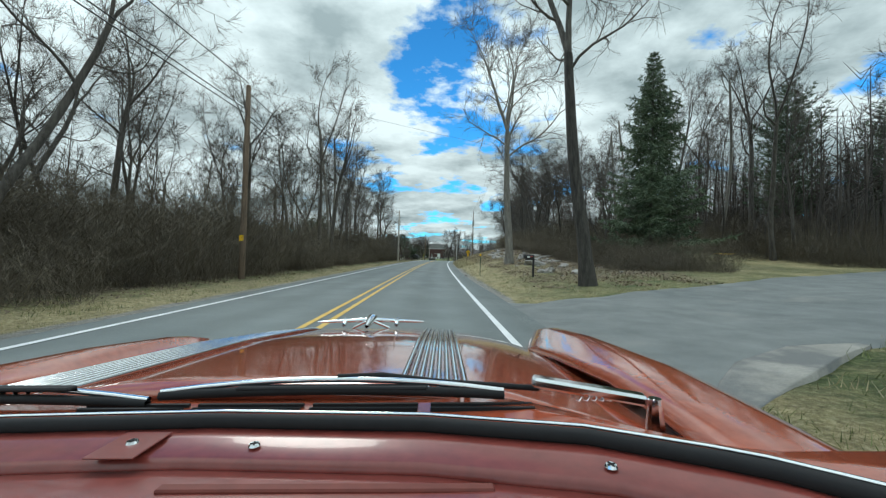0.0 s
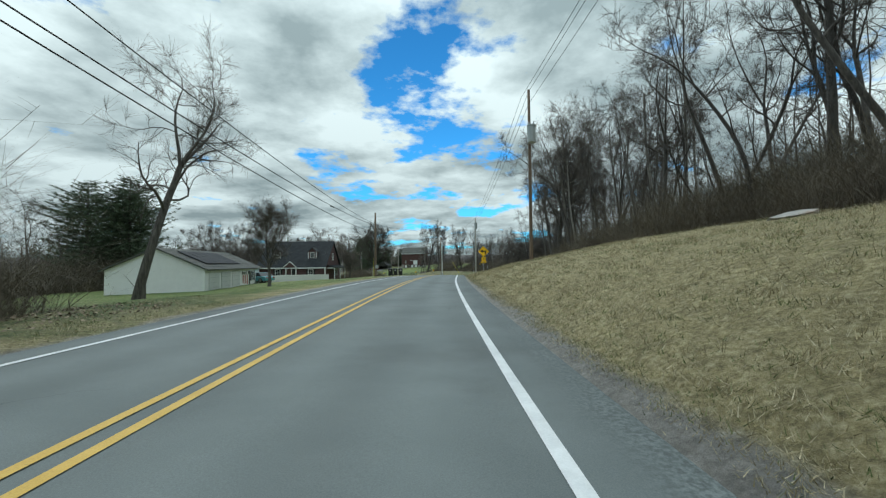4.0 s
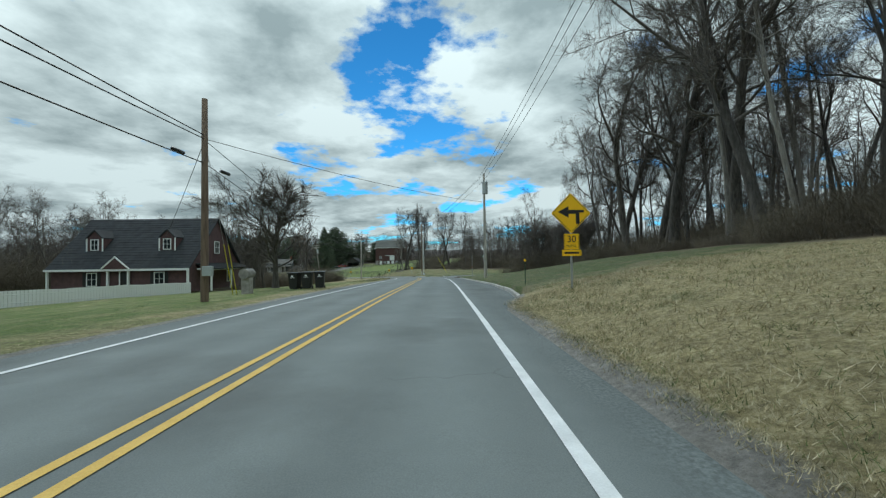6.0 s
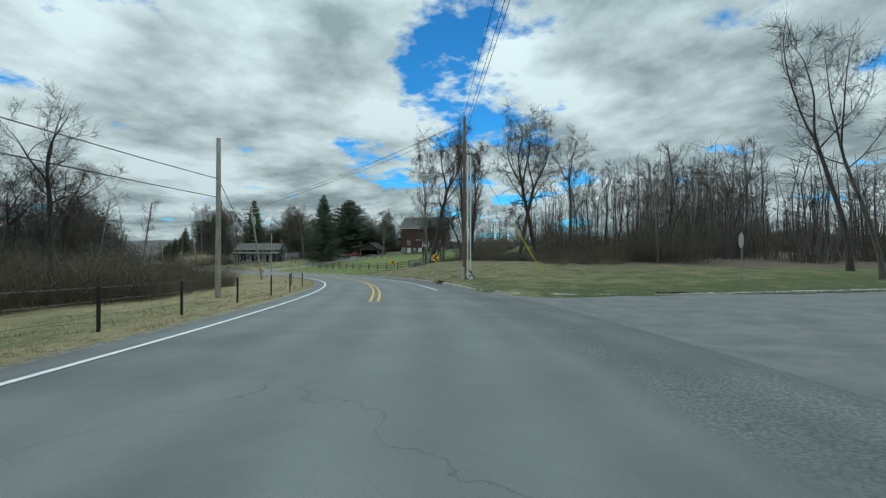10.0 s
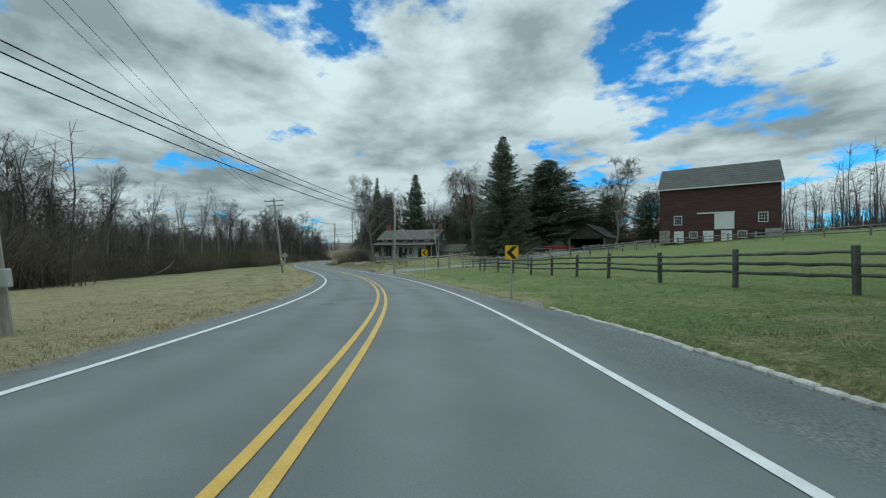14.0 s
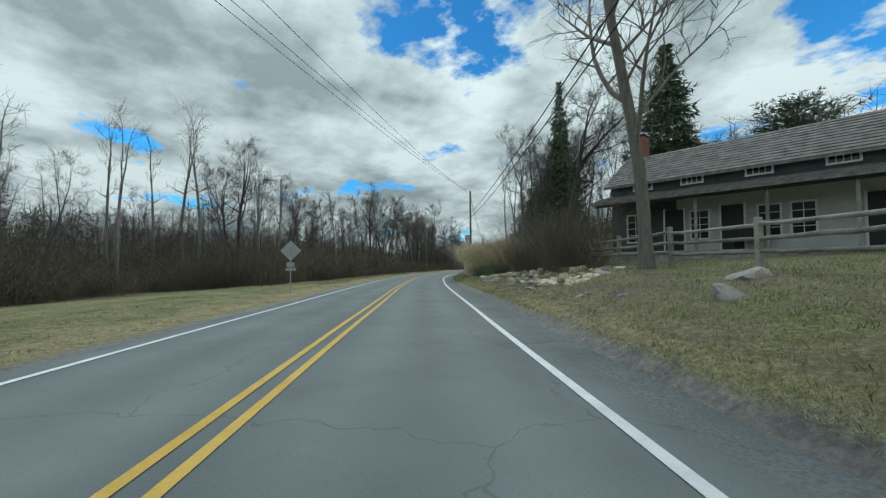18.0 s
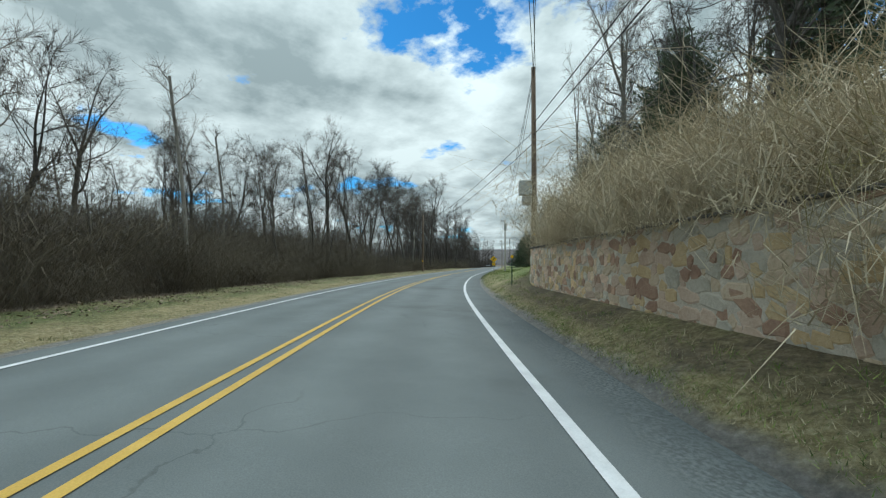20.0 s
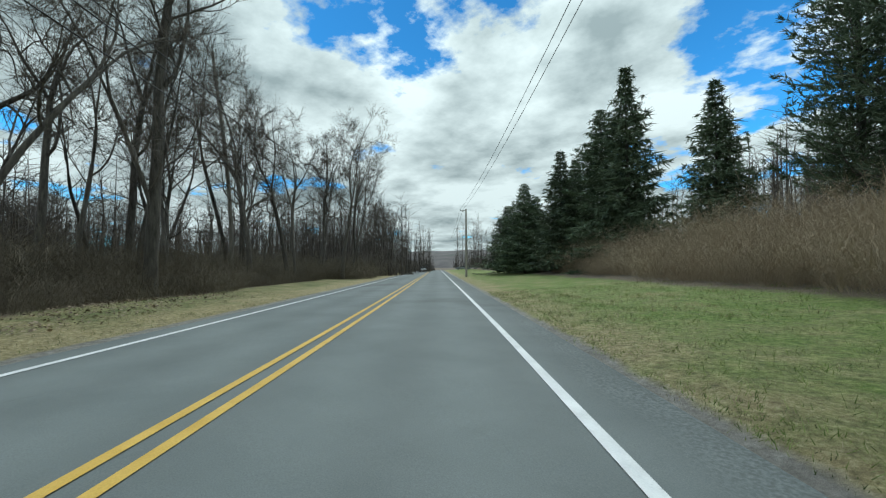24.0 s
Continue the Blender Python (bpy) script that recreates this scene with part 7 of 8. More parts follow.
# barn
BARN_ROOF = surface("dull_barn_roof", (0.06, 0.062, 0.056), (0.10, 0.102, 0.092), 0.8, 0.85, 0.4, 18.0)
t = thing("barn", pose(-3.0, 289.9, -1.15, 0, 0, -6.6), "dark red board barn with white doors and grey roof", "barn")
for name, m, w, g in (("front_wall", pose(0, 0, 0), 13.6, 0), ("gable_wall", pose(6.8, 5, 0, 0, 0, 90), 10, 3.4), ("gable_wall", pose(-6.8, 5, 0, 0, 0, -90), 10, 3.4), ("back_wall", pose(0, 10, 0, 0, 0, 180), 13.6, 0)):
    put(part(name, clapboard(w, 8.1, 0.2, BARN_BOARD, g), None, t), m)
for turn in (0, 180):
    put(part("roof", roof_slope(14.2, 5.4, 3.67, BARN_ROOF, 0.6), None, t), pose(0, 5, 0, 0, 0, turn) @ pose(0, -5.4, 7.95))
part("fascia", boxed(-7.1, 7.1, -0.46, -0.42, 7.72, 7.9), WHITE_PAINT, t)
part("stone_base", boxed(-6.85, -5.5, -0.06, 0.1, 0, 1.9), STONE, t, "rough grey stone corner")
part("stone_base", boxed(5.2, 6.85, -0.06, 0.1, 0, 1.9), STONE, t, "rough grey stone corner")
d = part("loft_door", boxed(-0.2, 2.0, -0.14, -0.06, 1.95, 4.1, bevel=0.01), WHITE_PAINT, t, "white sliding loft door")
part("door_track", boxed(-2.2, 2.05, -0.2, -0.06, 4.12, 4.3), WHITE_PAINT, t)
for x in (-4.4, -0.9, 1.15):
    b = part("stable_door", boxed(x - 0.6, x + 0.6, -0.1, -0.04, 0.1, 1.75, bevel=0.01), WHITE_PAINT, t, "white boarded stable door")
    part("hinge", boxed(x - 0.55, x - 0.1, -0.12, -0.1, 1.3, 1.36), SIGN_BLACK, b)
for x, z in ((-4.5, 3.3), (5.0, 3.4)):
    window(t, pose(x, -0.04, z), 0.85, 1.15, 3, 3)
for x in (-2.65, 2.85):
    window(t, pose(x, -0.04, 1.2), 0.85, 0.8, 4, 2)
# solid black block on the front wall, drawn for the shade inside a bay
part("open_bay", boxed(3.6, 5.2, -0.05, 0.6, 0.05, 1.85), SIGN_BLACK, t, "solid black block for an open bay's shade")
for z in (0.5, 0.9, 1.25):
    part("gate_bar", boxed(3.7, 5.3, -0.2, -0.12, z, z + 0.12), RAIL_WOOD, t)

# open-fronted cart shed beside the barn
t = thing("shed", pose(-20.2, 299.3, -2.15, 0, 0, -97), "dark open-fronted timber shed with shingled gable roof", "shed")
for name, m, w, g in (("back_wall", pose(-4.6, 0, 0, 0, 0, -90), 6.0, 2.0), ("side_wall", pose(0, -3.0, 0), 9.2, 0), ("side_wall", pose(0, 3.0, 0, 0, 0, 180), 9.2, 0)):
    put(part(name, clapboard(w, 2.4, 0.2, DARK_RAIL, g), None, t), m)
for turn in (0, 180):
    put(part("roof", roof_slope(9.8, 3.4, 2.27, ROOF_DARK, 0.25), None, t), pose(0, 0, 0, 0, 0, turn) @ pose(0, -3.4, 2.28))
gb = bmesh.new()
ring = [gb.verts.new((4.55, y, z)) for y, z in ((-3.0, 2.05), (3.0, 2.05), (3.0, 2.42), (0, 4.38), (-3.0, 2.42))]
gb.faces.new(ring)
bmesh.ops.solidify(gb, geom=list(gb.faces), thickness=0.08)
part("gable_panel", gb, DARK_RAIL, t)
for y in (-2.9, 2.9):
    part("post", boxed(4.45, 4.63, y - 0.1, y + 0.1, -0.4, 2.1), RAIL_WOOD, t)
part("floor_slab", boxed(-4.6, 4.6, -3.0, 3.0, -0.5, 0.02), GRAVEL, t)
part("footing", boxed(-4.55, 4.4, 3.02, 3.2, -0.6, 0.5), STONE, t, "rubble stone footing")

# farmhouse: x runs along its front, which faces the road
t = thing("farmhouse", pose(-55.1, 292.9, -4.4, 0, 0, 2.5), "long slate-grey farmhouse with porch and shake roof", "house")
gabled(t, 13.8, 5.4, 4.5, 6.35, FARM_WALL, SHAKE, 0.13, 0.4, 0.3)
part("foundation", boxed(-6.85, 6.85, -4.35, -4.1, -0.4, 0.55), STONE, t, "rubble stone porch foundation")
part("porch_floor", boxed(-6.9, 6.9, -4.45, -2.72, 0.55, 0.68, bevel=0.01), RAIL_WOOD, t)
put(part("porch_roof", roof_slope(14.4, 2.3, 0.6, SHAKE, 0.3), None, t), pose(0, -4.9, 3.25))
part("porch_beam", boxed(-7.0, 7.0, -4.55, -4.4, 3.05, 3.25, bevel=0.01), FARM_WALL, t)
for x in (-6.85, -4.6, -2.3, 0.2, 2.7, 4.8, 6.85):
    part("porch_post", boxed(x - 0.06, x + 0.06, -4.53, -4.41, 0.68, 3.06, bevel=0.01), RAIL_WOOD, t)
part("porch_wall", boxed(-3.6, 4.6, -2.76, -2.725, 0.7, 3.3), surface("pale_plaster", (0.42, 0.42, 0.41), (0.55, 0.55, 0.53), 2.0, 0.85, 0.1, 30), t, "pale plastered wall under the porch")
window(t, pose(-5.6, -2.76, 1.95), 0.8, 1.4, 2, 4)
for x in (-2.6, 0.0, 1.1):
    window(t, pose(x, -2.78, 1.95), 0.7, 1.3, 2, 4)
for x in (-3.7, -1.3, 3.3):
    b = part("door", boxed(x - 0.42, x + 0.42, -2.84, -2.77, 0.7, 2.75, bevel=0.01), SIGN_BLACK, t, "dark panelled door in white frame")
    part("door_frame", box(boxed(x - 0.5, x - 0.42, -2.86, -2.76, 0.7, 2.85), x + 0.42, x + 0.5, -2.86, -2.76, 0.7, 2.85), WHITE_PAINT, b)
for x in (-5.2, -2.9, -0.3, 2.3, 5.0):
    window(t, pose(x, -2.74, 4.2), 0.85, 0.3, 4, 1)
window(t, pose(6.94, 0.6, 4.9, 0, 0, 90), 0.6, 0.7, 2, 2)
for x in (-6.3, 6.4):
    bm = boxed(x - 0.33, x + 0.33, -0.36, 0.36, 5.6, 7.65, bevel=0.015)
    c = part("chimney", bm, CHIMNEY_BRICK, t, "red brick chimney with dark cap")
    part("flashing", boxed(x - 0.36, x + 0.36, -0.39, 0.39, 5.8, 6.4), GREY_TANK, c)
    part("cap", boxed(x - 0.36, x + 0.36, -0.4, 0.4, 7.68, 7.8, bevel=0.02), SIGN_BLACK, c)
# porch bench and lower shed
b = thing("bench", Matrix(), "dark wooden bench on the porch", "bench")
b.matrix_basis = t.matrix_basis @ pose(-0.6, -3.3, 0.68)
part("seat", boxed(-0.7, 0.7, -0.25, 0.2, 0.42, 0.47, bevel=0.01), SIGN_BLACK, b)
part("backrest", boxed(-0.7, 0.7, 0.17, 0.22, 0.5, 0.95, bevel=0.01), SIGN_BLACK, b)
for x in (-0.62, 0.62):
    for y in (-0.2, 0.16):
        part("leg", boxed(x - 0.03, x + 0.03, y - 0.03, y + 0.03, 0, 0.43), SIGN_BLACK, b)
t2 = thing("outbuilding", t.matrix_basis @ pose(9.4, 0.8, 0), "low stone outbuilding with a shake roof", "outbuilding")
gabled(t2, 4.6, 4.6, 2.0, 3.3, STONE, SHAKE, 0.25, 0.3, 0.3)
window(t2, pose(0.2, -2.34, 1.35), 0.6, 0.5, 2, 2)

# dark cape house
t = thing("house", here(147.6, -27.0, 0.5, 0), "dark red house with charcoal roof and white trim", "house")
gabled(t, 12.4, 9.0, 2.4, 7.1, BRICK_DARK, ROOF_DARK, 0.2, 0.35, 0.35)
part("fascia", boxed(-6.5, 6.5, -4.95, -4.87, 2.0, 2.19), WHITE_PAINT, t)
for x in (-6.3, -0.9, 0.95, 6.3):
    part("porch_post", boxed(x - 0.08, x + 0.08, -4.83, -4.67, -0.3, 2.08), WHITE_PAINT, t)
for x in (-2.5, 3.6):
    window(t, pose(x, -4.55, 1.25), 0.8, 1.1, 2, 2, shutters=SIGN_BLACK)
b = part("door", boxed(0.1, 0.85, -4.6, -4.53, 0.0, 1.9), SIGN_BLACK, t, "dark front door in white frame")
part("door_frame", box(boxed(0.0, 0.1, -4.63, -4.53, 0, 2.0), 0.85, 0.95, -4.63, -4.53, 0, 2.0), WHITE_PAINT, b)
put(part("porch_gable", clapboard(2.3, 0.05, 0.15, BRICK_DARK, 1.0, 0.1), None, t), pose(0, -4.98, 2.2))
for sgn in (-1, 1):
    part("gable_trim", box(bmesh.new(), 0, 1.62, -5.07, -4.99, -0.09, 0.02, pose(0, 0, 3.28) @ pose(0, 0, 0, 0, 41 if sgn > 0 else 180 - 41, 0)), WHITE_PAINT, t)
for x in (-3.4, 3.4):
    z0 = 2.4 + (4.5 - 3.2) * 4.7 / 4.5
    dm = part("dormer", clapboard(1.5, 1.35, 0.15, BRICK_DARK, 0.75, 1.6), None, t)
    put(dm, pose(x, -3.2, z0))
    window(dm, pose(0, -0.03, 0.72), 0.6, 0.9, 2, 2)
    for sgn in (-1, 1):
        part("dormer_roof", box(bmesh.new(), 0, 1.12, -0.15, 1.9, -0.03, 0.06, pose(0, 0, 2.13) @ pose(0, 0, 0, 0, 45 if sgn > 0 else 135, 0)), ROOF_DARK, dm)
        part("dormer_trim", boxed(sgn * 0.74 - 0.06, sgn * 0.74 + 0.06, -0.06, -0.02, 0, 1.4), WHITE_PAINT, dm)
part("dormer_sill", boxed(-4.2, -2.6, -3.26, -3.2, z0 - 0.08, z0 + 0.02), WHITE_PAINT, t)
part("dormer_sill", boxed(2.6, 4.2, -3.26, -3.2, z0 - 0.08, z0 + 0.02), WHITE_PAINT, t)
window(t, pose(6.25, 0, 4.2, 0, 0, 90), 0.7, 1.1, 2, 2)
window(t, pose(6.25, 2.4, 1.2, 0, 0, 90), 0.8, 1.1, 2, 2)
part("side_porch_beam", boxed(6.3, 7.7, -3.4, 3.6, 1.95, 2.15), WHITE_PAINT, t)
put(part("side_porch_roof", roof_slope(7.2, 1.6, 0.5, ROOF_DARK, 0.35), None, t), pose(7.85, 0.1, 2.12, 0, 0, 90))
for y in (-3.3, 0.2, 3.5):
    part("porch_post", boxed(7.55, 7.68, y - 0.07, y + 0.07, 0, 1.96), WHITE_PAINT, t)
f = thing("picket_fence", Matrix(), "low white picket fence before the house", "fence")
pickets = boxed(-0.015, 0.015, -0.085, 0.085, -0.25, 0.92, bevel=0.004)
picket_mesh = bpy.data.meshes.new("picket")
pickets.to_mesh(picket_mesh)
pickets.free()
picket_mesh.materials.append(WHITE_PAINT)
for k in range(82):
    put(part("picket", picket_mesh, None, f), here(126.5 + k * 0.183, -23.2 + 0.045 * k, 0.0, -14))
for k in range(10):
    a, b = spot(126.3 + k * 1.51, -23.22 + 0.37 * k), spot(126.3 + (k + 1) * 1.51, -23.22 + 0.37 * (k + 1))
    for z in (0.2, 0.68):
        v, fc = tubes([[(a.x - 0.03, a.y, a.z + z, 0.04), (b.x - 0.03, b.y, b.z + z, 0.04)]], 4)
        part("rail", mesh_of("rail", v, fc, WHITE_PAINT), None, f)
pg = thing("pergola", here(138.5, -36.0, 0.1, 0), "white timber pergola beside the house", "pergola")
for x in (-1.6, 0, 1.6):
    part("post", boxed(x - 0.08, x + 0.08, -0.08, 0.08, 0, 2.1), WHITE_PAINT, pg)
part("beam", boxed(-1.8, 1.8, -0.1, 0.1, 2.1, 2.3), WHITE_PAINT, pg)

# white garage
DOOR_GREY = paint("pale_grey_door", (0.60, 0.62, 0.61), 0.6, 0.1)
t = thing("garage", here(116.7, -27.0, -0.15, 13 + 90), "long white clapboard garage with three doors", "garage")
t.matrix_basis = here(116.6, -26.6, -0.15, 103)
gabled(t, 18.0, 8.4, 2.35, 4.3, SIDING_WHITE, BARN_ROOF, 0.16, 0.35, 0.3)
for x in (-6.9, -3.7, -0.5):
    d = part("garage_door", boxed(x - 1.3, x + 1.3, -4.26, -4.22, 0.02, 2.0), DOOR_GREY, t, "pale grey panelled overhead door")
    for z in (0.5, 1.0, 1.5):
        part("panel_joint", boxed(x - 1.3, x + 1.3, -4.27, -4.261, z - 0.012, z + 0.012), GREY_TANK, d)
for x in (2.4, 5.8):
    window(t, pose(x, -4.24, 1.3), 0.9, 1.1, 2, 2, shutters=SIGN_BLACK)
part("door", boxed(3.9, 4.7, -4.26, -4.22, 0.02, 1.95), SIGN_BLACK, t)
SOLAR = paint("solar_panel", (0.03, 0.032, 0.036), 0.95)
for k in range(6):
    part("solar_panel", box(bmesh.new(), -7 + 1.68 * k, -5.4 + 1.68 * k, -0.02, 0.03, -1.5, 1.5, pose(0, -2.2, 3.55) @ pose(0, 0, 0, -65, 0, 0)), SOLAR, t, "dark solar panel on the roof")
fl = thing("flag", here(116.0, -20.6, 1.0, 60), "red and white striped flag on a short staff", "flag")
part("staff", boxed(-0.6, 0.6, -0.015, 0.015, 0.35, 0.38), WHITE_PAINT, fl)
for k in range(7):
    part("stripe", boxed(-0.5 + k * 0.12, -0.38 + k * 0.12, -0.005 + 0.02 * (k % 2), 0.005 + 0.02 * (k % 2), -0.6 - 0.03 * k, 0.35), paint("stripe_red", (0.35, 0.05, 0.05)) if k % 2 else WHITE_PAINT, fl)


# ---- vehicles ----
def vehicle(m, name, label, colour, profile, wide, cabin, wheels, wheel_r=0.33, bed=False):
    """A parked vehicle: its side outline as (y, z) points, swept across with rounded flanks."""
    t = thing(name, m, label, "car")
    bm = bmesh.new()
    rows = []
    for x, k in ((-wide / 2, 0.90), (-wide / 2 + 0.06, 0.97), (-wide / 4, 1.0), (wide / 4, 1.0), (wide / 2 - 0.06, 0.97), (wide / 2, 0.90)):
        rows.append([bm.verts.new((x, y * (0.985 if k < 0.95 else 1), 0.25 + (z - 0.25) * k)) for y, z in profile])
    n = len(profile)
    for a, b in zip(rows, rows[1:]):
        for i in range(n):
            bm.faces.new((a[i], a[(i + 1) % n], b[(i + 1) % n], b[i]))
    bm.faces.new(rows[0])
    bm.faces.new(rows[-1][::-1])
    bmesh.ops.recalc_face_normals(bm, faces=bm.faces)
    part("body", bm, colour, t, smooth=False)
    bm = bmesh.new()
    rows = []
    for x, k in ((-wide / 2 + 0.02, 0.0), (-wide / 2 + 0.2, 1.0), (wide / 2 - 0.2, 1.0), (wide / 2 - 0.02, 0.0)):
        rows.append((x, k))
    base_z = min(z for y, z in cabin)
    ring_low = [bm.verts.new((sx * (wide / 2 - 0.05), y, base_z)) for sx, y in ((-1, cabin[0][0]), (1, cabin[0][0]), (1, cabin[-1][0]), (-1, cabin[-1][0]))]
    ring_top = [bm.verts.new((sx * (wide / 2 - 0.22), y, z)) for sx, (y, z) in ((-1, cabin[1]), (1, cabin[1]), (1, cabin[2]), (-1, cabin[2]))]
    for i in range(4):
        bm.faces.new((ring_low[i], ring_low[(i + 1) % 4], ring_top[(i + 1) % 4], ring_top[i]))
    bm.faces.new(ring_top)
    bmesh.ops.recalc_face_normals(bm, faces=bm.faces)
    part("cabin_glass", bm, GLASS_DARK, t, "dark tinted windows")
    part("roof", boxed(-wide / 2 + 0.2, wide / 2 - 0.2, min(cabin[1][0], cabin[2][0]), max(cabin[1][0], cabin[2][0]), cabin[1][1] - 0.03, cabin[1][1] + 0.035, bevel=0.02), colour, t)
    for y in wheels:
        for sx in (-1, 1):
            q = pose(sx * (wide / 2 - 0.08), y, wheel_r, 0, 90, 0)
            w = part("wheel", cylinder(bmesh.new(), wheel_r, wheel_r, -0.11, 0.11, 20), RUBBER, t)
            put(w, q)
            part("rim", cylinder(bmesh.new(), wheel_r * 0.6, wheel_r * 0.6, -0.118, 0.118, 14), STEEL, w)
    front = max(y for y, z in profile)
    for sx in (-1, 1):
        part("headlight", boxed(sx * wide * 0.36 - 0.15, sx * wide * 0.36 + 0.15, front - 0.08, front + 0.01, 0.58, 0.72, bevel=0.02), WHITE_PAINT, t)
        part("tail_light", boxed(sx * wide * 0.38 - 0.12, sx * wide * 0.38 + 0.12, -front - 0.005, -front + 0.08, 0.68, 0.84, bevel=0.02), paint("lamp_red", (0.3, 0.01, 0.01), 0.2), t)
    return t


SEDAN = [(-2.2, 0.35), (-2.25, 0.7), (-2.1, 0.92), (-1.4, 0.97), (0.9, 0.95), (1.7, 0.86), (2.2, 0.72), (2.25, 0.35)]
SEDAN_TOP = [(-1.5, 0.93), (-0.8, 1.4), (0.2, 1.42), (1.0, 0.93)]
TRUCK = [(-2.6, 0.5), (-2.65, 0.95), (-2.6, 1.08), (-0.7, 1.08), (0.9, 1.08), (1.2, 1.06), (2.5, 0.98), (2.65, 0.75), (2.65, 0.42)]
TRUCK_TOP = [(-0.9, 1.06), (-0.6, 1.72), (0.6, 1.74), (1.2, 1.06)]
vehicle(here(125.6, -24.4, 0.05, 75), "sedan", "teal sedan parked beside the garage", paint("teal_paint", (0.10, 0.30, 0.34), 0.25, 0.03, coat=1.0), SEDAN, 1.75, SEDAN_TOP, (-1.35, 1.4))
vehicle(here(128.4, -25.2, 0.0, 70), "sedan", "pale blue sedan parked before the dark house", paint("pale_blue_paint", (0.30, 0.42, 0.48), 0.25, 0.03, coat=1.0), SEDAN, 1.75, SEDAN_TOP, (-1.35, 1.4))
vehicle(here(284.6, 38.2, 0.0, 72), "pickup", "red pickup truck parked by the farmyard", paint("truck_red", (0.24, 0.02, 0.022), 0.25, 0.04, coat=1.0), TRUCK, 1.95, TRUCK_TOP, (-1.7, 1.75), 0.38)
vehicle(here(284.6, 33.6, 0.0, 78), "sedan", "dark sedan parked by the farmyard", paint("black_paint", (0.02, 0.021, 0.023), 0.2, 0.03, coat=1.0), SEDAN, 1.75, SEDAN_TOP, (-1.35, 1.4))
WHITE_CAR, GREY_CAR = paint("car_white", (0.7, 0.71, 0.72), 0.25, 0.03, coat=1.0), paint("car_grey", (0.2, 0.22, 0.24), 0.25, 0.03, coat=1.0)
for s, d, c, turn in ((505, -1.8, WHITE_CAR, 180), (512, 10, GREY_CAR, 90), (516, 13, WHITE_CAR, 90), (520, 16, GREY_CAR, 90), (526, 12, WHITE_CAR, 90)):
    vehicle(here(s, d, 0.0, turn), "sedan", "distant parked sedan beside the road", c, SEDAN, 1.75, SEDAN_TOP, (-1.35, 1.4))


def wheelie_bin(s, d, turn, k=1.0):
    t = thing("wheelie_bin", here(s, d, 0.0, turn), "black plastic wheeled bin standing at the kerbside", "bin", "wheeled bins")
    bm = boxed(-0.3, 0.3, -0.34, 0.34, 0.06, 1.0)
    for v in bm.verts:
        if v.co.z < 0.5:
            v.co.x *= 0.8
            v.co.y *= 0.8
    bmesh.ops.bevel(bm, geom=list(bm.edges), offset=0.03, segments=2, affect="EDGES")
    part("body", bm, BLACK_PLASTIC, t)
    part("lid", box(bmesh.new(), -0.33, 0.33, -0.40, 0.37, 1.0, 1.08, pose(0, 0, 0, 2, 0, 0), 0.025), BLACK_PLASTIC, t)
    part("handle", boxed(-0.25, 0.25, 0.38, 0.42, 0.96, 1.0, bevel=0.01), BLACK_PLASTIC, t)
    part("emblem", boxed(-0.06, 0.06, -0.405, -0.395, 0.8, 0.9), WHITE_PAINT, t, "small white printed emblem")
    part("bar", boxed(-0.14, 0.14, -0.40, -0.385, 0.74, 0.77), WHITE_PAINT, t)
    for x in (-0.26, 0.26):
        put(part("wheel", cylinder(bmesh.new(), 0.1, 0.1, -0.03, 0.03, 14), RUBBER, t), pose(x, 0.3, 0.1, 0, 90, 0))


for s, d, turn in ((131.6, -5.3, 12), (131.3, -6.0, 6), (131.2, -6.72, -5)):
    wheelie_bin(s, d, turn)
t = thing("mailbox_pillar", here(129.6, -8.9, -0.1, 0), "stone mailbox pillar with a wide arched top", "mailbox")
bm = boxed(-0.24, 0.24, -0.24, 0.24, 0, 1.05, bevel=0.03)
part("pillar", bm, STONE, t)
v, f = tubes([[(0, -0.42, 1.28, 0.02), (0, -0.41, 1.28, 0.30), (0, 0.41, 1.28, 0.30), (0, 0.42, 1.28, 0.02)]], 14)
part("box", mesh_of("box", v, f, STONE), None, t)




# ---- grass, straw and fallen leaves ----
def island_tone(name, dark, mid, pale, rough=0.9):
    """A leaf colour that varies from blade to blade."""
    m = bpy.data.materials.new(name)
    m.use_nodes = True
    n, l = m.node_tree.nodes, m.node_tree.links
    g = n.new("ShaderNodeNewGeometry")
    r = n.new("ShaderNodeValToRGB")
    r.color_ramp.elements.new(0.5)
    for e, (at, c) in zip(r.color_ramp.elements, ((0.0, dark), (0.5, mid), (1.0, pale))):
        e.position, e.color = at, (*c, 1)
    l.new(g.outputs["Random Per Island"], r.inputs[0])
    l.new(r.outputs[0], n["Principled BSDF"].inputs["Base Color"])
    n["Principled BSDF"].inputs["Roughness"].default_value = rough
    return m


GRASS = island_tone("grass_blade", (0.034, 0.055, 0.014), (0.095, 0.13, 0.034), (0.24, 0.26, 0.105))
SPRING = island_tone("spring_blade", (0.06, 0.105, 0.018), (0.16, 0.235, 0.042), (0.33, 0.38, 0.13))
STRAW = island_tone("straw_blade", (0.17, 0.14, 0.07), (0.40, 0.335, 0.19), (0.62, 0.54, 0.37))
LEAF = island_tone("dead_leaf", (0.09, 0.068, 0.046), (0.20, 0.15, 0.10), (0.38, 0.30, 0.21))


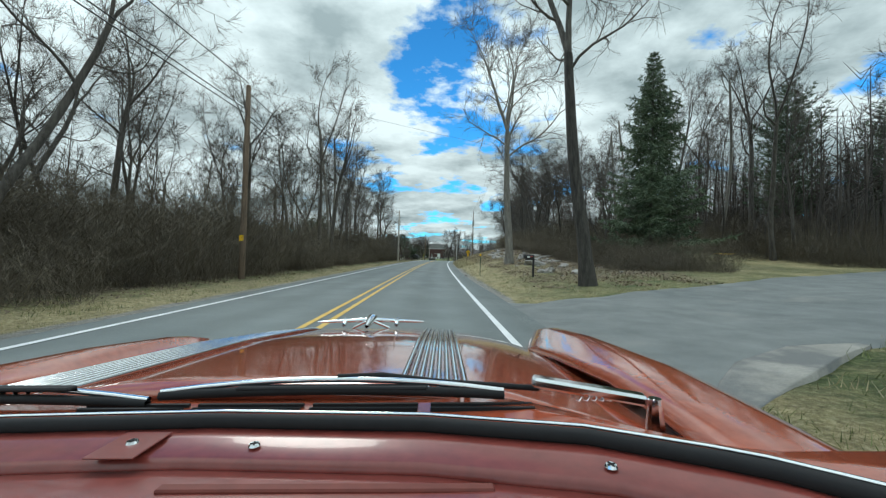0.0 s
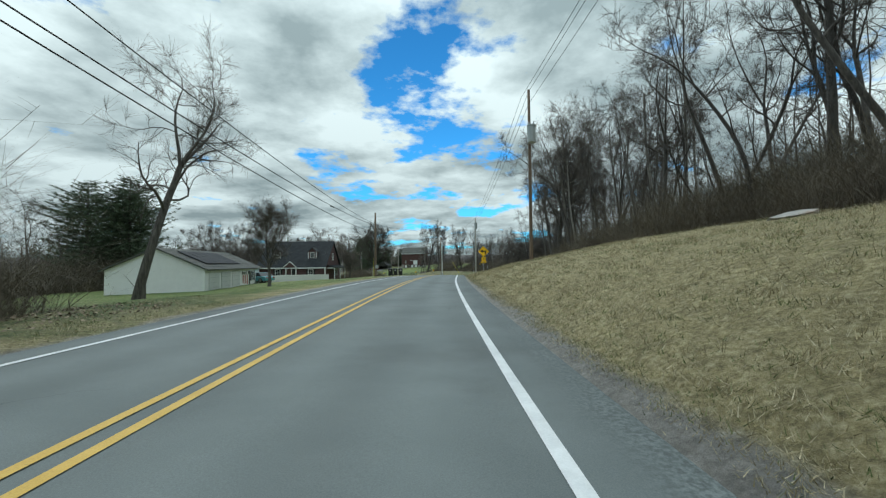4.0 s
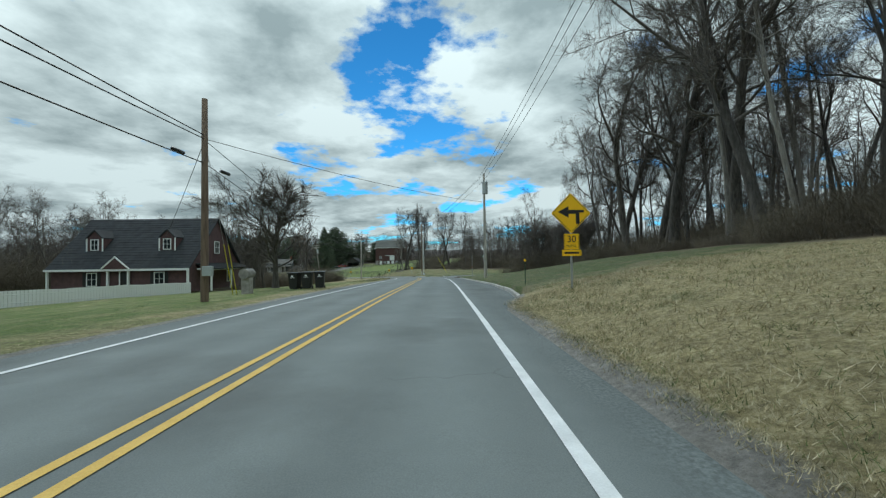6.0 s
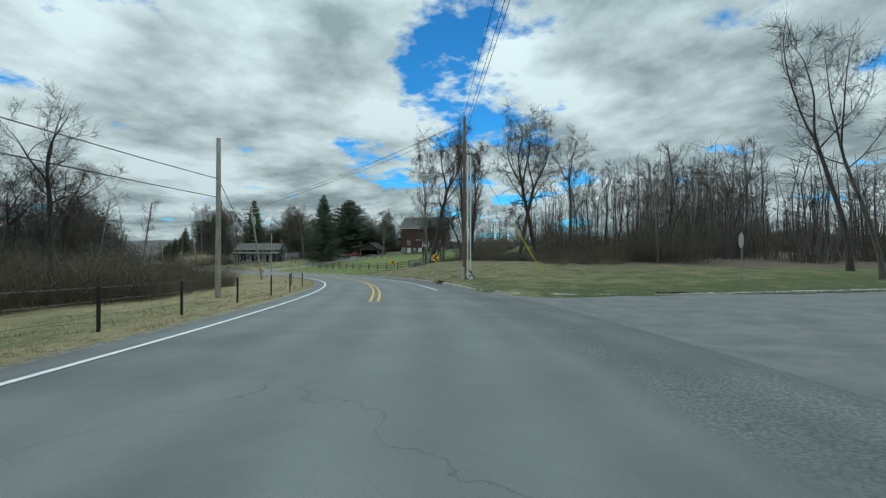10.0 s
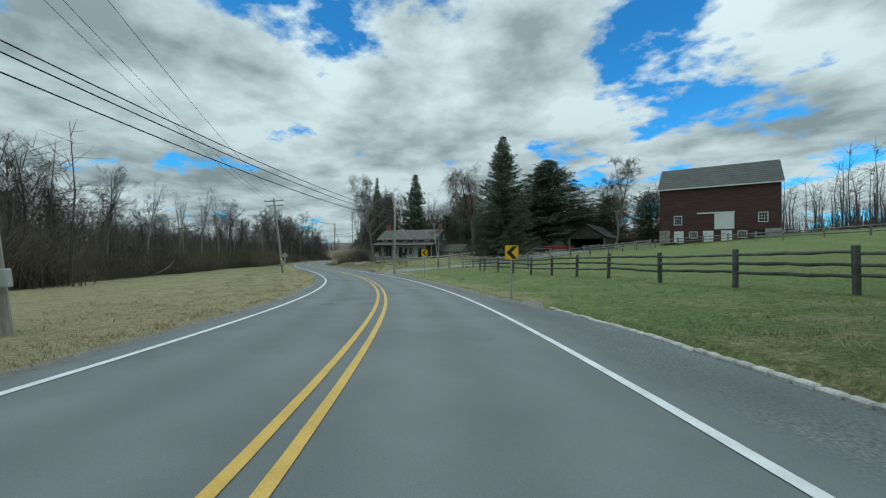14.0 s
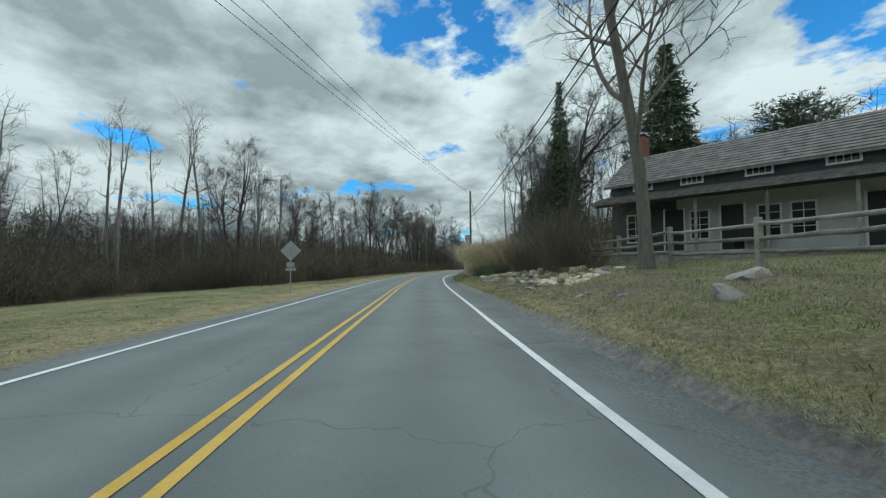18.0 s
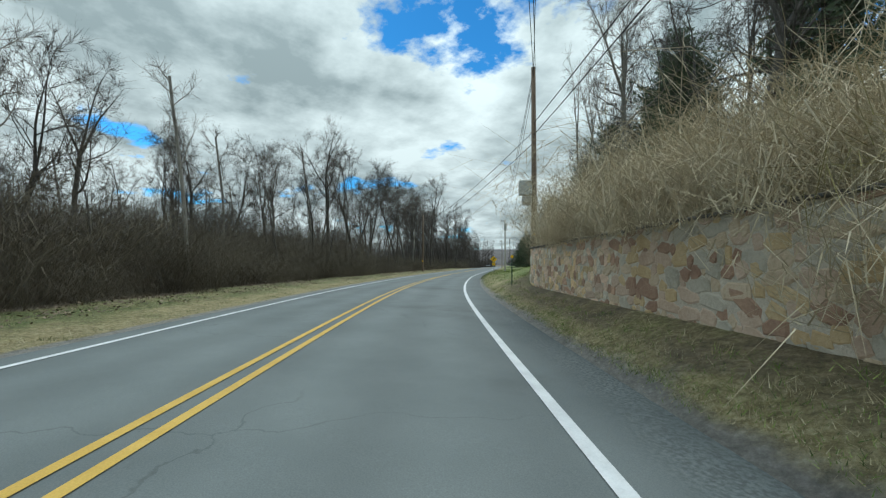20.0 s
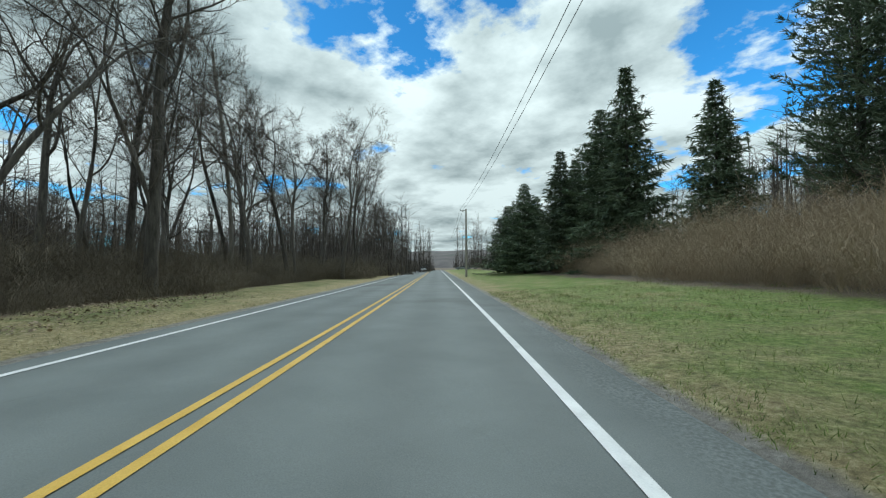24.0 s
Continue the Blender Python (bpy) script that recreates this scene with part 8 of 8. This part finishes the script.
def clear_of_paving(s, d):
    if d > 0:
        if paved(s, d) > 0 or 167 < s < 193 and d < 7.5:
            return False
        if (120 < s < 170 or 188 < s < 242) and d < 6.05:
            return False
        if 322.5 < s < 336.5 and 5.6 < d < 6.5:
            return False
    return True


def tufts(name, count, seed, want, tall, material, label, blades=13, span=(2, 412), reach=7.5, right=0.58, flat=0.5):
    """Clumps of blades scattered on the verges; want(s, d) is the chance of a clump there."""
    rng = np.random.default_rng(seed)
    verts, at = [], 0
    for i in range(count):
        s = rng.uniform(*span)
        side = 1 if rng.random() < right else -1
        brim = right_edge(s) if side > 0 else -left_edge(s)
        out = 0.2 + reach * rng.random() ** 1.7
        d = side * (brim + out)
        if not clear_of_paving(s, d) or rng.random() > want(s, d):
            continue
        p = spot(s, d, -0.015)
        h = tall(s, d) * (0.55 + 0.9 * rng.random()) * min(1.0, 0.4 + 0.5 * out)
        n = blades
        o = rng.normal(0, 0.11, (n, 2))
        lean = rng.normal(0, flat, (n, 2))
        hh = h * (0.5 + 0.7 * rng.random(n))
        a = rng.uniform(0, math.pi, n)
        w = 0.003 + 0.018 * h * (0.5 + rng.random(n))
        side_x, side_y = np.cos(a) * w, np.sin(a) * w
        base_x, base_y = p.x + o[:, 0], p.y + o[:, 1]
        z = np.full(n, p.z)
        q = np.empty((n, 3, 3))
        q[:, 0] = np.stack([base_x - side_x, base_y - side_y, z], 1)
        q[:, 1] = np.stack([base_x + side_x, base_y + side_y, z], 1)
        q[:, 2] = np.stack([base_x + lean[:, 0] * hh, base_y + lean[:, 1] * hh, z + hh], 1)
        verts.append(q.reshape(-1, 3))
    v = np.concatenate(verts)
    ob = new(name, mesh_of(name, v, np.arange(len(v)).reshape(-1, 3), material))
    return tagged(ob, label, "grass", kind="stuff")


def mown(s, d):
    if d > 0:
        return max(bump_between(121, 168, s, 2), bump_between(190, 202, s, 2), bump_between(236, 280, s, 2), 0.9 * bump_between(340, 400, s, 4))
    return max(bump_between(88, 152, s, 4), 0.5 * bump_between(290, 420, s, 6))


tufts("grass", 26000, 81, lambda s, d: 1.05 - straw_share(s, d) if noise.noise((s * 0.25, d * 0.5, 1.0)) > -0.25 else 0.25, lambda s, d: 0.10 - 0.055 * mown(s, d), GRASS, "short green spring grass on the verges")
tufts("dry_grass", 22000, 82, lambda s, d: 0.9 * straw_share(s, d) * (1 - 0.6 * mown(s, d)) + (0.5 if noise.noise((s * 0.2, d * 0.6, 8.0)) > 0.2 else 0.0), lambda s, d: 0.13 - 0.08 * mown(s, d), STRAW, "pale dead straw on the verges")


tufts("dry_grass", 15000, 84, lambda s, d: 0.9 if noise.noise((s * 0.5, d * 0.9, 2.0)) > -0.2 else 0.35, lambda s, d: 0.085, STRAW, "matted pale dead grass on the bank", 20, (40, 122), 10.0, 1.0, 1.0)
tufts("grass", 9000, 85, lambda s, d: 0.9 if noise.noise((s * 0.5, d * 0.9, 6.0)) > 0.0 else 0.2, lambda s, d: 0.075, GRASS, "rough green grass on the bank", 14, (40, 122), 10.0, 1.0, 0.9)
tufts("grass", 12000, 86, lambda s, d: 0.9 * lush(s, d), lambda s, d: 0.10, SPRING, "fresh green spring grass", 12, (225, 412), 11.0, 1.0, 0.7)
tufts("grass", 6500, 87, lambda s, d: 0.95 if noise.noise((s * 0.45, d * 0.9, 3.0)) > -0.1 else 0.25, lambda s, d: 0.075, SPRING, "uneven spring grass on the farmhouse bank", 12, (284, 338), 9.0, 1.0, 0.8)
tufts("dry_grass", 6500, 88, lambda s, d: 0.9 if noise.noise((s * 0.5, d * 0.8, 9.0)) > 0.0 else 0.2, lambda s, d: 0.07, STRAW, "matted pale straw on the farmhouse bank", 16, (284, 338), 9.0, 1.0, 0.9)


def fallen_leaves(count, seed):
    rng = np.random.default_rng(seed)
    verts = []
    while len(verts) < count:
        k = rng.random()
        if k < 0.65:
            s, d = rng.uniform(15, 70), 6.5 + 7.5 * rng.random()
        else:
            s, d = rng.choice([rng.uniform(3, 86), rng.uniform(320, 410)]), -(5.8 + 4.0 * rng.random())
        if not clear_of_paving(s, d) or noise.noise((s * 0.35, d * 0.6, 4.0)) < -0.15:
            continue
        p = np.array(spot(s, d, 0.02))
        for i in range(7):
            c = p + np.array([*rng.normal(0, 0.3, 2), rng.uniform(0, 0.03)])
            turn, r = rng.uniform(0, 6.283), 0.02 + 0.035 * rng.random()
            e1 = np.array([math.cos(turn) * r, math.sin(turn) * r, rng.normal(0, 0.012)])
            e2 = np.array([-math.sin(turn) * r * 0.75, math.cos(turn) * r * 0.75, rng.normal(0, 0.012)])
            verts.append([c - e1, c + e2, c + e1, c - e2])
    v = np.array(verts).reshape(-1, 3)
    tagged(new("fallen_leaves", mesh_of("fallen_leaves", v, np.arange(len(v)).reshape(-1, 4), LEAF)), "brown fallen leaves littering the bank", "leaf litter", kind="stuff")


fallen_leaves(70000, 83)


# ---- the old red car, at the start of its way ----
CAR_RED = surface("red_car_paint", (0.27, 0.056, 0.026), (0.31, 0.066, 0.03), 1.2, 0.16, 0.0, coat=1.0)
DASH_RED = surface("red_dash_enamel", (0.15, 0.03, 0.024), (0.18, 0.036, 0.028), 1.5, 0.3, 0.0, coat=0.35)
CHROME = surface("chrome", (0.72, 0.73, 0.74), (0.80, 0.81, 0.82), 4.0, 0.12, 0.0, metal=1.0)
SEAL = paint("black_rubber_seal", (0.006, 0.006, 0.007), 0.8)
AXIS = -0.32


def loft(rows, closed=False):
    """Faces between rows of points."""
    k = len(rows[0])
    verts = [tuple(p) for row in rows for p in row]
    faces = [(i * k + j, i * k + j + 1, (i + 1) * k + j + 1, (i + 1) * k + j) for i in range(len(rows) - 1) for j in range(k - 1)]
    return verts, faces


def sheet(name, rows, material, parent, label="", thick=0.012):
    v, f = loft(rows)
    bm = bmesh.new()
    vs = [bm.verts.new(p) for p in v]
    for q in f:
        bm.faces.new([vs[i] for i in q])
    bmesh.ops.recalc_face_normals(bm, faces=bm.faces)
    made = bmesh.ops.solidify(bm, geom=list(bm.faces), thickness=thick)
    return part(name, bm, material, parent, label, True)


def rod(name, path, material, parent, sides=8, label=""):
    v, f = tubes([path], sides)
    return part(name, mesh_of(name, v, f, material, True), None, parent, label)


def bonnet_top(u, y):
    crown = float(np.interp(y, (0.6, 1.2, 1.6, 1.75, 1.86, 1.95), (1.082, 1.045, 1.0, 0.978, 0.935, 0.83)))
    return crown - 0.03 * (abs(u) / 0.5) ** 2.4


def base_y(x):
    """Where the windscreen's foot runs: it curves back towards both sides."""
    u = abs(x - AXIS)
    foot = (0.565, 0.55, 0.515, 0.45, 0.385, 0.28) if x < AXIS else (0.565, 0.55, 0.508, 0.43, 0.35, 0.24)
    return float(np.interp(u, (0, 0.3, 0.5, 0.66, 0.76, 0.84), foot))


def old_car():
    t = thing("car", pose(0.043, 0, 0, 0, -1.9, -0.2), "vintage red car with long bonnet and chrome trim", "car")
    us = np.linspace(-0.7, 0.7, 29)
    rear = lambda u: 0.64 - 0.2 * smooth(0.36, 0.72, abs(u))
    bonnet = sheet("bonnet", [[(AXIS + u * (1 - 0.12 * smooth(1.2, 1.95, y)), rear(u) + (y - 0.64) / 1.31 * (1.95 - rear(u)), bonnet_top(u, y) + 0.02 * smooth(0.45, 0.7, abs(u)) * (1 - smooth(0.64, 1.3, y))) for u in us] for y in (0.64, 0.75, 0.9, 1.05, 1.2, 1.35, 1.5, 1.6, 1.68, 1.75, 1.81, 1.86, 1.91, 1.95)], CAR_RED, t, "glossy red-brown bonnet")
    for sgn in (-1, 1):
        for k in range(8):
            u = sgn * (0.245 + 0.0165 * k)
            taper = lambda y: AXIS + u * (1 + (0.3 if sgn < 0 else 0.0) * (1.87 - y) / 1.2)
            rod("chrome_rib", [(taper(y), y, bonnet_top(u, y) + 0.005, 0.0058) for y in (0.66, 0.8, 1.0, 1.2, 1.4, 1.6, 1.7, 1.76, 1.82, 1.87)], CHROME, bonnet, 6, "ribbed chrome bonnet trim" if k == 0 else "")
    # fenders
    for sgn in (-1, 1):
        rows = []
        for y in (0.15, 0.3, 0.45, 0.6, 0.8, 1.0, 1.2, 1.4, 1.55, 1.66, 1.74, 1.79, 1.81):
            lift = float(np.interp(y, (0.15, 0.5, 0.8, 1.2, 1.6, 1.74, 1.81), (1.052, 1.066, 1.07, 1.045, 1.0, 0.965, 0.88)))
            lift += 0.008 if sgn > 0 else -0.022
            dip = float(np.interp(y, (0.15, 0.6, 0.8, 1.3, 1.81), (0.0, 0.004, 0.012, 0.05, 0.09)))
            tuck = 0.07 * smooth(1.5, 1.81, y)
            section = [(0.655 - tuck * 0.3, lift - dip - 0.02), (0.69, lift - dip), (0.73, lift - 0.006), (0.77, lift + 0.0), (0.81, lift - 0.012), (0.85 - tuck * 0.5, lift - 0.04), (0.893 - tuck, lift - 0.075), (0.905 - tuck, lift - 0.18), (0.91 - tuck, 0.72), (0.90 - tuck, 0.36)]
            rows.append([(AXIS + sgn * u, y, z) for u, z in section])
        sheet("fender", rows, CAR_RED, t, "rounded glossy red fender")
        eye = part("headlight", cylinder(bmesh.new(), 0.085, 0.07, -0.03, 0.05, 20, pose(AXIS + sgn * 0.74, 1.82, 0.74, -90)), CHROME, t, "round headlight in a chrome rim")
        part("lens", cylinder(bmesh.new(), 0.072, 0.06, 0.05, 0.066, 20, pose(AXIS + sgn * 0.74, 1.82, 0.74, -90)), WHITE_PAINT, eye)
        sheet("side_panel", [[(AXIS + sgn * u, y, z) for u, z in ((0.86, 1.085), (0.90, 0.95), (0.915, 0.7), (0.90, 0.36))] for y in (-2.3, -1.5, -0.8, 0.16)], CAR_RED, t, "glossy red side panel")
        for y in (1.25, -1.35):
            w = part("wheel", cylinder(bmesh.new(), 0.33, 0.33, -0.09, 0.09, 28, pose(AXIS + sgn * 0.74, y, 0.32 - 0.033 * (AXIS + sgn * 0.74), 0, 90, 0)), RUBBER, t, "black tyre")
            part("hub_cap", cylinder(bmesh.new(), 0.19, 0.13, 0.09, 0.12, 24, pose(AXIS + sgn * 0.74, y, 0.32 - 0.033 * (AXIS + sgn * 0.74), 0, 90 * sgn, 0)), CHROME, w, "chrome hub cap")
    part("nose", boxed(AXIS - 0.6, AXIS + 0.6, 1.6, 1.92, 0.42, 0.86, bevel=0.05), CAR_RED, t)
    part("bumper", boxed(AXIS - 0.82, AXIS + 0.82, 1.98, 2.06, 0.42, 0.56, bevel=0.03), CHROME, t, "chrome front bumper")
    part("underbody", boxed(AXIS - 0.62, AXIS + 0.62, -2.3, 1.6, 0.26, 0.4), SEAL, t)
    part("rear_deck", boxed(AXIS - 0.86, AXIS + 0.86, -2.35, -1.2, 0.4, 1.03, bevel=0.06), CAR_RED, t)
    part("bench_seat", boxed(AXIS - 0.7, AXIS + 0.7, -0.95, -0.35, 0.4, 0.72, bevel=0.06), BLACK_PLASTIC, t, "dark bench seat")
    # winged ornament
    orn = rod("bonnet_ornament", [(AXIS + 0.005, 1.60, 1.012, 0.008), (AXIS + 0.005, 1.66, 1.02, 0.016), (AXIS + 0.005, 1.72, 1.024, 0.022), (AXIS + 0.005, 1.78, 1.02, 0.016), (AXIS + 0.005, 1.83, 1.012, 0.004)], CHROME, t, 10, "winged chrome bonnet ornament")
    for sgn in (-1, 1):
        rod("wing", [(AXIS + sgn * x, 1.735 - 0.05 * x, 1.018 - 0.03 * x, r) for x, r in ((0.0, 0.012), (0.05, 0.010), (0.12, 0.008), (0.2, 0.006), (0.235, 0.002))], CHROME, orn)
        rod("fin", [(AXIS + sgn * 0.115, 1.70, 1.0, 0.008), (AXIS + sgn * 0.115, 1.735, 1.018, 0.012), (AXIS + sgn * 0.115, 1.77, 1.005, 0.006)], CHROME, orn)
        rod("stay", [(AXIS + sgn * 0.02, 1.7, 1.015, 0.006), (AXIS + sgn * 0.08, 1.72, 0.985, 0.006)], CHROME, orn)
    # cowl, vents, seal
    xs = np.linspace(AXIS - 0.84, AXIS + 0.84, 41)
    lip = lambda x: (0.018 if x < AXIS else 0.006) * smooth(0.3, 0.8, abs(x - AXIS))
    cowl = sheet("cowl", [[(x, base_y(x) + (rear(x - AXIS) + 0.012 - base_y(x)) * f, 1.06 + 0.008 * f + 0.006 * smooth(0.3, 0.8, abs(x - AXIS))) for x in xs] for f in (-0.2, 0.0, 0.35, 0.7, 0.99)], CAR_RED, t, "red cowl panel below the windscreen")
    for x0, x1 in ((-0.56, -0.40), (-0.385, -0.22), (-0.205, -0.04), (-0.02, 0.14)):
        for dy in (0.0, 0.017):
            part("vent_slot", boxed(x0, x1, 0.594 + dy, 0.600 + dy, 1.064, 1.0695), SEAL, cowl)
    rod("seal", [(x, base_y(x) - 0.012, 1.068 + lip(x), 0.0115) for x in xs], SEAL, t, 8, "black rubber windscreen seal")
    rod("chrome_edge", [(x, base_y(x) + 0.004, 1.076 + lip(x), 0.003) for x in xs], CHROME, t, 6, "thin bright windscreen edge")
    # garnish and dash
    rise = lambda x: lip(x) * 1.1
    garnish = sheet("garnish", [[(x, base_y(x) - dy, z + rise(x)) for x in xs] for dy, z in ((0.014, 1.054), (0.019, 1.0625), (0.048, 1.0615), (0.053, 1.0585), (0.085, 1.0575), (0.092, 1.05), (0.096, 1.03))], DASH_RED, t, "red metal strip below the windscreen", 0.004)
    part("joint_plate", boxed(-0.425, -0.365, 0.458, 0.526, 1.0632, 1.0655, bevel=0.0008), DASH_RED, garnish)
    for x in (-0.24, 0.188, -0.395):
        y = base_y(x) - 0.066
        s = part("screw", cylinder(bmesh.new(), 0.0075, 0.006, 0, 0.003, 14, pose(x, y, 1.0615 + (0.004 if x < -0.3 else 0) + rise(x))), CHROME, garnish)
        part("slot", box(box(bmesh.new(), -0.005, 0.005, -0.001, 0.001, 0.003, 0.0036), -0.001, 0.001, -0.005, 0.005, 0.003, 0.0036, Matrix.Rotation(0.02, 4, "Z")), SEAL, s).matrix_basis = pose(x, y, 1.0615 + (0.004 if x < -0.3 else 0) + rise(x), 0, 0, 20)
    sheet("dashboard", [[(x, base_y(x) - dy, z + rise(x)) for x in xs] for dy, z in ((0.092, 1.044), (0.12, 1.05), (0.2, 1.046), (0.27, 1.02), (0.3, 0.97), (0.31, 0.8), (0.3, 0.6))], DASH_RED, t, "glossy red metal dashboard", 0.006)
    part("dash_strip", boxed(-0.31, 0.055, 0.416, 0.430, 1.046, 1.0525, bevel=0.002), surface("dull_red_strip", (0.10, 0.018, 0.012), (0.13, 0.024, 0.015), 3.0, 0.7, 0.0), t, "dull red strip set in the dashboard")
    # wipers
    for x0, x1, pivot in ((-0.445, 0.095, (0.305, 0.585)), (-1.0, -0.465, (-0.95, 0.585))):
        n = 9
        line = [x0 + (x1 - x0) * i / n for i in range(n + 1)]
        bow = lambda x: 4 * (x - x0) * (x1 - x) / (x1 - x0) ** 2
        w = rod("wiper", [(x, 0.615 + 0.01 * bow(x), 1.088 + 0.016 * bow(x) + (0.0 if x0 > -0.9 else -0.012), 0.005) for x in line], CHROME, t, 8, "windscreen wiper with chrome bow and black blade")
        rod("blade", [(x, 0.612, 1.083 + 0.008 * bow(x) + (0.0 if x0 > -0.9 else -0.012), 0.0075) for x in line], SEAL, w, 6, "black rubber blade")
        part("frame_bar", boxed(x0 + 0.12, x1 - 0.12, 0.606, 0.624, 1.091, 1.097, bevel=0.002), SEAL, w)
        if x0 > -0.9:
            arm = rod("arm", [(-0.17, 0.625, 1.108, 0.004), (-0.1, 0.632, 1.108, 0.005), (0.0, 0.636, 1.096, 0.004), (0.155, 0.632, 1.086, 0.005)], SEAL, w, 6)
            part("arm_cover", boxed(-0.095, 0.075, -0.012, 0.012, -0.008, 0.008, m=pose(0.235, 0.606, 1.09, 0, 7, -10), bevel=0.004), CHROME, arm, "chrome wiper arm")
            rod("spring", [(0.2 + 0.004 * k, 0.598 + 0.004 * math.sin(k * 2.1), 1.080 + 0.004 * math.cos(k * 2.1), 0.0016) for k in range(22)], CHROME, arm, 5)
            part("pivot", cylinder(bmesh.new(), 0.014, 0.009, 0.0, 0.045, 14, pose(0.312, 0.575, 1.045)), CHROME, arm)
    return t


old_car()
